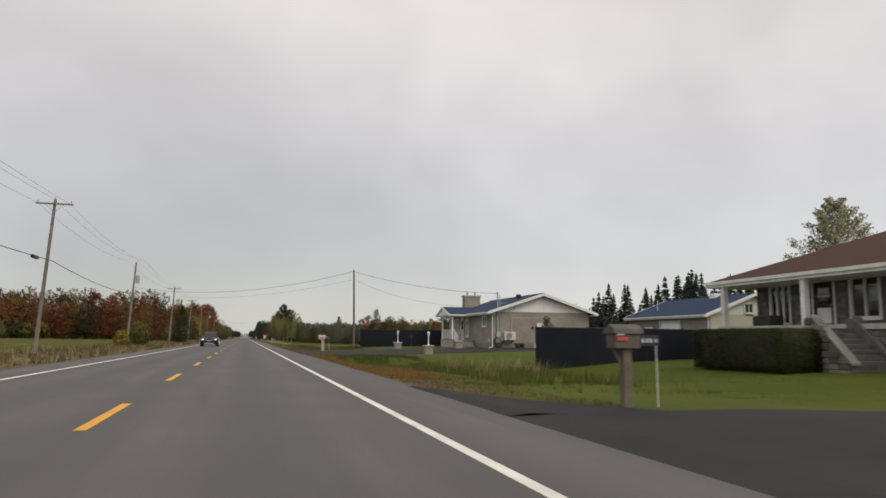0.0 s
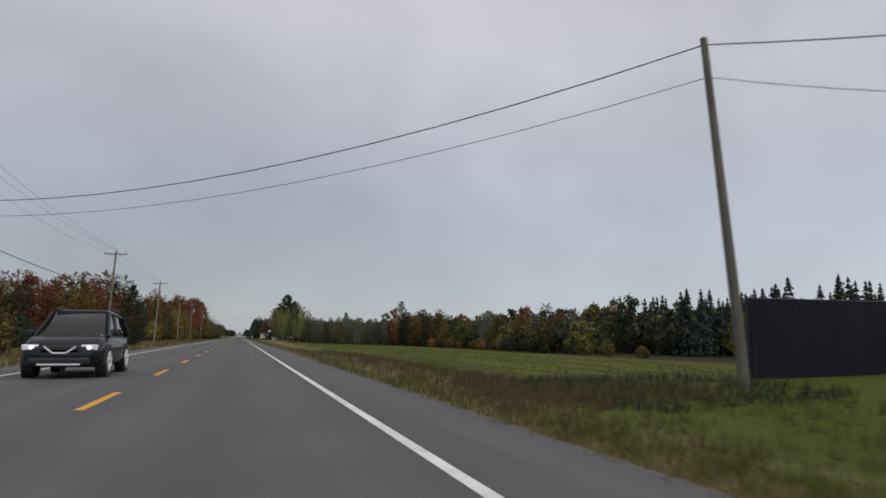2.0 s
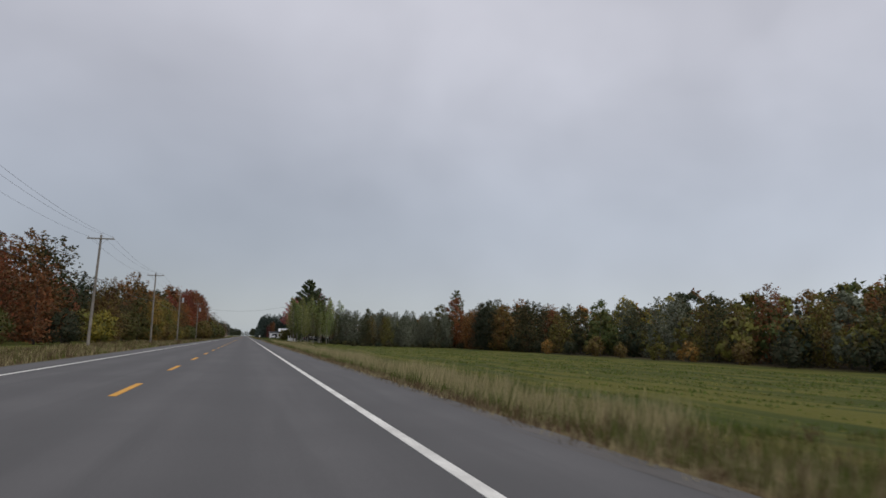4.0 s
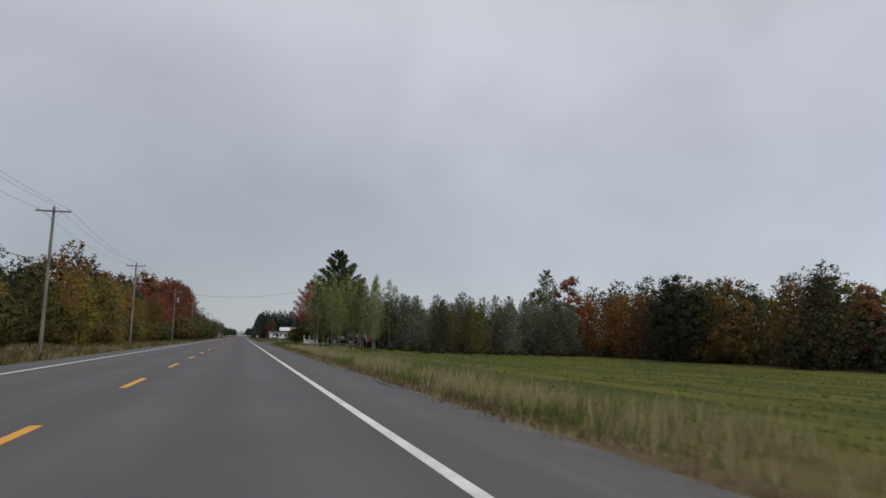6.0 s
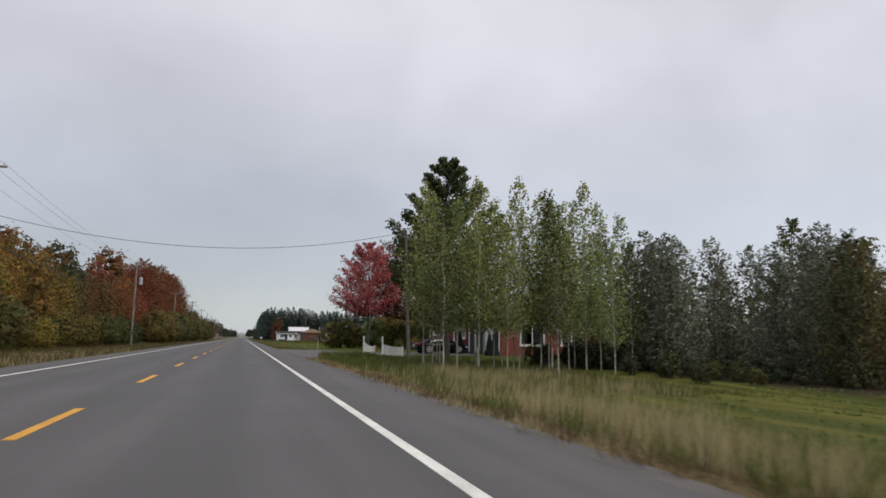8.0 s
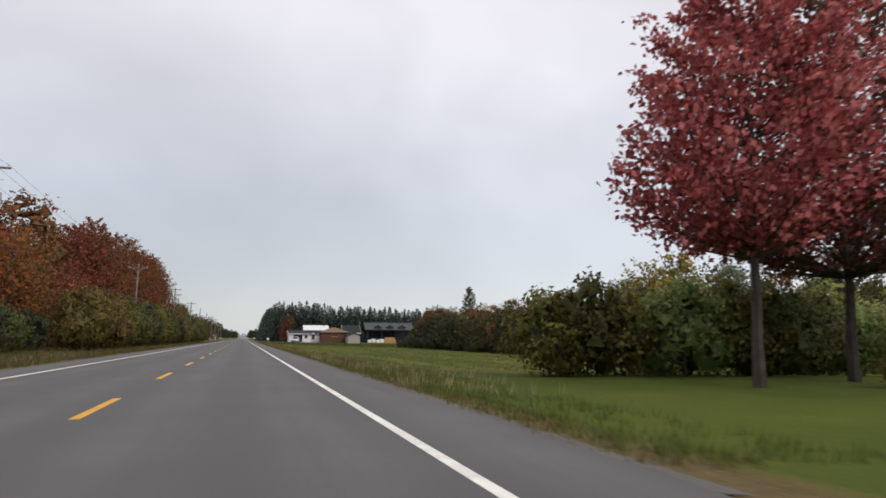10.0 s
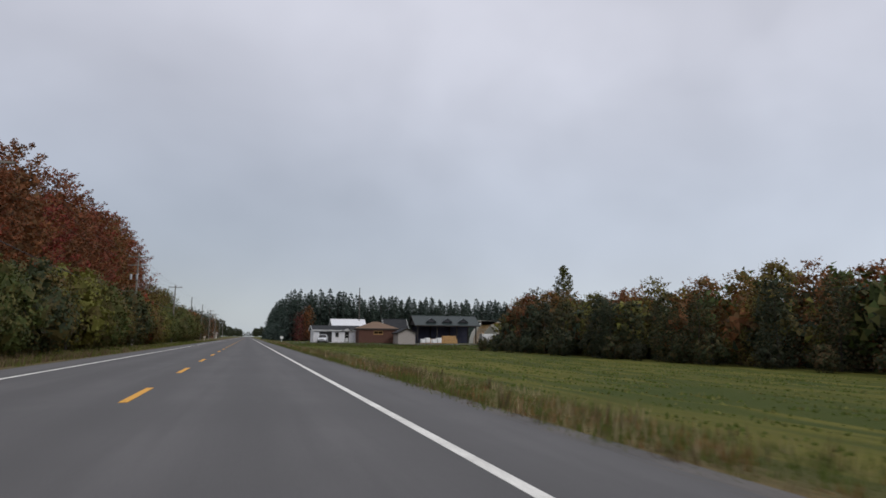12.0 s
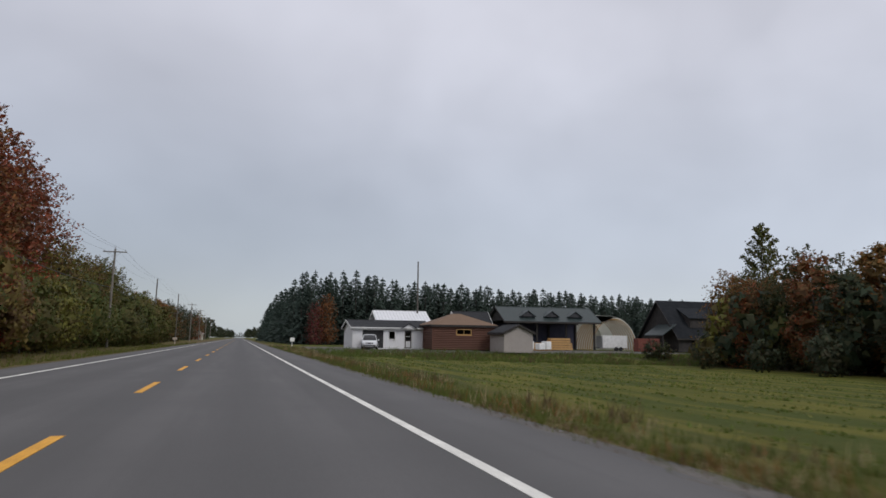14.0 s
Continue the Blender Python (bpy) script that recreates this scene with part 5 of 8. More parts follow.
def plain_door(par, axis, d, u0, u1, z0, z1, side=-1, glass=True, mat=None, name="door", tall=False):
    """A door leaf in a casing with a raised panel, a light and a knob."""
    def bx(dd0, dd1, a, b, c, e):
        lo, hi = sorted((d + side * dd0, d + side * dd1))
        return (lo, hi, a, b, c, e) if axis == "x" else (a, b, lo, hi, c, e)
    door = part(name, boxes(bx(-.06, -.02, u0, u1, z0, z1)), mat or M_DOORWHITE, par, "white painted door")
    part("casing", boxes(bx(-.1, .03, u0 - .09, u0 - .002, z0, z1 + .09), bx(-.1, .03, u1 + .002, u1 + .09, z0, z1 + .09), bx(-.1, .03, u0 - .002, u1 + .002, z1 + .002, z1 + .09)), M_WHITE, door)
    w, h = u1 - u0, z1 - z0
    a, lo, hi = (.3, .2, .1) if tall else (.2, .48, .12)
    if glass:
        part("door_light", boxes(bx(-.019, -.006, u0 + a * w, u1 - a * w, z0 + lo * h, z1 - hi * h)), M_GLASS, door, "dark glass light")
        # near-black sheet behind the glass stands in for the unlit room
        part("light_backing", boxes(bx(-.0198, -.0192, u0 + a * w, u1 - a * w, z0 + lo * h, z1 - hi * h)), M_DARK, door)
        if tall:
            part("light_trim", boxes(bx(-.019, .004, u0 + .27 * w, u0 + .3 * w, z0 + lo * h, z1 - hi * h), bx(-.019, .004, u1 - .3 * w, u1 - .27 * w, z0 + lo * h, z1 - hi * h)), M_WHITE, door)
        else:
            part("glazing_bar", boxes(bx(-.019, .002, u0 + .19 * w, u1 - .19 * w, z0 + .655 * h, z0 + .675 * h)), M_WHITE, door)
    part("panel", boxes(bx(-.02, -.008, u0 + .15 * w, u1 - .15 * w, z0 + .05 * h, z0 + (.16 if tall else .4) * h)), M_WHITE, door)
    bm = bmesh.new()
    bmesh.ops.create_uvsphere(bm, u_segments=8, v_segments=6, radius=.035)
    q = d + side * .04
    bmesh.ops.translate(bm, verts=bm.verts[:], vec=(q, u0 + .1 * w, z0 + .46 * h) if axis == "x" else (u0 + .1 * w, q, z0 + .46 * h))
    part("knob", bm, M_STEEL, door, "metal door knob")
    return door


def section_door(par, axis, d, u0, u1, z0, z1, side=-1, n=4, mat=None):
    def bx(dd0, dd1, a, b, c, e):
        lo, hi = sorted((d + side * dd0, d + side * dd1))
        return (lo, hi, a, b, c, e) if axis == "x" else (a, b, lo, hi, c, e)
    g = part("garage_door", boxes(bx(-.1, -.07, u0, u1, z0, z1)), mat or M_DOORWHITE, par, "white sectional garage door")
    for i in range(n):
        c = z0 + (z1 - z0) * i / n
        part("door_panel", boxes(bx(-.069, -.04, u0 + .01, u1 - .01, c + .012, c + (z1 - z0) / n - .012)), mat or M_DOORWHITE, g)
    part("casing", boxes(bx(-.1, .03, u0 - .12, u0 - .002, z0, z1 + .12), bx(-.1, .03, u1 + .002, u1 + .12, z0, z1 + .12), bx(-.1, .03, u0 - .001, u1 + .001, z1 + .002, z1 + .12)), M_WHITE, g)
    return g


def downspout(par, x, y, z0, z1, kick=(0, 0)):
    part("downspout", tubes(((x, y, z0), (x, y, z1), .045, .045), ((x, y, z1), (x + kick[0], y + kick[1], z1 + .18), .045, .045), ((x, y, z0), (x + kick[0] * .6 - .1, y, z0 - .1), .045, .045), n=6), M_WHITE, par, "white downspout")


def shell(par, W, L, h, mat, holes_w=(), holes_s=(), holes_e=(), holes_n=(), t=0.22, south=None, floor=True):
    """Four walls from x 0..W and y 0..L; west (x=0) faces the road, south (y=0) the oncoming camera."""
    part("west_wall", wall_sheet(bmesh.new(), "x", 0, t, 0, L, 0, h, holes_w), mat, par)
    part("south_wall", wall_sheet(bmesh.new(), "y", 0.002, t, t, W - t, 0, h, holes_s), south or mat, par)
    part("east_wall", wall_sheet(bmesh.new(), "x", W - t, W, 0, L, 0, h, holes_e), mat, par)
    part("north_wall", wall_sheet(bmesh.new(), "y", L - t, L - .002, t, W - t, 0, h, holes_n), mat, par)
    if floor:
        # floor coloured near-black so that the room behind the panes looks unlit
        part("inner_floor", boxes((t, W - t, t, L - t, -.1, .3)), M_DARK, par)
        part("inner_ceiling", boxes((t, W - t, t, L - t, h - .12, h - .02)), M_WHITE, par)


def foundation(par, W, L, z0, z1):
    part("foundation", boxes((.02, W - .02, .02, L - .02, z0, z1)), M_CONCRETE, par, "grey concrete foundation")


def gable_boards(par, y, w, ze, zr, hole=None, step=.2):
    """A gable clad in upright boards, each with its own edges, over a backing."""
    gable_tri(par, "y", y + .03, y + .18, .02, w - .02, ze, zr, M_BOARD)
    n = int(w / step)
    s = (zr - ze) / (w / 2)
    for k in range(n):
        a, b = w * k / n + .006, w * (k + 1) / n - .006
        za, zb = [ze + s * min(u, w - u) for u in (a, b)]
        lo = ze - .02
        if hole and hole[0] - .15 < (a + b) / 2 < hole[1] + .15 and min(za, zb) > hole[3]:
            lo = hole[3]
        if max(za, zb) - lo < .05:
            continue
        part("board", extrude_poly(bmesh.new(), [(a, lo), (b, lo), (b, zb), (a, za)], "y", y - .012 - .004 * (k % 2), y + .028), M_BOARD, par)


M_BARKBROWN = surface("dark_brown_paint", (0.05, 0.042, 0.036), (0.035, 0.03, 0.026), 3, 30, .6, .03)
M_BASESTONE = masonry("grey_base_stone", (0.2, 0.185, 0.165), (0.27, 0.25, 0.22), (0.3, 0.285, 0.26), 0.38, 0.16)
# grey brick bungalow with a blue-grey roof
gh = thing("grey_bungalow", 22.4, 58.4, 0.27, 0, "grey brick bungalow with blue-grey shingle roof and white porch", "house")
GW, GL, GH = 9.2, 13.1, 3.2
foundation(gh, GW, GL, -.8, 0.0)
shell(gh, GW, GL, GH, M_GREYBRICK,
      holes_w=[(1.75, 2.85, 1.95, 2.8), (6.85, 7.9, 1.0, 2.75), (8.55, 9.6, .72, 2.8), (10.2, 11.55, 1.05, 2.75)],
      holes_s=[(4.0, 4.9, .02, 2.15), (2.05, 2.9, -.0, .42)])
window(gh, "x", 0, 1.75, 2.85, 1.95, 2.8, cols=2, gap=.02)
window(gh, "x", 0, 6.85, 7.9, 1.0, 2.75, cols=3, gap=0)
window(gh, "x", 0, 10.2, 11.55, 1.05, 2.75, cols=3, gap=0)
plain_door(gh, "x", 0, 8.55, 9.6, .722, 2.8)
plain_door(gh, "y", 0, 4.0, 4.9, .02, 2.15)
window(gh, "y", 0, 2.1, 2.85, .04, .38, cols=2, curtain=False, name="basement_window", paint_of=M_BARKBROWN, words="dark brown basement window frame")
part("infill_panel", boxes((1.75, 4.15, -.035, -.004, .45, 2.62)), M_GREYBRICK, gh, "bricked-up opening")
part("infill_trim", boxes((1.7, 4.2, -.06, -.004, 2.62, 2.7), (1.68, 1.75, -.06, -.004, .45, 2.7)), M_CONCRETE, gh)
gable_boards(gh, .004, GW, GH, GH + 1.47)
gable_tri(gh, "y", GL - .2, GL - .004, .02, GW - .02, GH, GH + 1.47, M_SIDING_V)
gable_roof(gh, 0, GW, 0, GL, GH, GH + 1.5, .6, .55, M_BLUEROOF)
downspout(gh, -.06, -.06, .1, 2.8, (-.45, -.1))
downspout(gh, -.06, GL + .05, .1, 2.8, (-.45, .1))
# heat pump on the gable wall
hp = part("heat_pump", soft_box(.95, 1.95, -.48, -.12, .72, 1.42, .03), surface("beige_enamel", (0.6, 0.57, 0.5), (0.5, 0.48, 0.42), 3, 30, .5, .03), gh, "beige wall-mounted heat pump unit")
bm = bmesh.new()
for r in (.27, .2, .13, .06):
    for k in range(16):
        a0, a1 = 2 * math.pi * k / 16, 2 * math.pi * (k + 1) / 16
        tube(bm, (1.33 + r * math.cos(a0), -.5, 1.07 + r * math.sin(a0)), (1.33 + r * math.cos(a1), -.5, 1.07 + r * math.sin(a1)), .012, .012, 4, False)
part("fan_grille", bm, M_DARK, hp, "round dark fan grille")
part("bracket", boxes((1.0, 1.06, -.5, -.002, .62, .7), (1.8, 1.86, -.5, -.002, .62, .7)), M_STEEL, hp)
part("meter_box", soft_box(.3, .62, -.2, -.004, .95, 1.4, .02), M_STEEL, gh, "grey electricity meter box")
mast = part("service_mast", tubes(((.42, -.12, 1.4), (.42, -.12, 4.75), .055, .055), ((.62, -.12, 1.2), (.62, -.12, 4.3), .022, .022), n=6), M_STEEL, gh, "metal electric service mast")
part("mast_head", tubes(((.42, -.12, 4.75), (.3, -.3, 4.85), .05, .04), n=6), M_DARK, mast)
part("conduit", tubes(((.62, -.1, 1.2), (.62, -.1, 4.62), .03, .03), n=6), M_STEEL, gh, "grey electric conduit")
part("mast_brace", tubes(((.42, -.12, 3.9), (1.3, .2, 3.95), .02, .02), n=5), M_STEEL, mast)
for iz in (4.35, 4.55, 4.75):
    part("insulator", tubes(((.3, -.16, iz), (.2, -.24, iz), .035, .03), n=6), M_CONCRETE, mast)
part("junction_box", soft_box(.68, .9, -.16, -.004, .62, .95, .02), M_STEEL, gh, "grey junction box")
part("junction_box", soft_box(.05, .26, -.18, -.004, .5, .8, .02), M_DARK, gh, "black junction box")
part("pipe_loop", tubes(((.3, -.12, .55), (.8, -.14, .38), .025, .025), ((.8, -.14, .38), (1.0, -.14, .62), .025, .025), ((.2, -.1, .95), (.2, -.1, .3), .02, .02), ((.9, -.12, .6), (1.2, -.14, .28), .02, .02), ((1.2, -.14, .28), (1.7, -.2, .5), .02, .02), n=5), M_DARK, gh, "black pipes and cables")
part("base_course", boxes((.0, 1.98, -.03, -.004, .0, .42), (2.96, 3.86, -.03, -.004, .0, .42), (5.04, 9.2, -.03, -.004, .0, .42)), M_BASESTONE, gh, "grey stone base course")
part("base_course", boxes((-.034, -.004, .004, 5.3, .0, .42), (-.034, -.004, 9.85, 13.1, .0, .42)), M_BASESTONE, gh)
dl = part("door_lamp", soft_box(3.62, 3.76, -.18, -.004, 1.72, 1.92, .03), M_BLACK, gh, "small black wall lantern")
part("lamp_arm", tubes(((3.5, -.1, 1.86), (3.62, -.12, 1.84), .015, .015), n=5), M_STEEL, dl)
part("wall_lamp", soft_box(1.93, 2.07, -.16, -.004, 3.42, 3.58, .03), M_WHITE, gh)
part("hose_box", soft_box(.15, .75, -.4, -.05, .12, .5, .04), M_DARK, gh)
part("wall_vent", boxes((-.05, -.004, .9, 1.12, .55, .8)), M_WHITE, gh)
# roof vent and chimney
part("roof_vent", tubes(((3.6, 3.0, 4.3), (3.6, 3.0, 4.72), .17, .17), ((3.6, 3.0, 4.7), (3.6, 3.0, 4.92), .27, .22), n=10), M_DARK, gh, "black round roof vent")
ch = part("chimney", boxes((1.35, 3.05, 12.55, 13.45, 0, 5.2)), M_GREYBRICK, gh, "wide grey brick chimney")
part("chimney_cap", boxes((1.27, 3.13, 12.47, 13.53, 5.202, 5.34)), M_CONCRETE, ch)
for fx in (1.75, 2.6):
    part("flue", tubes(((fx, 13.0, 5.34), (fx, 13.0, 5.62), .08, .08), ((fx, 13.0, 5.64), (fx, 13.0, 5.7), .2, .05), n=8), M_STEEL, ch, "metal chimney flue with cap")
# porch
po = part("porch", boxes((-2.0, -.004, 5.3, 9.8, .6, .72)), M_CONCRETE, gh, "raised concrete porch floor")
# solid near-black box stands in for the shade under the porch floor
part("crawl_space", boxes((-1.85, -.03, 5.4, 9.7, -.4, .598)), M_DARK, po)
for y0, y1 in ((5.35, 7.5), (7.55, 9.75)):
    bm = bmesh.new()
    n = int((y1 - y0) / .17)
    for k in range(n):
        a = y0 + (y1 - y0) * k / n
        for sgn in (1, -1):
            tube(bm, (-1.96, a if sgn > 0 else a + .3, -.06), (-1.96, a + .3 if sgn > 0 else a, .59), .014, .014, 4, False)
    part("lattice", bm, M_WHITE, po, "white diagonal lattice skirt")
for cy in (6.08, 9.57):
    part("column", soft_box(-1.95, -1.8, cy - .075, cy + .075, .72, 2.9, .015), M_WHITE, po, "white porch column")
def railing(par, p0, p1, h=.9, step=.11):
    p0, p1 = Vector(p0), Vector(p1)
    rail = part("railing", tubes((p0 + Vector((0, 0, h)), p1 + Vector((0, 0, h)), .03, .03), (p0 + Vector((0, 0, .1)), p1 + Vector((0, 0, .1)), .022, .022), n=6), M_WHITE, par, "white railing")
    n = max(2, int((p1 - p0).length / step))
    for k in range(n + 1):
        q = p0.lerp(p1, k / n)
        part("baluster", tubes((q + Vector((0, 0, .1 if k % n else -.02)), q + Vector((0, 0, h + (0 if k % n else .05))), .011 if k % n else .03, .011 if k % n else .03), n=5), M_WHITE, rail)
railing(po, (-1.87, 6.2, .72), (-1.87, 9.45, .72))
railing(po, (-1.87, 9.7, .72), (-.1, 9.7, .72))
railing(po, (-1.87, 5.5, .72), (-1.87, 4.3, .02))
for k in range(4):
    part("step", boxes((-1.8, -.2, 5.02 - .28 * k, 5.3 - .28 * k - .001, -.3, .55 - .17 * k)), M_CONCRETE, po)
# porch roof, a small gable towards the road
pr_par = po
for sgn in (-1, 1):
    yc, half = 8.0, 2.4
    q = [(-2.35, yc, 3.86), (-2.35, yc + sgn * half, 3.09), (-.75, yc + sgn * half, 3.09), (1.7, yc, 3.86)]
    part("porch_roof", slab(bmesh.new(), q, .12), M_BLUEROOF, pr_par)
    q = [(-2.4, yc, 3.88), (-2.4, yc + sgn * (half + .03), 3.1), (-2.352, yc + sgn * (half + .03), 3.1), (-2.352, yc, 3.88)]
    part("rake_board", slab(bmesh.new(), q, .2), M_WHITE, pr_par)
    part("gutter", boxes((-2.35, -.75, yc + sgn * (half + .02) - .05, yc + sgn * (half + .02) + .05, 2.95, 3.06)), M_WHITE, pr_par)
part("porch_gable", extrude_poly(bmesh.new(), [(5.68, 3.0), (10.32, 3.0), (8.0, 3.73)], "x", -2.3, -2.2), M_WHITE, pr_par)
part("porch_ceiling", boxes((-2.2, -.004, 5.7, 10.3, 2.9, 2.97)), M_WHITE, pr_par)

# its garage
ga = thing("garage", 36.0, 47.2, 0.05, 0, "cream and grey garage with blue-grey shingle roof", "garage")
foundation(ga, 8.2, 11.3, -.8, 0)
shell(ga, 8.2, 11.3, 3.1, M_GREYBRICK, holes_w=[(3.8, 6.6, .0, 2.55), (7.55, 9.2, .02, 2.1)], holes_s=[(3.4, 4.1, 3.0, 3.1)], south=M_SIDING_CREAM)
section_door(ga, "x", 0, 3.8, 6.6, .0, 2.55)
plain_door(ga, "x", 0, 7.9, 8.9, .02, 2.1, glass=False)
part("door_infill", boxes((.02, .2, 7.55, 7.8, .02, 2.1), (.02, .2, 9.0, 9.2, .02, 2.1)), M_GREYBRICK, ga)
gable_boards(ga, .004, 8.2, 3.1, 4.6, (3.3, 4.15, 3.2, 4.0))
gable_tri(ga, "y", 11.1, 11.296, .02, 8.18, 3.1, 4.6, M_SIDING_V)
gable_roof(ga, 0, 8.2, 0, 11.3, 3.1, 4.62, .5, .4, M_BLUEROOF)
window(ga, "y", -.03, 3.35, 4.1, 3.25, 3.95, cols=2, curtain=False)
# near-black sheet in place of the dim garage loft behind the panes
part("window_backing", boxes((3.35, 4.1, -.004, .003, 3.25, 3.95)), M_DARK, ga)
part("roof_vent", soft_box(3.6, 4.3, 4.0, 4.7, 4.55, 5.0, .04), M_WHITE, ga, "white roof ventilator")
part("pipe", tubes(((1.0, 8.5, 3.4), (1.0, 8.5, 4.6), .04, .04), n=6), M_STEEL, ga)
downspout(ga, -.06, -.06, .2, 2.7, (-.3, -.1))

# dark stone house with a red-brown hip roof
sh = thing("stone_house", 22.6, 6.0, 0.2, 0, "dark fieldstone house with red-brown hip roof and porch", "house")
foundation(sh, 10.0, 19.4, -.6, .0)
shell(sh, 10.0, 19.4, 3.2, M_STONE, holes_w=[(13.35, 14.55, 1.72, 3.12), (17.55, 18.6, 1.55, 3.08), (15.35, 16.3, 1.45, 3.1)])
window(sh, "x", 0, 13.35, 14.55, 1.72, 3.12, cols=2)
window(sh, "x", 0, 17.55, 18.6, 1.55, 3.08, cols=3)
plain_door(sh, "x", 0, 15.35, 16.3, 1.45, 3.1, mat=M_DARKWOOD)
hip_roof(sh, 0, 10.0, 0, 18.15, 3.3, 6.0, 1.95, M_BROWNROOF)
part("porch_floor", boxes((-1.95, -.004, 9.0, 19.38, 1.25, 1.43)), M_CONCRETE, sh, "raised concrete porch")
part("porch_base", boxes((-1.8, -.006, 9.1, 19.5, -.5, 1.249)), M_STONE, sh)
for cy in (19.2, 14.8):
    part("column", soft_box(-1.9, -1.68, cy - .11, cy + .11, 1.43, 3.2, .02), M_WHITE, sh, "white square porch column")
for k in range(7):
    part("stone_step", soft_box(-3.3, -1.96, 12.6 - .22 * k, 12.82 - .22 * k - .002, -.4, 1.28 - .17 * k, .02), M_STONE, sh)
for px in (-3.6, -1.955):
    part("stair_parapet", extrude_poly(bmesh.new(), [(12.9, -.4), (12.9, 1.6), (12.5, 1.6), (11.2, .2), (11.2, -.4)], "x", px - .0, px + .26), M_STONE, sh, "sloping stone parapet")
    part("coping", slab(bmesh.new(), [(px - .04, 12.62, 1.69), (px - .04, 11.1, .2), (px + .3, 11.1, .2), (px + .3, 12.62, 1.69)], .07), M_COPING, sh, "grey concrete coping")
# single stones of the facing
def stone_mesh(seed):
    r = random.Random(seed)
    bm = boxes((-.5, .5, -.5, .5, -.5, .5))
    for v in bm.verts:
        v.co.y += r.uniform(-.09, .09)
        v.co.z += r.uniform(-.1, .1)
    bmesh.ops.bevel(bm, geom=[e for e in bm.edges if min(v.co.x for v in e.verts) < 0], offset=.1, segments=1, affect="EDGES")
    me = bpy.data.meshes.new("stone")
    bm.to_mesh(me)
    bm.free()
    me.materials.append(M_FIELDSTONE)
    return me


STONES = [stone_mesh(k) for k in range(7)]


def stone_facing(par, x, y0, y1, z0, z1, holes=(), top=None):
    r = random.Random(int(10 * y0))
    z = z0
    while z < z1 - .08:
        h = min(r.uniform(.15, .25), z1 - z)
        y = y0
        while y < y1 - .08:
            w = min(r.uniform(.26, .55), y1 - y)
            hit_hole = any(y + w > a - .1 and y < b + .1 and z + h > c - .1 and z < d + .1 for a, b, c, d in holes)
            if not hit_hole and (top is None or z + h < top(y + w / 2)):
                m = Matrix.Translation((x - .01, y + w / 2, z + h / 2)) @ Matrix.Diagonal((.09, w - .02, h - .02, 1))
                shared("stone", STONES[r.randrange(7)], par, m)
            y += w
        z += h


stone_facing(sh, 0, 11.6, 19.38, 1.45, 3.2, [(13.35, 14.55, 1.72, 3.12), (17.55, 18.6, 1.55, 3.08), (15.35, 16.3, 1.45, 3.1)])
stone_facing(sh, -3.6, 11.2, 12.9, -.2, 1.6, top=lambda y: float(np.interp(y, (11.2, 12.5), (.2, 1.6))))
stone_facing(sh, -1.8, 9.1, 12.4, -.2, 1.24)
stone_facing(sh, -1.8, 12.95, 17.5, -.2, 1.24)
part("porch_seat", soft_box(-1.3, -.6, 17.2, 18.2, 1.43, 1.85, .08), M_DARK, sh)

# red house: siding, charcoal garage part, brick end wall
rh = thing("red_house", 21.5, 295.9, -0.28, 0, "dark red bungalow with charcoal garage part and brick end wall", "house")
foundation(rh, 8.2, 21.1, -.5, .0)
RL = 21.1
part("west_wall", wall_sheet(bmesh.new(), "x", 0, .22, 7.65, RL, .0, 3.75, [(8.85, 10.9, 1.4, 3.5), (14.0, 15.9, 1.75, 3.5), (17.6, 19.95, 1.75, 3.55), (11.2, 12.6, .55, 2.75)]), M_SIDING_RED, rh, "dark red siding")
part("garage_wall", wall_sheet(bmesh.new(), "x", -.02, .2, 0, 7.648, 0, 3.75, [(1.05, 3.65, .05, 2.42), (4.85, 6.05, .05, 2.38)]), M_SIDING_DARK, rh, "charcoal siding")
part("north_wall", boxes((.22, 8.0, RL - .2, RL, 0, 3.75)), M_SIDING_RED, rh)
part("east_wall", boxes((8.0, 8.2, 0, RL, 0, 3.75)), M_SIDING_RED, rh)
part("south_wall", wall_sheet(bmesh.new(), "y", -.04, .2, .2, 8.2, -.1, 3.75, [(1.75, 3.7, .85, 3.1), (5.25, 7.0, .85, 3.1)]), M_REDBRICK, rh, "red brick end wall")
part("brick_corner", boxes((-.03, .198, -.05, -.004, -.1, 3.7)), M_REDBRICK, rh)
# ceiling and floor near-black: the rooms' gloom is put into their colour
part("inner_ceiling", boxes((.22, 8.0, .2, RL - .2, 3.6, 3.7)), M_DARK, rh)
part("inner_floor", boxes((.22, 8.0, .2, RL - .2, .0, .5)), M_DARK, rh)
part("plinth", boxes((-.03, -.004, 7.66, RL, .0, .75)), M_SIDING_DARK, rh, "dark base course")
window(rh, "x", 0, 8.85, 10.9, 1.4, 3.5, cols=4, frame_w=.14, gap=0)
window(rh, "x", 0, 14.0, 15.9, 1.75, 3.5, cols=2, frame_w=.14, gap=0)
window(rh, "x", 0, 17.6, 19.95, 1.75, 3.55, cols=2, frame_w=.14, gap=.05)
plain_door(rh, "x", 0, 11.2, 12.6, .55, 2.75, tall=True)
for wa, wb, wz in ((8.85, 10.9, 3.5), (14.0, 15.9, 3.5), (17.6, 19.95, 3.55)):
    part("window_crown", boxes((-.07, -.036, wa - .22, wb + .22, wz + .142, wz + .22)), M_WHITE, rh)
plain_door(rh, "x", -.02, 4.85, 6.05, .05, 2.38, tall=True)
section_door(rh, "x", -.02, 1.05, 3.65, .05, 2.42, n=14)
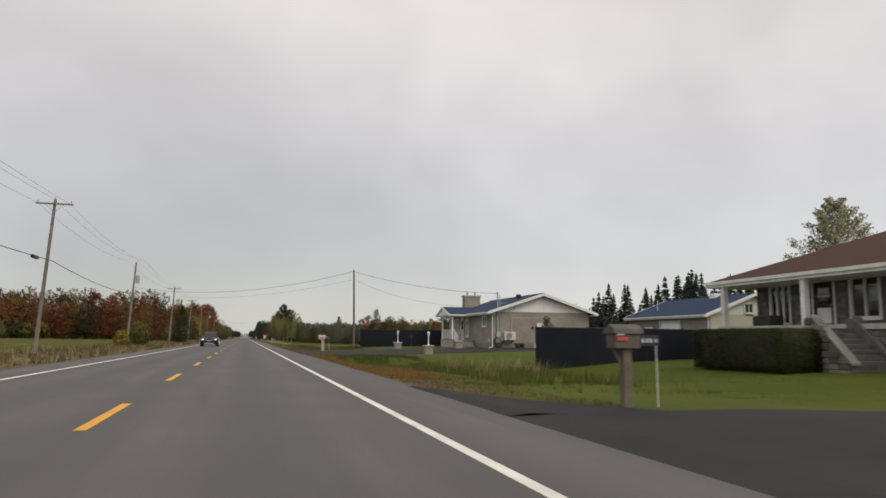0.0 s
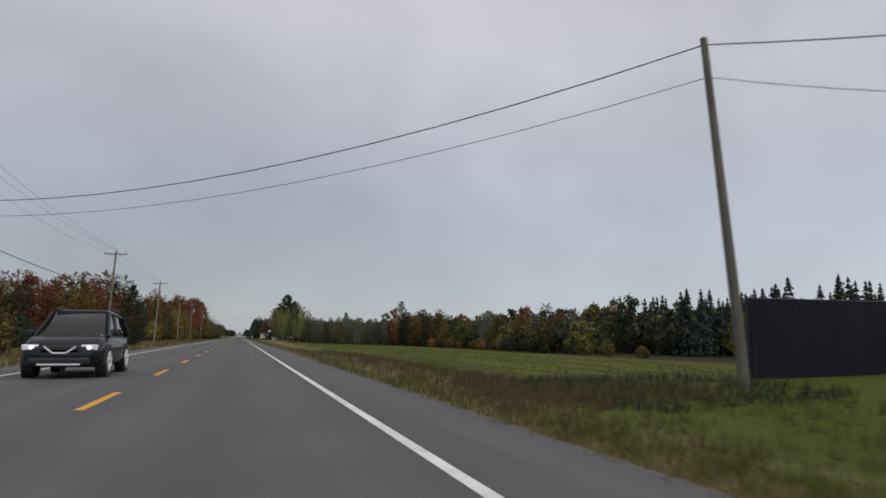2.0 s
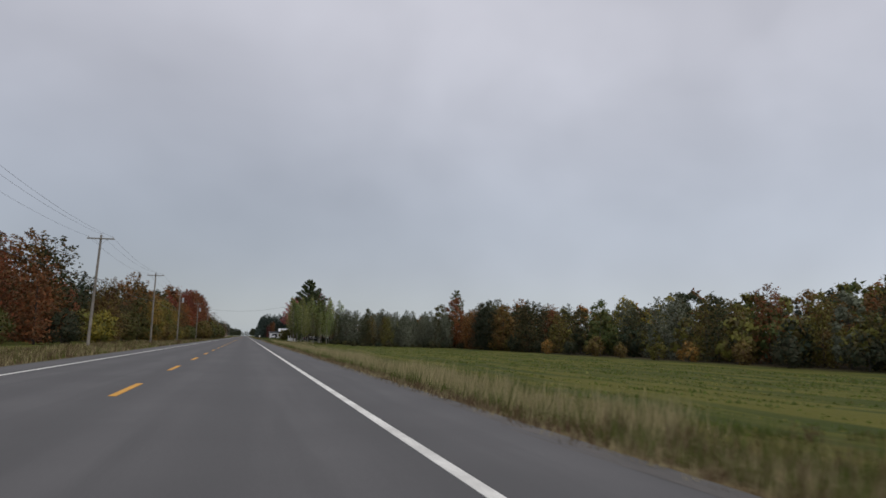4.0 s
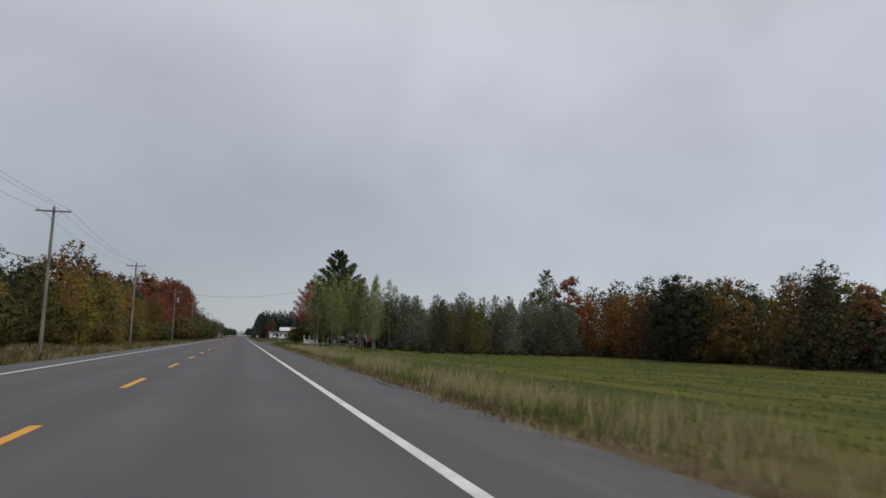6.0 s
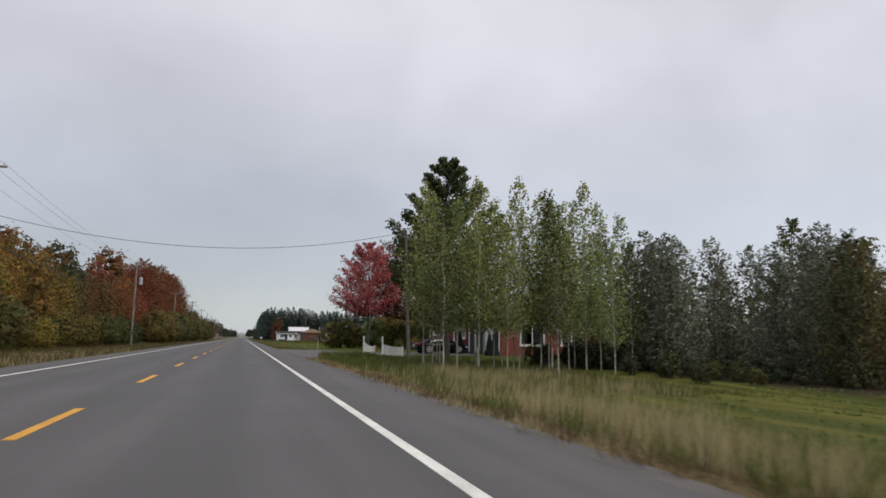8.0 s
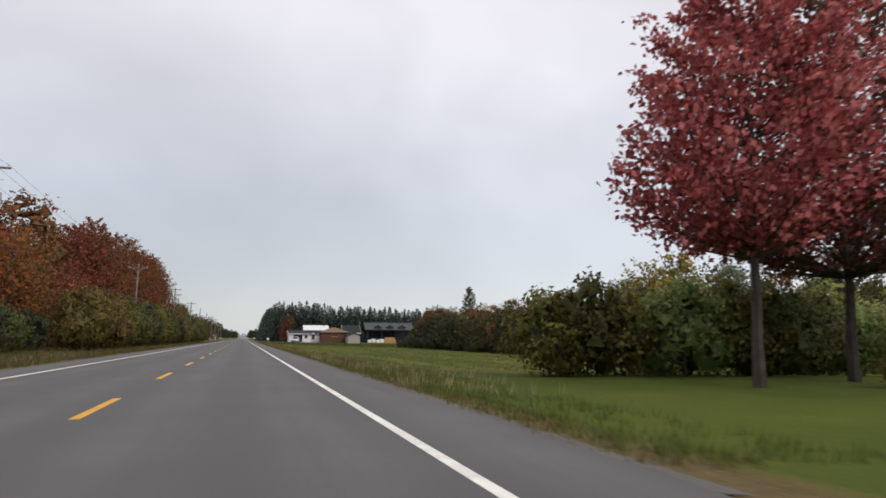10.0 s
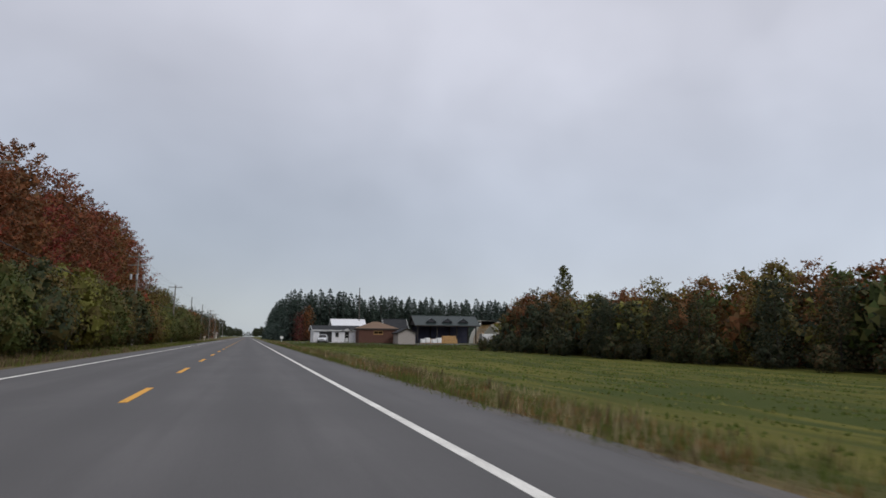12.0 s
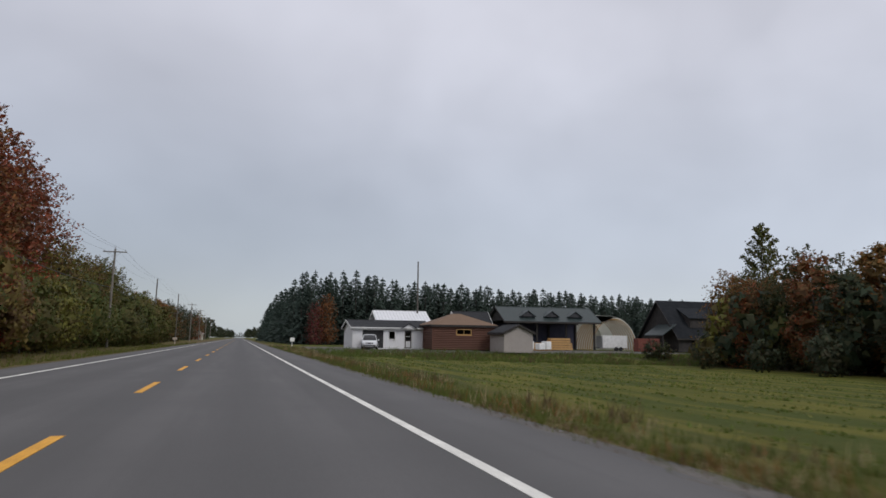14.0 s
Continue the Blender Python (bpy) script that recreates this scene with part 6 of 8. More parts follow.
part("corner_board", boxes((-.05, -.022, 7.5, 7.8, .1, 3.7)), M_WHITE, rh)
gable_tri(rh, "y", RL - .2, RL, .02, 8.18, 3.75, 4.56, M_SIDING_RED)
gable_tri(rh, "y", -.04, .2, .02, 8.18, 3.75, 4.56, M_REDBRICK)
gable_roof(rh, 0, 8.2, 0, RL, 3.75, 4.6, .55, .4, M_GREYROOF)
downspout(rh, -.1, -.09, .1, 3.6)
downspout(rh, -.1, RL - .1, .1, 3.3, (-.3, 0))
# little gabled canopy over the front door
cano = part("door_canopy", extrude_poly(bmesh.new(), [(10.55, 2.75), (13.45, 2.75), (12.0, 3.3)], "x", -1.05, -.95), M_WHITE, rh, "white gabled door canopy")
for sgn in (-1, 1):
    part("canopy_roof", slab(bmesh.new(), [(-1.15, 12.0, 3.42), (-1.15, 12.0 + sgn * 1.65, 2.78), (-.004, 12.0 + sgn * 1.65, 2.78), (-.004, 12.0, 3.42)], .08), M_GREYROOF, cano)
    part("bracket", tubes(((-.02, 12.0 + sgn * 1.25, 2.1), (-.95, 12.0 + sgn * 1.25, 2.72), .05, .05), n=4), M_WHITE, cano)
part("front_step", boxes((-1.4, -.004, 11.0, 12.9, -.2, .5)), M_CONCRETE, rh, "concrete front step")
part("antenna", tubes(((4.2, 20.4, 4.5), (4.2, 20.4, 7.3), .03, .025), ((4.2, 20.1, 7.25), (4.2, 20.6, 7.3), .1, .03), n=6), M_STEEL, rh, "thin roof antenna")
# two white windows with a transom in the brick end wall
for ua, ub in ((1.75, 3.7), (5.25, 7.0)):
    win = window(rh, "y", -.04, ua, ub, .85, 3.1, cols=2, frame_w=.1, gap=.12)
    part("transom_bar", boxes((ua, ub, -.06, .05, 2.48, 2.58)), M_WHITE, win)

# ---- buildings of the shed dealer at the end ----
ws = thing("white_workshop", 14.4, 509.7, -.15, 0, "white sided workshop with low charcoal roof", "workshop")
foundation(ws, 9.4, 7.0, -.5, 0)
shell(ws, 9.4, 7.0, 2.5, M_SIDING_WHITE, holes_s=[(1.2, 3.7, .1, 2.2), (4.35, 5.1, 1.15, 2.1), (6.3, 7.1, .1, 2.2)])
# no door: a near-black sheet paints the shade inside the open bay
part("bay_door", boxes((1.2, 3.7, .12, .16, .1, 2.2)), M_DARK, ws, "dark sheet standing in for the shade of an open bay")
window(ws, "y", 0, 4.35, 5.1, 1.15, 2.1, cols=1, curtain=False)
plain_door(ws, "y", 0, 6.3, 7.1, .1, 2.2, mat=M_DARKWOOD)
gable_roof(ws, 0, 9.4, 0, 7.0, 2.5, 3.3, .35, .3, M_GREYROOF, axis="x")
gable_tri(ws, "x", 0, .2, .02, 6.98, 2.5, 3.3, M_SIDING_WHITE)
for sgn in (-1, 1):
    part("door_gable", slab(bmesh.new(), [(6.7, -.6, 3.05), (6.7 + sgn * 1.0, -.6, 2.45), (6.7 + sgn * 1.0, 1.5, 2.45), (6.7, 1.5, 3.05)], .1), M_GREYROOF, ws)
part("door_gable_face", extrude_poly(bmesh.new(), [(5.8, 2.45), (7.6, 2.45), (6.7, 2.98)], "y", -.45, -.35), M_SIDING_WHITE, ws)
wr = thing("white_roofed_barn", 19.6, 520.5, -.2, 0, "low barn with a white ribbed metal roof", "barn")
shell(wr, 7.0, 7.0, 3.3, M_SIDING_WHITE, floor=False)
gable_roof(wr, 0, 7.0, 0, 7.0, 3.3, 5.0, .3, .3, M_WHITEMETAL, axis="x", gutters=False)
ls = thing("log_shed", 23.0, 505.5, -.15, 0, "brown log-sided shed with tan hip roof", "shed")
shell(ls, 7.6, 6.5, 2.75, M_LOG, holes_s=[(2.9, 4.65, 1.8, 2.35)])
window(ls, "y", 0, 2.9, 4.65, 1.8, 2.35, cols=2, curtain=False, paint_of=M_LUMBER, words="tan wooden window frame")
for k in range(13):
    z = .12 + k * .205
    for a, b in (((0, 2.75), (4.8, 7.6)) if 1.6 < z < 2.45 else ((0, 7.6),)):
        part("log", tubes(((a, -.02, z), (b, -.02, z), .1, .1), n=8), M_LOG, ls)
    part("log", tubes(((-.02, -.15, z + .1), (-.02, 6.5, z + .1), .1, .1), n=8), M_LOG, ls)
hip_roof(ls, 0, 7.6, 0, 6.5, 2.9, 4.3, .3, M_TANROOF, M_DARKWOOD)
gs = thing("grey_shed", 29.6, 499.8, -.3, 0, "small pale grey shed with dark gable roof", "shed")
shell(gs, 3.4, 4.6, 2.15, M_GREYBOARD, floor=False)
gable_tri(gs, "y", 0, .2, .02, 3.38, 2.15, 2.95, M_GREYBOARD)
gable_roof(gs, 0, 3.4, 0, 4.6, 2.15, 2.95, .25, .2, M_GREYROOF, M_DARKWOOD, gutters=False)
pv = thing("timber_pavilion", 38.5, 522.5, -.3, 0, "dark timber pavilion with three small dormers", "pavilion")
for px in (.4, 5.0, 9.7, 14.3):
    for py in (.4, 6.6):
        part("post", soft_box(px - .13, px + .13, py - .13, py + .13, 0, 3.9, .02), M_DARKWOOD, pv)
part("beam", boxes((0, 14.7, .28, .52, 3.9, 4.2)), M_DARKWOOD, pv)
part("beam", boxes((0, 14.7, 6.48, 6.72, 3.9, 4.2)), M_DARKWOOD, pv)
part("back_wall", boxes((.5, 14.2, 6.75, 6.85, 0, 3.9)), surface("dark_blue_tarpaulin", (0.03, 0.032, 0.06), (0.045, 0.045, 0.07), 1, 20, .7, .1), pv)
gable_roof(pv, 0, 14.7, 0, 7.0, 4.25, 6.2, .5, .4, M_GREENMETAL, M_DARKWOOD, axis="x", gutters=False)
gable_tri(pv, "x", 0, .12, .05, 6.95, 4.25, 6.15, M_DARKWOOD)
for dx in (3.6, 7.4, 11.2):
    for sgn in (-1, 1):
        part("dormer_roof", slab(bmesh.new(), [(dx, .2, 5.75), (dx + sgn * 1.2, .2, 4.9), (dx + sgn * 1.2, 1.6, 4.9), (dx, 2.9, 5.75)], .1), M_GREENMETAL, pv)
    part("dormer_face", extrude_poly(bmesh.new(), [(dx - 1.0, 4.85), (dx + 1.0, 4.85), (dx, 5.6)], "y", .35, .42), M_SIDING_DARK, pv)
M_FABRIC = leaves("white_tarpaulin_fabric", (0.75, 0.74, 0.7), 0.03, 0.0, through_light=0.5)
hg = thing("hoop_shed", 57.5, 532.5, -.4, 0, "white hoop shed with open wooden ribs", "shed")
arc = [(4 - 4.3 * math.cos(math.pi * k / 14), 5.47 * math.sin(math.pi * k / 14)) for k in range(5, 15)]
arc += [(4 + 4.2 * math.cos(math.pi * k / 14), 5.36 * math.sin(math.pi * k / 14)) for k in range(10)]
part("cover", extrude_poly(bmesh.new(), arc, "y", -.1, 11), M_FABRIC, hg, "white fabric cover over the back and one side")
part("top_sheet", slab(bmesh.new(), [(-.3, -.2, 5.75), (4.1, -.2, 5.62), (4.1, 6.0, 5.62), (-.3, 6.0, 5.75)], .06), M_FABRIC, hg, "white sheet laid over the ribs")
part("sheet_front", slab(bmesh.new(), [(-.3, -.25, 4.7), (2.3, -.25, 4.75), (4.1, -.25, 5.6), (-.3, -.25, 5.7)], .05), M_FABRIC, hg, "hanging white sheet end")
for k in range(9):
    bm = bmesh.new()
    for j in range(12):
        a0, a1 = math.pi * j / 12, math.pi * (j + 1) / 12
        tube(bm, (4 - 4.1 * math.cos(a0), k * .8, 5.2 * math.sin(a0)), (4 - 4.1 * math.cos(a1), k * .8, 5.2 * math.sin(a1)), .07, .07, 4, False)
    part("rib", bm, M_LUMBER, hg, "curved wooden rib")
part("back_wall", extrude_poly(bmesh.new(), [(4 - 4.0 * math.cos(math.pi * k / 10), 5.0 * math.sin(math.pi * k / 10)) for k in range(11)], "y", 10.6, 10.7), M_FABRIC, hg)
dh = thing("dark_barn", 63.5, 517.3, -.4, 0, "dark brown barn with a steep gable and dormer", "barn")
shell(dh, 12.0, 10.0, 2.4, M_DARKWOOD, holes_s=[(2.2, 3.0, .8, 2.0)], floor=False)
gable_tri(dh, "x", 0, .2, .02, 9.98, 2.4, 7.6, M_DARKWOOD)
gable_tri(dh, "x", 11.8, 12, .02, 9.98, 2.4, 7.6, M_DARKWOOD)
gable_roof(dh, 0, 12.0, 0, 10.0, 2.4, 7.6, .5, .5, M_BARNROOF, M_DARKWOOD, axis="x", gutters=False)
part("dormer", extrude_poly(bmesh.new(), [(.9, 3.6), (.9, 5.0), (4.0, 6.5), (4.0, 3.6)], "x", 2.6, 6.4), M_DARKWOOD, dh)
part("dormer_roof", slab(bmesh.new(), [(2.3, .6, 5.05), (6.7, .6, 5.05), (6.7, 4.1, 6.75), (2.3, 4.1, 6.75)], .12), M_BARNROOF, dh)
part("porch_roof", slab(bmesh.new(), [(-2.4, .4, 2.5), (-2.4, 5.4, 2.5), (-.004, 5.4, 4.1), (-.004, .4, 4.1)], .12), M_GREENMETAL, dh, "ribbed metal porch roof")
for py in (.7, 5.1):
    part("porch_post", soft_box(-2.3, -2.12, py - .09, py + .09, -.2, 2.4, .01), M_DARKWOOD, dh)
# window is a panel on the wall, its unlit room put into the colour
part("barn_window", boxes((-.03, -.004, 3.0, 4.2, .9, 2.0)), M_DARK, dh)
gy = thing("dark_shed", 31.5, 523.0, -.3, 0, "dark grey roofed shed behind the others", "shed")
shell(gy, 5.0, 5.0, 3.2, M_SIDING_DARK, floor=False)
gable_roof(gy, 0, 5.0, 0, 5.0, 3.2, 5.3, .3, .3, M_GREYROOF, axis="x", gutters=False)
gable_tri(gy, "x", 0, .2, .02, 4.98, 3.2, 5.3, M_SIDING_DARK)
fh = thing("far_house", -22.0, 752.0, -.2, 0, "distant pale house with brown roof beside the road", "house")
shell(fh, 8.0, 9.0, 3.0, M_SIDING_CREAM, floor=False)
gable_tri(fh, "y", 0, .2, .02, 7.98, 3.0, 5.2, M_SIDING_CREAM)
gable_roof(fh, 0, 8.0, 0, 9.0, 3.0, 5.2, .4, .4, M_BROWNROOF, gutters=False)
# house half seen through the thicket
hh = thing("hidden_house", 44.0, 283.0, -.9, 0, "low dark house half hidden by the thicket", "house")
shell(hh, 8.0, 12.0, 3.0, M_SIDING_DARK, holes_w=[(2, 4, 1.4, 2.6)], holes_s=[(2.0, 4.0, 1.3, 2.5)])
window(hh, "x", 0, 2, 4, 1.4, 2.6, cols=2)
window(hh, "y", 0, 2, 4, 1.3, 2.5, cols=2)
gable_tri(hh, "y", 0, .2, .02, 7.98, 3.0, 4.6, M_SIDING_WHITE)
gable_roof(hh, 0, 8.0, 0, 12.0, 3.0, 4.6, .4, .4, M_GREYROOF)


# ---- power line ----
LINE_Y = [-5, 57, 98, 150, 198, 243, 288, 349, 409, 464, 513, 556, 600, 648, 696, 745, 795]
XP = -12.3


def utility_pole(x, y, top, arm=True, transformer=False, lean=0.0, leany=0.0, label="weathered wooden utility pole with a crossarm", group="roadside power line", r=0.15):
    z = gz(x, y)
    ob = thing("utility_pole", x, y, z, 0, label, "utility pole", group)
    h = top - z
    bm = bmesh.new()
    steps = 5
    for k in range(steps):
        a, b = k / steps, (k + 1) / steps
        tube(bm, (lean * h * a, leany * h * a, h * a - (.5 if k == 0 else 0)), (lean * h * b, leany * h * b, h * b), r * (1 - .35 * a), r * (1 - .35 * b), 10, k in (0, steps - 1))
    part("shaft", bm, M_WOODPOLE if arm or transformer else M_POSTWOOD, ob)
    if arm:
        tx = lean * h
        part("crossarm", soft_box(tx - 1.25, tx + 1.25, -.22, -.1, h - .42, h - .3, .01), M_WOODPOLE, ob)
        for dx in (-1.1, .0, 1.1):
            zz = h - .3 if dx else h
            part("insulator", tubes(((tx + dx, -.16 if dx else 0, zz), (tx + dx, -.16 if dx else 0, zz + .1), .025, .025), ((tx + dx, -.16 if dx else 0, zz + .1), (tx + dx, -.16 if dx else 0, zz + .2), .06, .04), n=8), M_STEEL, ob)
        part("brace", tubes(((tx - .6, -.16, h - .42), (tx, -.16, h - 1.0), .02, .02), ((tx + .6, -.16, h - .42), (tx, -.16, h - 1.0), .02, .02), n=4), M_STEEL, ob)
    if transformer:
        part("transformer", tubes(((.82, 0, h - 2.7), (.82, 0, h - 1.75), .24, .24), ((.82, 0, h - 1.75), (.82, 0, h - 1.68), .24, .12), n=12), M_STEEL, ob, "grey drum transformer")
        part("bushing", tubes(((.78, .08, h - 1.68), (.78, .08, h - 1.45), .04, .03), n=6), M_CONCRETE, ob)
        part("fuse_arm", tubes(((.4, 0, h - 1.2), (1.1, 0, h - 1.0), .02, .02), n=4), M_STEEL, ob)
    return ob


for i, y in enumerate(LINE_Y):
    arm = y not in (98, 556, 600)
    utility_pole(XP - (.5 if y < 200 else .2), y, 10.95 if y == 57 else 11.45 if y == 464 else 10.45 if y == 98 else 10.8 if y < 700 else 9.5, arm, y in (98, 288, 349), .05 if y < 200 else .02, .0,
                 label="weathered wooden utility pole with crossarm" + (" and grey transformer" if y in (98, 288, 349, 464) else ""))
# the pole with two arms and a bank of three pale transformers
bank = bpy.data.objects["utility_pole." + str(LINE_Y.index(464)).zfill(3)]
bh = 11.45 - bank.location.z
bt = .02 * bh
part("crossarm", soft_box(bt - 1.25, bt + 1.25, -.22, -.1, bh - 1.5, bh - 1.38, .01), M_WOODPOLE, bank)
for dx in (-.75, -.05, .8):
    part("transformer", tubes(((bt + dx, -.34, bh - 3.3), (bt + dx, -.34, bh - 2.7), .15, .15), ((bt + dx, -.34, bh - 2.7), (bt + dx, -.34, bh - 2.6), .15, .06), n=12), M_STEEL, bank, "pale drum transformer")
line = thing("power_lines", XP, 0, 0, 0, "thin black overhead power and telephone lines", "power line")
for y0, y1 in zip(LINE_Y, LINE_Y[1:]):
    for dx, z in ((-1.1, 10.65), (0, 10.95), (1.1, 10.65)):
        cable("wire", (dx, y0, z), (dx, y1, z), .7, line, .008)
    cable("telephone_cable", (.16, y0, 6.4), (.16, y1, 6.4), .5, line, .025)
part("splice_box", soft_box(.05, .27, 52.0, 53.2, 6.1, 6.32, .03), M_BLACK, line, "black cable splice box")

utility_pole(12.62, 73.9, 8.22, False, False, -.01, .1, "plain grey wooden service pole beside the lawn", "service poles", .13)
utility_pole(12.78, 289.7, 8.35, False, False, -.02, .07, "leaning grey wooden service pole before the red house", "service poles", .13)
svc = thing("service_lines", 0, 0, 0, 0, "thin black service wires crossing the road to the houses", "power line")
cable("wire", (XP, 98, 7.2), (12.54, 74.7, 8.05), 1.3, svc, .016)
cable("wire", (XP, 98, 6.5), (12.54, 74.6, 7.2), 1.2, svc, .009)
cable("wire", (12.54, 74.7, 8.05), (22.75, 58.15, 5.0), .45, svc, .016)
cable("wire", (12.54, 74.6, 7.2), (22.9, 58.15, 4.0), 1.0, svc, .009)
cable("wire", (XP, 288, 7.9), (12.6, 290.2, 8.2), 1.58, svc, .016)
cable("wire", (12.6, 289.9, 8.2), (21.3, 296, 3.5), .3, svc, .014)

# ---- kerbside things ----
M_PLASTIC = surface("beige_plastic", (0.4, 0.33, 0.26), (0.34, 0.28, 0.22), 3, 30, .55, .03)
M_REDMARK = surface("faded_red_paint", (0.5, 0.07, 0.05), (0.42, 0.06, 0.045), 5, 30, .6, .02)
M_SIGNBLUE = surface("dark_blue_sign", (0.012, 0.018, 0.035), (0.016, 0.02, 0.04), 5, 30, .5, .02)


def mailbox(x, y, mat, wood=False, label=""):
    ob = thing("mailbox", x, y, gz(x, y), 0, label, "mailbox")
    part("post", soft_box(-.085 if wood else -.12, .085 if wood else .12, -.08, .08, -.2, 1.05, .03), mat, ob)
    if wood:
        bx = part("box", soft_box(-.27, .2, -.16, .16, .97, 1.22, .01), mat, ob)
        part("roof", extrude_poly(bmesh.new(), [(-.2, 1.22), (.2, 1.22), (.17, 1.3), (0, 1.38), (-.17, 1.3)], "x", -.31, .24), surface("grey_weathered_boards", (0.1, 0.088, 0.08), (0.065, 0.058, 0.054), 3, 30, .9, .2), ob)
        part("brace", tubes(((-.24, 0, .97), (-.05, 0, .65), .03, .03), n=4), mat, ob)
    else:
        prof = [(-.16, 1.0), (-.16, 1.22), (-.12, 1.3), (-.05, 1.34), (.05, 1.34), (.12, 1.3), (.16, 1.22), (.16, 1.0)]
        bx = part("box", extrude_poly(bmesh.new(), prof, "x", -.38, .2), mat, ob)
        part("gusset", extrude_poly(bmesh.new(), [(-.3, 1.0), (-.1, 1.0), (-.1, .7), (-.16, .9)], "y", -.07, .07), mat, ob)
        part("lid", boxes((-.4, -.382, -.14, .14, 1.02, 1.27)), mat, bx)
    part("flag", boxes((-.25, -.05, -.18, -.163, 1.1, 1.16)), M_REDMARK, bx, "red marking")
    part("name_bar", boxes((-.25, -.12, -.178, -.162, 1.19, 1.22)), M_WHITE, bx)
    return ob


mailbox(7.95, 10.95, surface("brown_grey_wood", (0.125, 0.1, 0.08), (0.09, 0.072, 0.06), 3, 30, .85, .15), True, "weathered wooden mailbox with gabled lid on a post")
mailbox(7.92, 59.75, M_PLASTIC, False, "beige plastic mailbox moulded onto its post")


def number_sign(x, y, label):
    ob = thing("number_sign", x, y, gz(x, y), 0, label, "number sign", "roadside number signs")
    part("stake", tubes(((0, 0, -.2), (-.02, 0, 1.18), .009, .009), n=6), M_WHITE, ob)
    pl = part("plate", soft_box(-.34, .04, -.012, .012, 1.02, 1.2, .004), M_SIGNBLUE, ob, "dark blue plate")
    for k in range(3):
        part("bar", boxes((-.29 + k * .075, -.262 + k * .075, -.02, -.013, 1.075, 1.145)), M_WHITE, pl)
    part("reflector", boxes((-.05, .0, -.02, -.013, 1.08, 1.14)), M_STEEL, pl)


number_sign(8.5, 10.85, "dark blue plate with white bars on a thin stake")
number_sign(8.42, 59.55, "dark blue plate with white bars on a thin stake")
number_sign(8.4, 305.2, "dark blue plate with white bars on a thin stake")


def privacy_fence(x0, y0, x1, y1, h, n, label, zoff=0.0):
    ob = thing("privacy_fence", x0, y0, gz(x0, y0) + zoff, math.degrees(math.atan2(y1 - y0, x1 - x0)), label, "fence")
    L = math.hypot(x1 - x0, y1 - y0)
    for k in range(n + 1):
        part("post", tubes(((L * k / n, 0, -.4), (L * k / n, 0, h + .05), .04, .04), n=8), M_BLACK, ob)
    part("top_rail", tubes(((0, 0, h), (L, 0, h), .025, .025), n=6), M_BLACK, ob)
    for k in range(n):
        a, b = L * k / n + .002, L * (k + 1) / n - .002
        bm = bmesh.new()
        m = 12
        prev = None
        for i in range(m + 1):
            u = a + (b - a) * i / m
            w = .012 * math.sin(i * 1.9 + k) * (1 if 0 < i < m else 0)
            cur = [bm.verts.new((u, w - .06, zz)) for zz in (.02, h * .5, h - .02)] + [bm.verts.new((u, w - .075, zz)) for zz in (.02, h * .5, h - .02)]
            if prev:
                for c in ((0, 1), (1, 2)):
                    bm.faces.new((prev[c[0]], cur[c[0]], cur[c[1]], prev[c[1]]))
                    bm.faces.new((prev[c[0] + 3], prev[c[1] + 3], cur[c[1] + 3], cur[c[0] + 3]))
            prev = cur
        part("screen_panel", bm, M_SCREEN, ob)
    return ob


privacy_fence(13.8, 28.6, 36.0, 29.2, 1.87, 9, "tall chain-link fence with near-black privacy screen", -.02)
privacy_fence(13.4, 74.7, 44.0, 75.0, 1.87, 12, "tall fence with near-black privacy screen behind the lawn", .05)


def brick_pier(x, y, lamp, label):
    ob = thing("brick_pier", x, y, gz(x, y), 0, label, "lamp pier" if lamp else "planter", "brick piers")
    m_pier = M_GREYBRICK
    part("pier", boxes((-.27, .27, -.27, .27, -.3, .55)), m_pier, ob)
    cap = part("cap", soft_box(-.34, .34, -.34, .34, .552, .64, .015), M_CONCRETE, ob)
    if lamp:
        part("lamp_post", tubes(((0, 0, .64), (0, 0, .74), .08, .06), ((0, 0, .74), (0, 0, 1.28), .04, .035), n=10), M_WHITE, ob, "white lamp post")
        part("lantern", tubes(((0, 0, 1.28), (0, 0, 1.34), .05, .09), ((0, 0, 1.34), (0, 0, 1.52), .07, .09), ((0, 0, 1.52), (0, 0, 1.62), .12, .02), n=8), M_WHITE, ob, "white lantern")
    return ob


brick_pier(14.25, 49.1, True, "grey brick pier with white lantern post by the driveway")
brick_pier(14.35, 60.1, True, "grey brick pier with white lantern post on the lawn")
brick_pier(19.8, 60.2, False, "low grey brick planter beside the grey house")


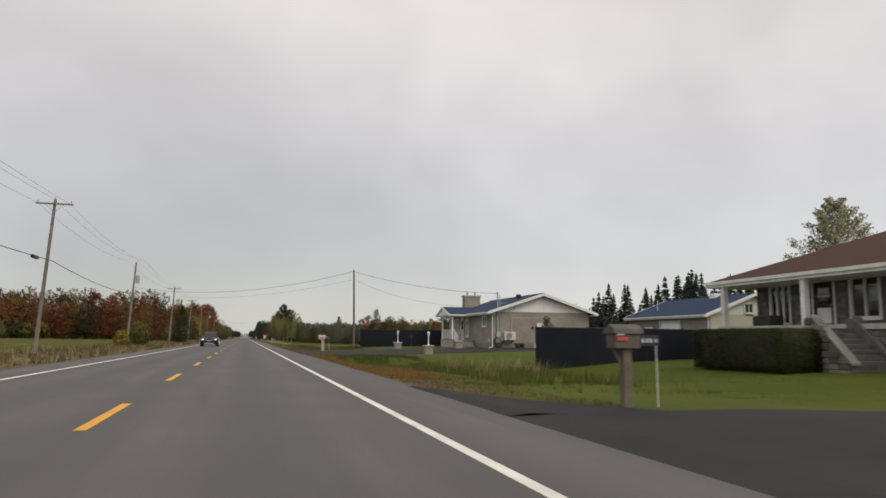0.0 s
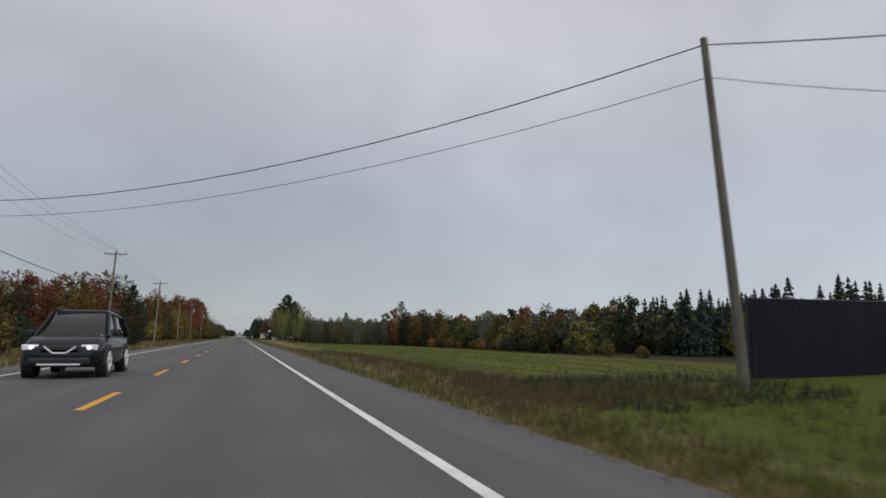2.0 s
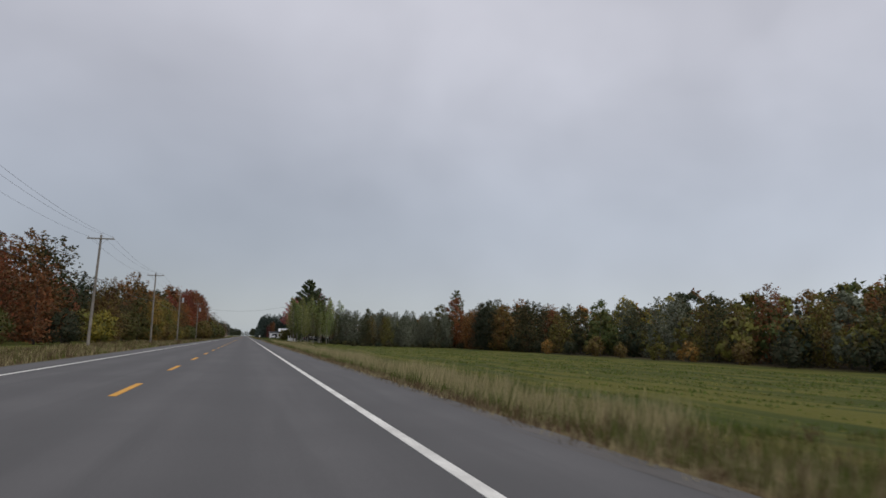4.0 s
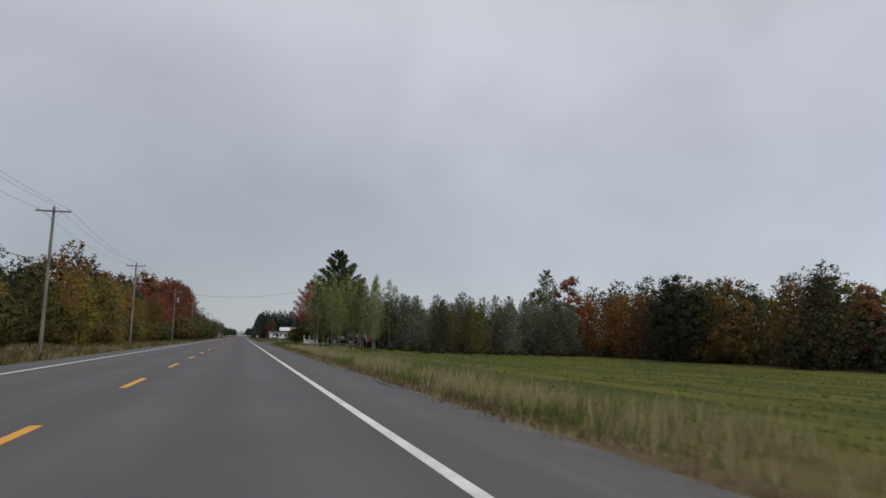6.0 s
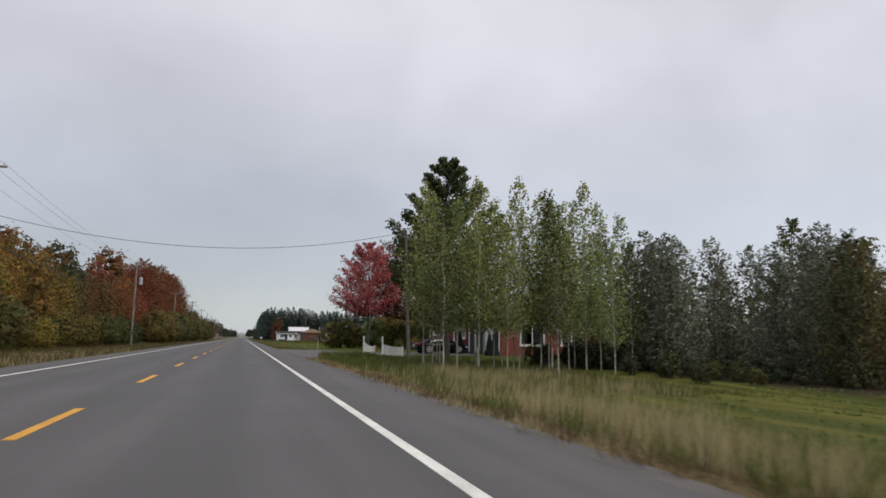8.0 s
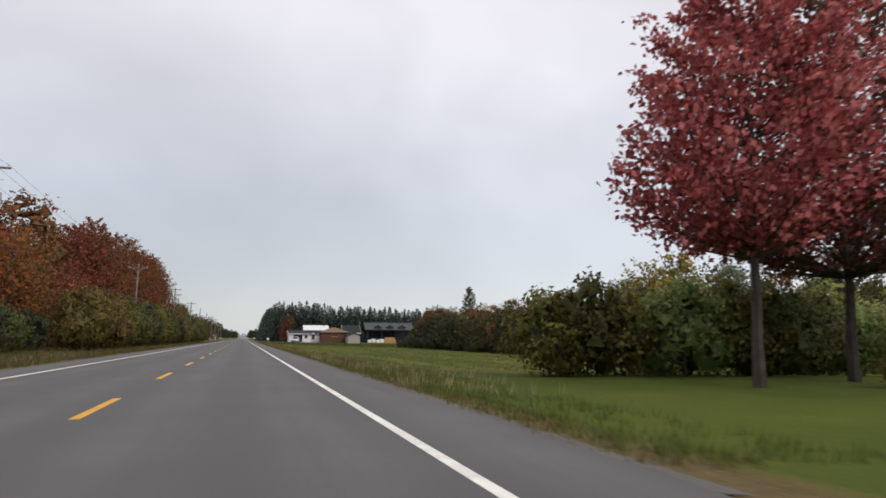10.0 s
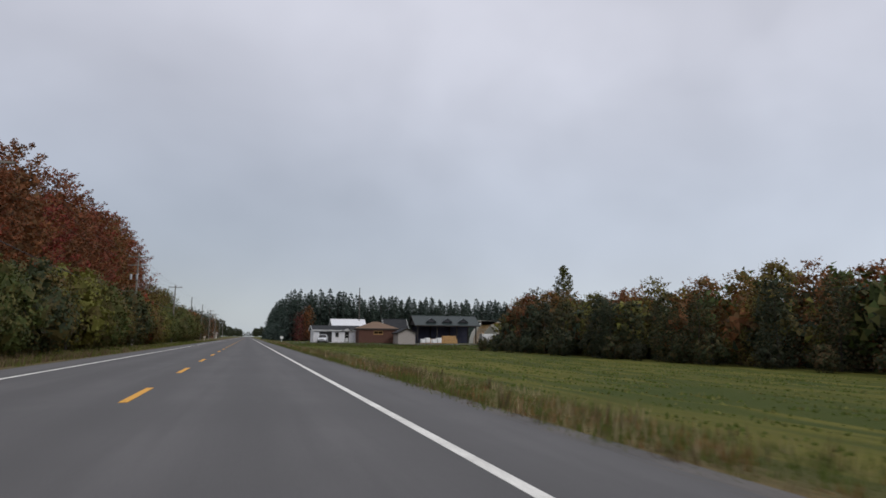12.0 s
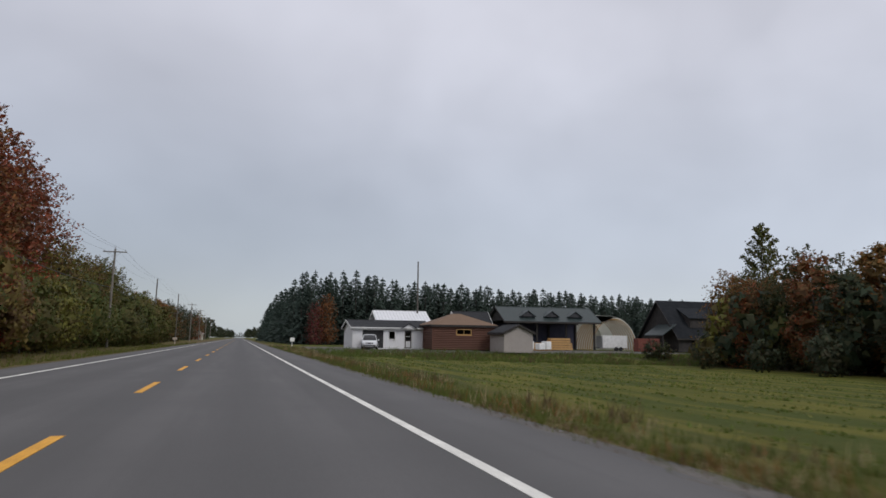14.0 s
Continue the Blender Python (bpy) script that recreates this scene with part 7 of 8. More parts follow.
def picket_fence(x0, y0, x1, y1, h0, h1, label):
    ob = thing("picket_fence", x0, y0, gz(x0, y0) - .1, math.degrees(math.atan2(y1 - y0, x1 - x0)), label, "fence", "white picket fences")
    L = math.hypot(x1 - x0, y1 - y0)
    z1 = gz(x1, y1) - gz(x0, y0)
    part("post", tubes(((0, 0, -.3), (0, 0, 1.35), .065, .065), ((0, 0, 1.35), (0, 0, 1.42), .1, .08), ((0, 0, 1.42), (0, 0, 1.56), .07, .02), n=8), M_WHITE, ob, "white turned gate post")
    part("end_post", soft_box(L - .05, L + .05, -.05, .05, z1 - .3, z1 + h1 + .05, .01), M_WHITE, ob)
    n = max(3, int(L / .18))
    for k in range(n):
        u = .16 + (L - .2) * k / n
        zz = z1 * u / L
        hh = h1 + (h0 - h1) * (1 - u / L) ** 2.0
        part("picket", extrude_poly(bmesh.new(), [(u - .05, zz + .06), (u + .05, zz + .06), (u + .05, zz + hh - .05), (u, zz + hh), (u - .05, zz + hh - .05)], "y", -.012, .012), M_WHITE, ob)
    for q in (.25, .55):
        part("rail", slab(bmesh.new(), [(0, .013, q + .04), (L, .013, q + .04 + z1), (L, .045, q + .04 + z1), (0, .045, q + .04)], .08), M_WHITE, ob)
    return ob


picket_fence(12.5, 297.4, 13.4, 294.4, .95, .74, "short white picket fence with a turned post by the driveway")
picket_fence(12.4, 305.5, 13.5, 306.3, 1.1, .6, "short white picket fence with a turned post at the lawn")

# clipped hedge before the stone house
def clipped_hedge(x0, x1, y0, y1, h, label):
    ob = thing("clipped_hedge", (x0 + x1) / 2, (y0 + y1) / 2, gz((x0 + x1) / 2, (y0 + y1) / 2), 0, label, "hedge")
    wx, wy = (x1 - x0) / 2, (y1 - y0) / 2
    n = 36000
    p = RNG.uniform(-1, 1, (n, 3))
    face = RNG.integers(0, 5, n)
    for f, (ax, v) in enumerate(((0, -1), (0, 1), (1, -1), (1, 1), (2, 1))):
        p[face == f, ax] = v * RNG.uniform(.82, 1.03, (face == f).sum())
    p[:, 2] = (p[:, 2] + 1) / 2
    rr = 1 - .12 * np.maximum(0, p[:, 2] - .8) * 5 * RNG.uniform(.2, 1, n)
    cen = np.stack([p[:, 0] * wx * rr, p[:, 1] * wy * rr, p[:, 2] * h], 1)
    me = leaf_mesh("foliage", cen, .055, .04, LEAF["hedge"], facing=unit((cen - np.array([0, 0, h * .45])) / np.array([wx, wy, h * .5]) ))
    shared("foliage", me, ob)
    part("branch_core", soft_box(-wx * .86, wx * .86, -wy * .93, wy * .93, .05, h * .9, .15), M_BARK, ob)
    return ob


clipped_hedge(17.5, 19.0, 18.2, 22.7, 1.36, "dense dark green clipped hedge before the porch")

# ---- garden and roadside trees that stand alone ----
RED_MAPLE = branched(11.9, 4.2, 4.7, 105, 200, .2, ((0, .12, .25, .5, .75, .92, 1), (.55, 1, 1, .9, .76, .5, .2)), .75, .17, None, .13, .42)
WINE_MAPLE = branched(13.9, 5.8, 4.4, 110, 230, .2, ((0, .12, .3, .55, .8, 1), (.6, 1, 1, .9, .72, .3)), .85, .18, None, .11, .42)
BIG_TREE = branched(14.6, 4.7, 5.0, 88, 400, .23, ((0, .15, .3, .5, .7, .88, 1), (.6, .95, 1, .85, .66, .4, .1)), .8, .22, None, .1, .6)
plant("maple_tree", RED_MAPLE, 15.4, 321.0, 1.0, "scarlet", "scarlet maple tree on the lawn beside the red house")
plant("maple_tree", WINE_MAPLE, 20.4, 322.8, 1.0, "wine", "wine-red maple tree beside the red house")
plant("maple_tree", BIG_TREE, 16.4, 293.2, 1.02, "canopy", "large dark green tree before the red house")
plant("ash_tree", branched(12.0, 3.5, 3.5, 80, 240, .2, ((0, .2, .5, .8, 1), (.6, 1, .95, .6, .15)), 1.0, .16, None, .14, .7), 42.0, 40.5, .95, "pale", "tall thinning olive-green tree behind the stone house")
plant("apple_tree", branched(7.8, 2.5, .6, 80, 90, .2, ((0, .15, .4, .7, 1), (.8, 1, .85, .5, .1)), 1.2, .1, None, .16, .9), -11.2, 157.5, 1.0, "dark_green", "dark green bushy tree beside a utility pole")
plant("field_tree", branched(12, 2.0, 5, 50, 110, .22, ((0, .2, .5, .8, 1), (.6, 1, .9, .6, .2)), .8, .13, None, .16, .7), 65.0, 501.0, 1.42, "green", "tall green tree above the field-edge wood")
plant("field_tree", branched(12, 2.4, 3, 50, 110, .22, ((0, .2, .5, .8, 1), (.6, 1, .9, .6, .2)), 1.0, .13, None, .16, .7), 56.0, 303.0, 1.2, "green", "tall green tree above the thicket")
plant("lawn_tree", branched(2.6, .55, .3, 46, 70, .08, ((0, .2, .5, .8, 1), (.7, 1, .9, .6, .1)), 1.6, .04, None, .16, .9), 16.6, 33.8, .9, "dark_green", "small dark columnar lawn tree", "tree")
plant("lawn_tree", branched(3.0, .8, 1.1, 22, 12, .1, ((0, .3, .7, 1), (.6, 1, .7, .1)), 1.2, .035, None, .12, .8), 18.5, 72.8, 1.0, "dark_green", "thin young tree before the dark fence", "tree")
plant("autumn_tree", TALLWOOD[0], 17.5, 563.0, .62, "rust", "rusty red tree before the spruce plantation")
plant("autumn_tree", TALLWOOD[1], 15.0, 561.0, .5, "wine", "dark red tree before the spruce plantation")
for k, (x, y, s) in enumerate(((-13.5, 112, .9), (-12.2, 100, .75), (-14, 122, .7), (-12.5, 92, .55), (-14.5, 168, .9), (-15.5, 178, .9), (-17, 206, 1.0), (-16, 222, 1.1), (-18, 235, 1.2), (-17, 248, 1.2))):
    plant("roadside_shrub", SHRUB[k % 3], x, y, s, ("olive", "green", "dark_green", "gold")[k % 4], "leafy shrub beside the utility poles", "shrub", "power-line shrubs")
for k, y in enumerate(np.arange(196, 262, 5.0)):
    plant("broadleaf_tree", WOOD[k % 4], -22 - RNG.uniform(0, 5), float(y), RNG.uniform(.5, .72), pick(LEFTWOOD), "autumn tree at the near edge of the wood", "tree", "roadside wood")
for k, (x, y, s, tone) in enumerate(((20.2, 318.3, .42, "green"), (19.6, 316.4, .35, "gold"), (18.6, 319.5, .3, "olive"), (13.6, 306.8, .18, "gold"), (24, 330, .9, "poplar"), (28, 333, 1.0, "gold"), (33, 334, 1.0, "poplar"), (18, 331, .6, "poplar"), (21, 329, .7, "green"), (15.5, 333, .5, "gold"))):
    plant("garden_shrub", SHRUB[k % 3], x, y, s, tone, TONE_TEXT[tone] + " garden shrub near the red house", "shrub", "garden shrubs")
for k in range(15):
    tone = pick({"poplar": 1, "olive": 1, "green": 4})
    plant("garden_shrub", SHRUB[k % 3], 12.5 + k * 1.35 + RNG.uniform(-.4, .4), 327.5 + RNG.uniform(-1.2, 1.2), RNG.uniform(.7, .95), tone, TONE_TEXT[tone] + " bush in the garden hedge", "shrub", "garden hedge")
CEDAR = conifer(1.9, .42, 46, 13, 12, .13, .02)
for x, y, s in ((20.9, 296.6, .95), (20.8, 295.2, 1.0), (20.9, 304.4, 1.05), (20.9, 313.6, .8), (20.9, 317.2, .9)):
    plant("cedar_shrub", CEDAR, x, y, s, "", "small dark conical cedar by the house wall", "shrub", "wall cedars")
for k, (x, y, s) in enumerate(((22.3, 16.8, .35),)):
    plant("wall_shrub", SHRUB[k % 3], x, y, s * .7, "olive", "low shrub against the house wall", "shrub", "wall shrubs")
for k in range(24):
    plant("thicket_shrub", LOWSHRUB[k % 3], 19.5 + RNG.uniform(0, 5), 266 + RNG.uniform(0, 18), RNG.uniform(.18, .34), pick({"forest": 2, "green": 1, "dark_green": 2}), "low undergrowth below the poplars", "shrub", "poplar undergrowth")

for k in range(16):
    tone = pick({"dark_green": 3, "green": 2})
    plant("thicket_shrub", SHRUB[k % 3], 18.5 + (k % 8) * 1.35 + RNG.uniform(-.5, .5), 280.5 + (k // 8) * 2.0 + RNG.uniform(-.6, .6), RNG.uniform(.22, .42), tone, TONE_TEXT[tone] + " bush before the brick wall", "shrub", "wall bushes")

# ---- vehicles ----
def paint(name, c):
    m, nt, b = nodes_of(name, 0.3, 0.0, 0.08)
    b.inputs["Base Color"].default_value = rgb(c)
    b.inputs["Coat Weight"].default_value = 0.3
    b.inputs["Coat Roughness"].default_value = 0.03
    bump_node(nt, b, noise_node(nt, position(nt), 3.0), 0.02)
    return m


M_CARGLASS = surface("dark_car_glass", (0.01, 0.012, 0.014), (0.014, 0.015, 0.018), 2, 20, 0.04, 0.0, spec=0.55)
M_LAMP = surface("clear_headlamp", (0.75, 0.76, 0.78), (0.65, 0.66, 0.68), 8, 30, 0.15, 0.0)
M_TAIL = surface("red_tail_lamp", (0.4, 0.012, 0.012), (0.32, 0.01, 0.01), 8, 30, 0.2, 0.0)
M_RIM = surface("silver_alloy", (0.68, 0.68, 0.69), (0.58, 0.58, 0.59), 8, 30, 0.3, 0.0, 0.6)
M_GLOW = bpy.data.materials.new("lit_headlamp")
M_GLOW.use_nodes = True
M_GLOW.node_tree.nodes["Principled BSDF"].inputs["Emission Color"].default_value = (1, .96, .88, 1)
M_GLOW.node_tree.nodes["Principled BSDF"].inputs["Emission Strength"].default_value = 2.5


def loft(rows):
    """A skin over cross-sections; every row is a ring of points."""
    bm = bmesh.new()
    rings = [[bm.verts.new(p) for p in r] for r in rows]
    n = len(rings[0])
    for a, b in zip(rings, rings[1:]):
        for i in range(n):
            j = (i + 1) % n
            bm.faces.new((a[i], a[j], b[j], b[i]))
    bm.faces.new(rings[0][::-1])
    bm.faces.new(rings[-1])
    bmesh.ops.recalc_face_normals(bm, faces=bm.faces[:])
    for f in bm.faces:
        f.smooth = True
    return bm


def car(x, y, rz, kind, colour, label, lit=False):
    """Front towards +x before turning. kind: suv, hatch or coupe."""
    L, W, H, belt, r = {"suv": (4.65, 1.84, 1.70, .98, .36), "coupe": (4.55, 1.8, 1.34, .84, .33)}[kind]
    base = max(gz(x, y), -0.3) + .055 if abs(x) > 6 else 0.0
    ob = thing("car", x, y, base, rz, label, "car")
    mp = paint(label.split()[0] + "_car_paint_" + kind, colour)
    h = W / 2
    # lower body: stations along the length with sill, belt and half width
    st = {"suv": [(-2.32, .5, .82, .78), (-2.25, .34, 1.0, .86), (-1.9, .24, 1.02, .95), (-.9, .22, .99, 1), (.6, .22, .98, 1), (1.1, .22, 1.0, .99), (1.75, .24, .96, .95), (2.15, .28, .84, .86), (2.32, .36, .66, .72)],
          "coupe": [(-2.27, .5, .74, .76), (-2.2, .32, .9, .86), (-1.8, .22, .92, .95), (-.9, .18, .86, 1), (.6, .18, .84, 1), (1.1, .18, .85, .99), (1.7, .2, .76, .94), (2.1, .24, .64, .84), (2.27, .32, .52, .68)]}[kind]
    rows = []
    for sx, zb, zt, w in st:
        hw, dz = h * w, zt - zb
        rows.append([(sx, yy * hw, zb + q * dz) for yy, q in ((-.8, 0), (-.98, .16), (-1, .55), (-.96, .85), (-.86, 1), (.86, 1), (.96, .85), (1, .55), (.98, .16), (.8, 0))])
    body = part("body", loft(rows), mp, ob)
    gsx = {"suv": [(-2.16, .06, .84), (-1.85, .62, .8), (-1.2, .7, .77), (-.3, .72, .76), (.25, .68, .77), (1.15, .02, .85)],
           "coupe": [(-1.9, .05, .82), (-1.1, .36, .75), (-.6, .46, .72), (-.1, .49, .71), (.3, .44, .73), (1.2, .02, .82)]}[kind]
    rows = [[(sx, s * h * w * k, belt - .04 + hh * q) for s, k, q in ((-1, 1.08, 0), (-1, 1.03, .4), (-1, .92, .9), (-1, .8, 1), (1, .8, 1), (1, .92, .9), (1, 1.03, .4), (1, 1.08, 0))] for sx, hh, w in gsx]
    part("glasshouse", loft(rows), M_CARGLASS, ob, "dark tinted windows")
    tops = [g for g in gsx if g[1] > .3]
    rows = [[(sx, s * h * w * k, belt - .035 + hh * q + e) for s, k, q, e in ((-1, .95, .86, 0), (-1, .93, .92, .008), (-1, .78, 1, .014), (1, .78, 1, .014), (1, .93, .92, .008), (1, .95, .86, 0))] for sx, hh, w in tops]
    part("roof", loft(rows), mp, ob)
    # pillars
    for s in (-1, 1):
        for i, j in ((0, 1), (-1, -2)):
            a, b = gsx[i], gsx[j]
            part("pillar", tubes(((a[0], s * h * a[2] * 1.07, belt - .02 + a[1] * .2), (b[0], s * h * b[2] * .94, belt - .04 + b[1] * .95), .045, .04), n=6), mp, ob)
        mid = gsx[3]
        part("pillar", tubes(((mid[0] - .15, s * h * mid[2] * 1.1, belt), (mid[0] - .25, s * h * mid[2] * .95, belt - .04 + mid[1] * .9), .04, .035), n=6), M_BLACK, ob)
        part("wing_mirror", soft_box(.75, .95, s * (h + .1) - .09, s * (h + .1) + .09, belt - .0, belt + .14, .03), mp, ob)
        part("door_handle", soft_box(-.35, -.15, s * (h + .0) - .02, s * h + .02, belt - .16, belt - .12, .008), M_RIM if kind == "suv" else mp, ob)
    wb = L * .295
    for wx in (-wb, wb):
        for s in (-1, 1):
            cy = s * (h - .12)
            part("wheel_arch", tubes(((wx, cy - s * .12, r), (wx, s * (h + .004), r), r + .075, r + .075), n=20), M_BLACK, ob)
            wheel = part("wheel", tubes(((wx, cy - .1, r), (wx, cy - .08, r), r * .92, r), ((wx, cy - .08, r), (wx, cy + .1, r), r, r), ((wx, cy + .1, r), (wx, cy + .125, r), r, r * .92), n=24), M_RUBBER, ob, "black tyre")
            fy = cy + s * .128
            bm = bmesh.new()
            for k in range(5):
                a = 2 * math.pi * k / 5 + .3
                tube(bm, (wx + .05 * math.cos(a), fy, r + .05 * math.sin(a)), (wx + r * .66 * math.cos(a), fy, r + r * .66 * math.sin(a)), .04, .035, 5)
            for k in range(20):
                a0, a1 = 2 * math.pi * k / 20, 2 * math.pi * (k + 1) / 20
                tube(bm, (wx + r * .68 * math.cos(a0), fy, r + r * .68 * math.sin(a0)), (wx + r * .68 * math.cos(a1), fy, r + r * .68 * math.sin(a1)), .022, .022, 5, False)
            tube(bm, (wx, fy - s * .02, r), (wx, fy + s * .02, r), .07, .06, 8)
            part("rim", bm, M_RIM, wheel, "silver spoked rim")
    fz, fx = st[-2][2] - .1, st[-2][0]
    for s in (-1, 1):
        lamp = part("headlight", soft_box(fx - .12, fx + .1, s * h * .68 - .2, s * h * .68 + .16, fz - .09, fz + .05, .03), M_LAMP, ob, "clear headlight")
        if lit:
            bm = bmesh.new()
            bmesh.ops.create_uvsphere(bm, u_segments=8, v_segments=6, radius=.055)
            bmesh.ops.translate(bm, verts=bm.verts[:], vec=(fx + .1, s * h * .66, fz - .03))
            part("bulb", bm, M_GLOW, lamp, "lit headlamp bulb")
        part("tail_light", soft_box(st[1][0] - .06, st[1][0] + .14, s * h * .72 - .16, s * h * .72 + .13, st[1][2] - .22, st[1][2] - .04, .03), M_TAIL, ob, "red tail light")
        part("fog_lamp", soft_box(fx + .02, fx + .14, s * h * .62 - .1, s * h * .62 + .1, .42, .49, .02), M_LAMP, ob)
    part("grille", soft_box(fx + .02, fx + .17, -.42, .42, fz - .16, fz + .02, .03), M_BLACK, ob, "black grille")
    part("grille_trim", tubes(((fx + .15, -.34, fz + .0), (fx + .19, -.14, fz - .15), .025, .025), ((fx + .19, -.14, fz - .15), (fx + .19, .14, fz - .15), .025, .025), ((fx + .19, .14, fz - .15), (fx + .15, .34, fz + .0), .025, .025), n=6), M_RIM, ob, "chrome grille trim")
    part("front_bumper", soft_box(fx - .02, fx + .2, -h * .72, h * .72, .3, .5, .06), M_BLACK if kind == "suv" else mp, ob)
    part("skid_plate", soft_box(fx + .1, fx + .225, -h * .5, h * .5, .3, .35, .015), M_RIM, ob)
    part("rear_bumper", soft_box(st[0][0] - .08, st[0][0] + .2, -h * .74, h * .74, .34, .58, .06), M_BLACK if kind == "suv" else mp, ob)
    part("rear_plate_bar", boxes((st[0][0] - .095, st[0][0] - .081, -.16, .16, .6, .7)), M_WHITE, ob)
    if kind == "suv":
        for s in (-1, 1):
            part("roof_rail", tubes(((-1.4, s * .62, H - .0), (.2, s * .62, H - .0), .02, .02), n=6), M_BLACK, ob)
    return ob


car(-1.98, 81.5, -90, "suv", (.012, .016, .02), "dark blue-black suv in the oncoming lane, headlights lit", True)
car(29.95, 55.25, -18, "suv", (.006, .008, .014), "black tall wagon parked beside the grey house")
car(18.0, 300.7, 8, "coupe", (.007, .009, .009), "black sports coupe parked before the red house")
car(16.0, 507.2, -100, "suv", (.62, .63, .64), "white suv parked before the white workshop")

# ---- clutter of the dealer's yard ----
tr = thing("box_trailer", 56.6, 524.5, gz(56.6, 524.5) + .05, 0, "white enclosed cargo trailer standing in the yard", "trailer")
part("box", soft_box(-2.1, 2.1, -1.0, 1.0, .45, 2.35, .06), M_WHITE, tr)
for wx in (.2, .95):
    part("wheel", tubes(((wx, -1.08, .33), (wx, -.9, .33), .33, .33), n=16), M_RUBBER, tr)
part("drawbar", tubes(((-2.1, 0, .5), (-3.2, 0, .45), .06, .05), n=6), M_BLACK, tr)
for k, (x, y) in enumerate(((45.2, 519.0), (42.0, 518.6))):
    st = thing("lumber_stack", x, y, gz(x, y) + .05, 0, "stack of fresh yellow sawn lumber in the yard", "lumber", "lumber stacks")
    for j in range(5 if k == 0 else 3):
        o = .06 * ((j * 7) % 3 - 1)
        part("lumber_pack", soft_box(-1.9 + o + .1 * j, 1.9 + o - .12 * j, -.6, .6, .1 + .34 * j, .1 + .34 * j + .29, .02), M_LUMBER, st)
        part("spacer", boxes((-1.2, -1.1, -.6, .6, .03 + .34 * j, .098 + .34 * j), (1.1, 1.2, -.6, .6, .03 + .34 * j, .098 + .34 * j)), M_DARKWOOD, st)
for k in range(4):
    x, y = 38.4 + k * 1.25, 515.8 + (k % 2) * .8
    ob = thing("wrapped_pallet", x, y, gz(x, y) + .05, k * 7, "pallet of goods wrapped in white film", "pallet", "wrapped pallets")
    part("load", soft_box(-.5, .5, -.5, .5, .16, 1.0 + .25 * (k % 2), .08), M_WHITE, ob)
    for b in (-.45, 0, .45):
        part("board", boxes((b - .06, b + .06, -.5, .5, .0, .15)), M_LUMBER, ob)
for k in range(2):
    ob = thing("rusty_crate", 58.3 + k * 1.85, 519.0, gz(59, 519) + .05, 5 * k, "rusty red stacked crate beside the dark barn", "crate", "rusty crates")
    m_r = surface("rusty_red_boards", (0.2, 0.06, 0.04), (0.14, 0.045, 0.035), 3, 20, .85, .2)
    for j in range(5):
        part("slat", soft_box(-.85, .85, -.7, -.64, .1 + .38 * j, .42 + .38 * j, .01), m_r, ob)
    part("crate_body", soft_box(-.82, .82, -.635, .7, .05, 1.95, .02), m_r, ob)
utility_pole(25.6, 523.5, 12.0, False, False, 0, 0, "tall plain wooden pole in the yard", "service poles", .14)
nb = thing("white_mailbox", 9.6, 540, gz(9.6, 540), 0, "white roadside box on a post", "mailbox")
part("post", soft_box(-.06, .06, -.06, .06, -.2, .7, .01), M_WHITE, nb)
part("box", soft_box(-.35, .35, -.3, .3, .7, 1.3, .05), M_WHITE, nb)
lm = thing("roadside_mailbox", -8.6, 552, gz(-8.6, 552), 0, "pale mailbox on a post across the road", "mailbox")
part("post", soft_box(-.08, .08, -.08, .08, -.2, 1.0, .01), M_PLASTIC, lm)
part("box", soft_box(-.35, .35, -.2, .2, 1.0, 1.4, .08), M_PLASTIC, lm)

for k in range(26):
    x, y = 44 + RNG.uniform(0, 18), 482 + RNG.uniform(0, 16)
    sc = RNG.uniform(.5, 1.1) * (1.0 if y < 492 else .6)
    plant("field_shrub", LOWSHRUB[k % 3], float(x), float(y), float(sc), pick({"dark_green": 3, "forest": 3}), "leafy shrub at the corner of the wood", "shrub", "field-edge shrubs")


# ---- grasses and weeds ----
def paved(x, y):
    """True on the driveways and their flares."""
    if y < 16.2:
        return x < np.interp(y, (9.7, 10.2, 12.0, 16.2), (30, 7.6, 6.3, 5.2))
    if 279.5 < y < 309:
        return x < np.interp(y, (279.5, 284, 291.5, 296.4, 305, 309), (5.3, 6.3, 7.2, 12.8, 12.8, 5.3))
    return 46 < y < 62 and x < 15 and 46.5 + (x - 5) * .31 < y < 62 - (x - 5) * .24


def grass_band(name, y0, y1, x0, x1, tufts, blades, hmin, hmax, tone, label, width=.022, patchy=0.0, skip=()):
    """Tufts of upright blades over a strip of ground, as one mass."""
    pts = []
    while len(pts) < tufts:
        x, y = RNG.uniform(x0, x1), RNG.uniform(y0, y1)
        if x > 0 and paved(x, y):
            tufts -= 1
            continue
        if noise.noise((x * .22, y * .22, 4.0)) < patchy - .6 or any(a < y < b for a, b in skip):
            if RNG.uniform() < .9:
                tufts -= 1
                continue
        pts.append((x, y, gz(x, y)))
    p = np.array(pts)
    idx = np.repeat(np.arange(len(p)), blades)
    h = RNG.uniform(hmin, hmax, len(p))[idx] * RNG.uniform(.55, 1.15, len(idx))
    foot = p[idx] + RNG.normal(size=(len(idx), 3)) * np.array([.1, .1, 0])
    foot[:, 2] -= .02
    return tagged(new(name, blade_mesh(name, foot, h, width * RNG.uniform(.7, 1.4, (len(idx), 1)), LEAF[tone])), label, "grass", kind="stuff")


grass_band("verge_grass", 130, 272, 6.5, 9.8, 5200, 9, .35, .75, "straw", "tall pale dry grass along the road", .018, .62)
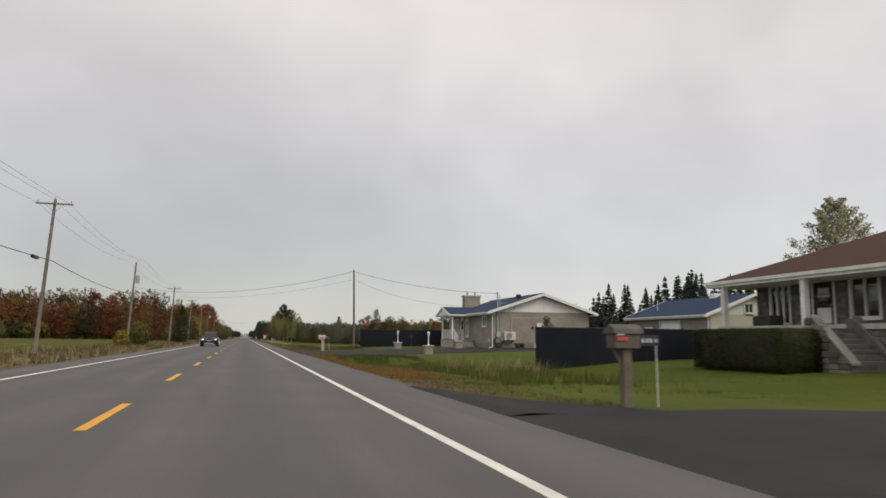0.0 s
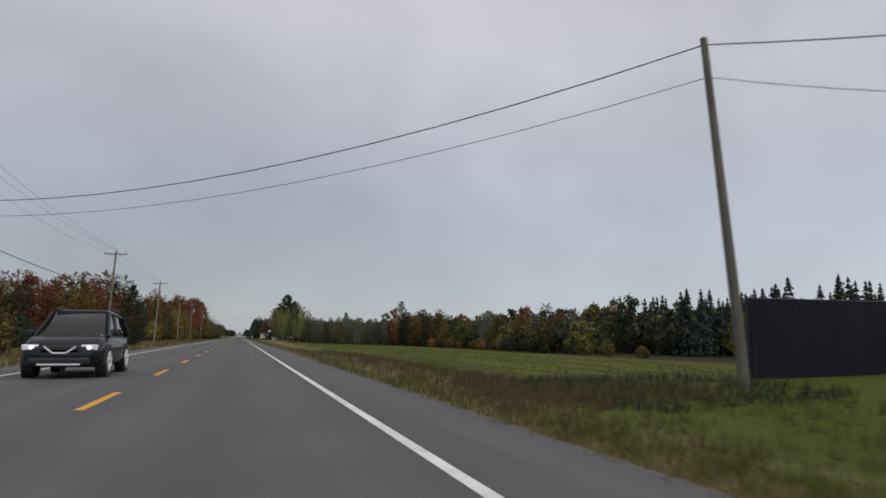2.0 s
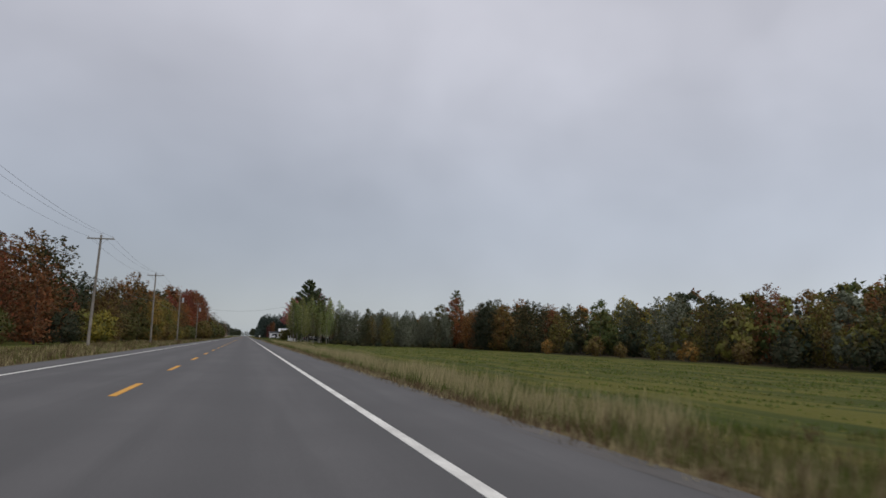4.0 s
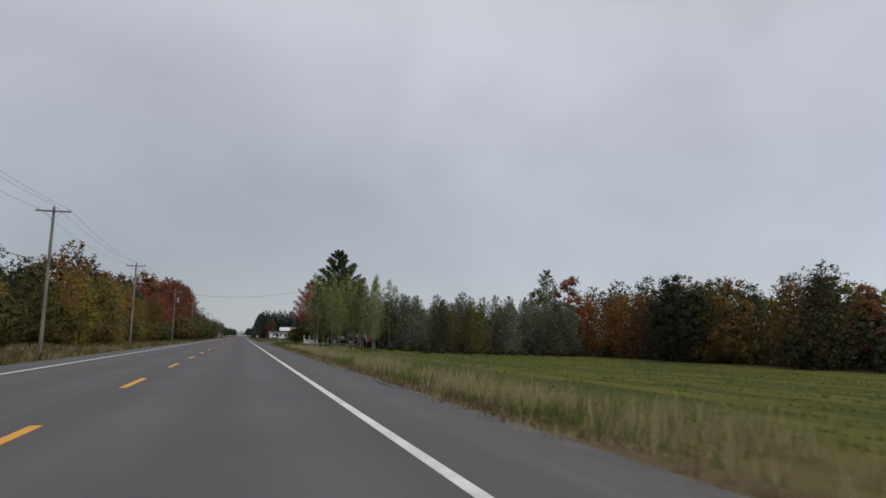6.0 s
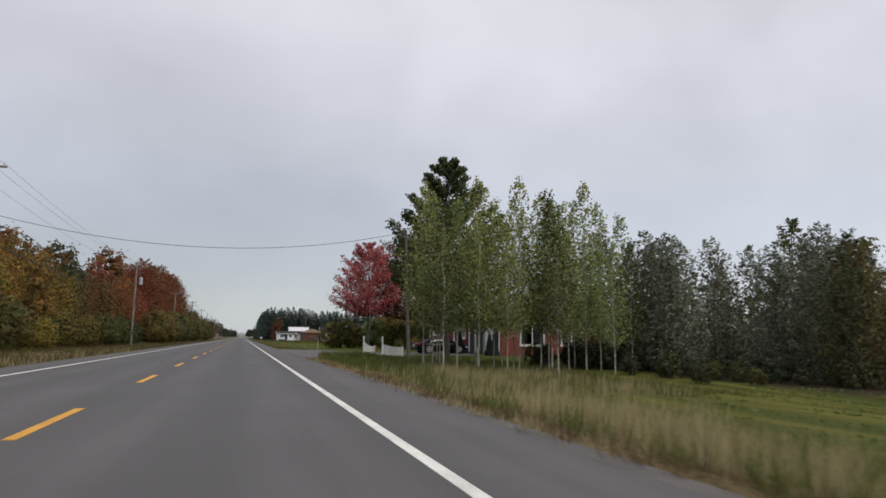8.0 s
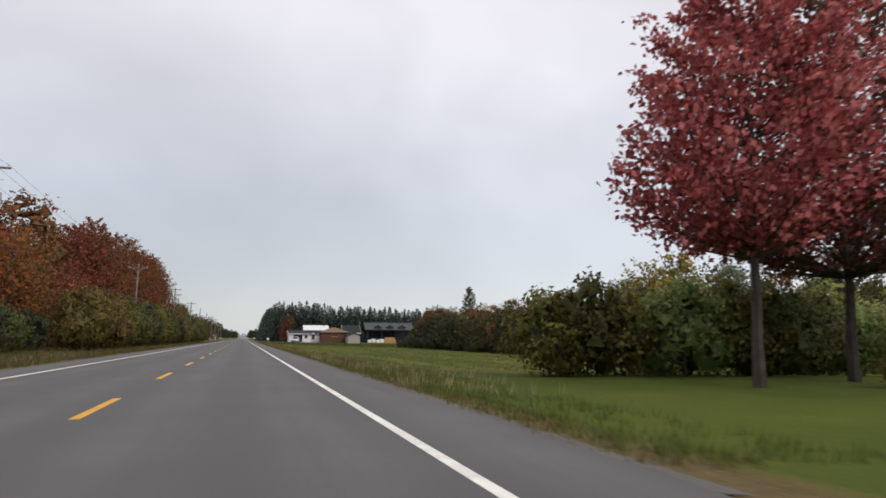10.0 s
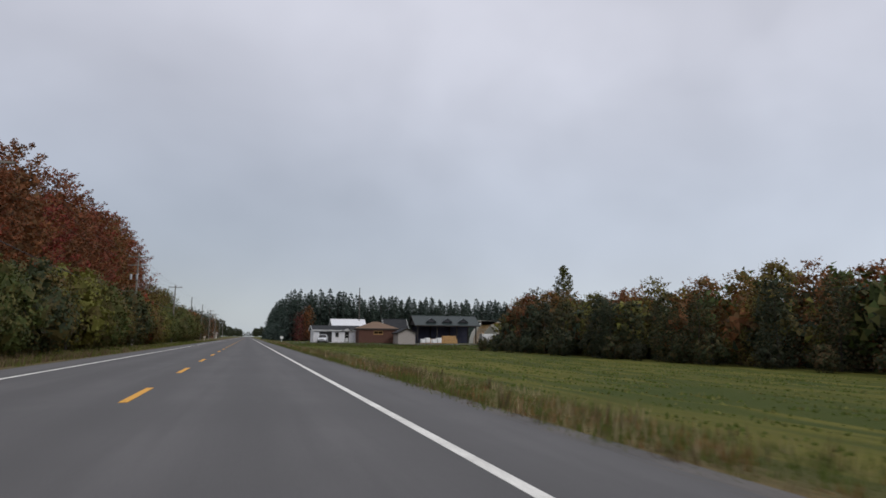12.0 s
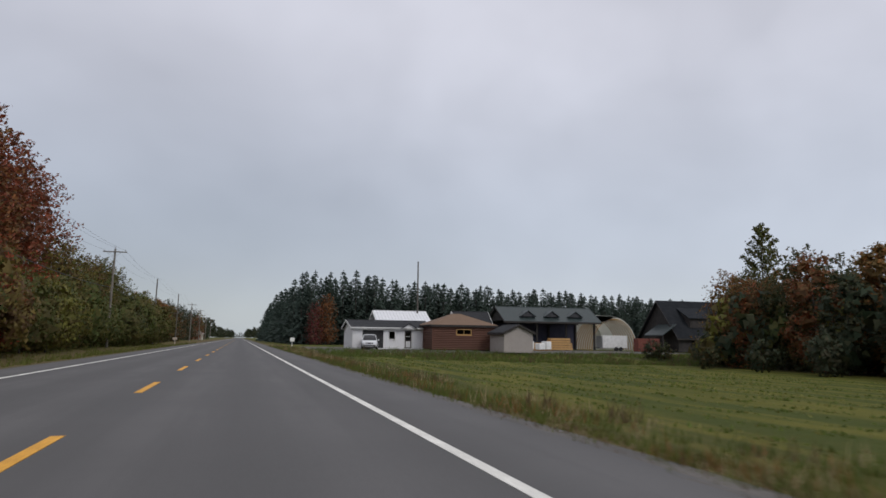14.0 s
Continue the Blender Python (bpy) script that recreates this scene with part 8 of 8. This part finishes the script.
grass_band("verge_grass", 118, 290, 6.0, 10.5, 4200, 9, .2, .5, "blade", "tall green grass along the road", .018, .35)
grass_band("verge_grass", 78, 130, 5.9, 9.5, 1400, 8, .15, .38, "straw", "dry grass along the road", .018, .6)
grass_band("verge_grass", 78, 130, 5.9, 9.5, 1400, 8, .15, .35, "blade", "green grass along the road", .018, .4)
grass_band("verge_grass", 66, 290, 5.4, 7.4, 4200, 8, .08, .24, "brown", "brown weeds at the gravel edge", .018, .3)
grass_band("verge_grass", 310, 520, 5.4, 8.8, 4600, 8, .1, .3, "blade", "green verge grass along the road", .018, .3)
grass_band("verge_grass", 320, 520, 5.5, 9.2, 1900, 8, .15, .4, "straw", "dry verge grass along the road", .018, .62)
grass_band("verge_grass", 330, 520, 5.8, 9.0, 800, 12, .2, .55, "brown", "brown dock weeds in the verge", .03, .75)
grass_band("verge_grass", 486, 504, 9, 62, 4200, 8, .2, .55, "blade", "unmown grass before the dealer's yard", .03, .2)
grass_band("verge_grass", 486, 502, 12, 60, 600, 9, .2, .7, "brown", "brown weeds before the dealer's yard", .035, .4)
grass_band("left_verge_grass", 30, 300, -15.5, -5.6, 3600, 8, .2, .5, "straw", "dry straw-coloured grass on the far verge", .03, .5)
grass_band("left_verge_grass", 30, 420, -15.5, -5.5, 5200, 8, .15, .6, "brown", "rusty brown weeds on the far verge", .03, .2)
grass_band("left_verge_grass", 60, 560, -14.5, -5.5, 5200, 8, .15, .45, "blade", "green grass on the far verge", .03, .3)
grass_band("ditch_grass", 14, 46, 8.0, 12.2, 1300, 8, .1, .3, "blade", "green grass in the ditch by the lawn", .02, .5)
grass_band("ditch_grass", 19, 29, 8.6, 12.0, 150, 10, .3, .75, "straw", "pale reeds in the ditch by the lawn", .02, .6)
def windrows(name, y0, y1, x0, x1, step, label):
    """Rows of cut grass left along the field, low uneven ridges of lying blades."""
    foot, tall = [], []
    x = x0
    while x < x1:
        n = int((y1 - y0) / .05)
        y = RNG.uniform(y0, y1, n)
        lump = np.array([noise.noise((x * 2.1, v * .45, 7.0)) for v in y])
        keep = RNG.uniform(-.5, .5, n) < lump + .12
        y, lump = y[keep], lump[keep]
        xx = x + RNG.normal(size=len(y)) * .2 + np.array([.35 * noise.noise((x, v * .08, 2.0)) for v in y])
        foot.append(np.stack([xx, y, [gz(a, b) - .01 for a, b in zip(xx, y)]], 1))
        tall.append(RNG.uniform(.03, .1, len(y)) * (1 + .8 * lump))
        x += step * RNG.uniform(.8, 1.2)
    foot, tall = np.concatenate(foot), np.concatenate(tall)
    return tagged(new(name, blade_mesh(name, foot, tall, .11 * RNG.uniform(.7, 1.4, (len(foot), 1)), LEAF["hay"])), label, "grass", kind="stuff")


windrows("field_windrows", 80, 266, 10.5, 36, 1.7, "rows of cut grass on the mown hay field")
windrows("field_windrows", 336, 494, 9.6, 36, 1.7, "rows of cut grass on the mown hay field")
grass_band("lawn_grass", 11, 46, 11, 18, 3500, 6, .03, .07, "blade", "short lawn grass", .015, .0)
grass_band("lawn_grass", 62, 76, 8, 21, 2600, 6, .03, .07, "blade", "short lawn grass", .015, .0)
grass_band("poplar_grass", 262, 280, 9.5, 15, 600, 9, .25, .6, "straw", "tall dry grass below the poplars", .018, .5)
grass_band("poplar_grass", 262, 292, 6.8, 18, 3400, 9, .15, .4, "green", "green grass below the poplars", .018, .2)
grass_band("edge_grass", 64, 292, 5.2, 6.6, 2600, 8, .05, .16, "brown", "brown grass rim beside the gravel", .016, .1)
grass_band("edge_grass", 64, 292, 5.3, 7.0, 3600, 8, .06, .2, "straw", "dry grass rim beside the gravel", .016, .2)
grass_band("edge_grass", 310, 520, 5.2, 6.6, 4600, 8, .05, .18, "blade", "green grass rim beside the gravel", .016, .1)
grass_band("edge_grass", 310, 520, 5.2, 6.6, 2600, 8, .05, .16, "brown", "brown grass rim beside the gravel", .016, .2)
grass_band("edge_grass", 11, 46, 5.4, 8.0, 2600, 8, .03, .12, "brown", "brown grass rim beside the gravel", .016, .2)
grass_band("ditch_grass", 17, 30, 8.4, 12.4, 700, 9, .25, .6, "blade", "tall green reeds in the ditch by the lawn", .02, .45)
grass_band("ditch_grass", 25, 46, 7.2, 12.2, 2400, 9, .06, .22, "green", "deep green weeds in the ditch by the lawn", .02, .2)
grass_band("verge_grass", 62, 132, 5.7, 12.0, 3000, 9, .08, .3, "green", "deep green weeds in the roadside ditch", .02, .15)
grass_band("verge_grass", 72, 132, 6.6, 11.5, 1900, 10, .2, .5, "brown", "brown weeds in the roadside ditch", .024, .55)
grass_band("ditch_grass", 71, 84, 8.6, 13.2, 420, 10, .12, .4, "dark_green", "dark green weeds round the service pole", .03, .3)
grass_band("edge_grass", 62, 92, 5.2, 6.3, 1800, 8, .05, .16, "blade", "green grass rim beside the gravel", .016, .1)
grass_band("ditch_grass", 24, 47, 5.3, 8.2, 1600, 8, .03, .1, "brown", "orange-brown dry growth at the roadside", .018, .35)
grass_band("ditch_grass", 19, 46.5, 5.5, 7.3, 2600, 9, .06, .16, "russet", "russet dry growth along the roadside", .022, .1)
grass_band("ditch_grass", 22, 46, 8.4, 12.6, 4600, 9, .08, .24, "green", "dark green unmown grass on the ditch bank", .03, .15)
grass_band("edge_grass", 266, 292, 5.4, 8.0, 2400, 9, .05, .16, "straw", "pale dry grass beside the driveway", .02, .2)
grass_band("edge_grass", 266, 292, 5.4, 7.6, 1600, 9, .05, .14, "russet", "russet dry growth beside the driveway", .02, .2)
grass_band("verge_grass", 350, 505, 5.6, 8.4, 1500, 10, .1, .32, "russet", "russet weeds in the verge", .02, .5)
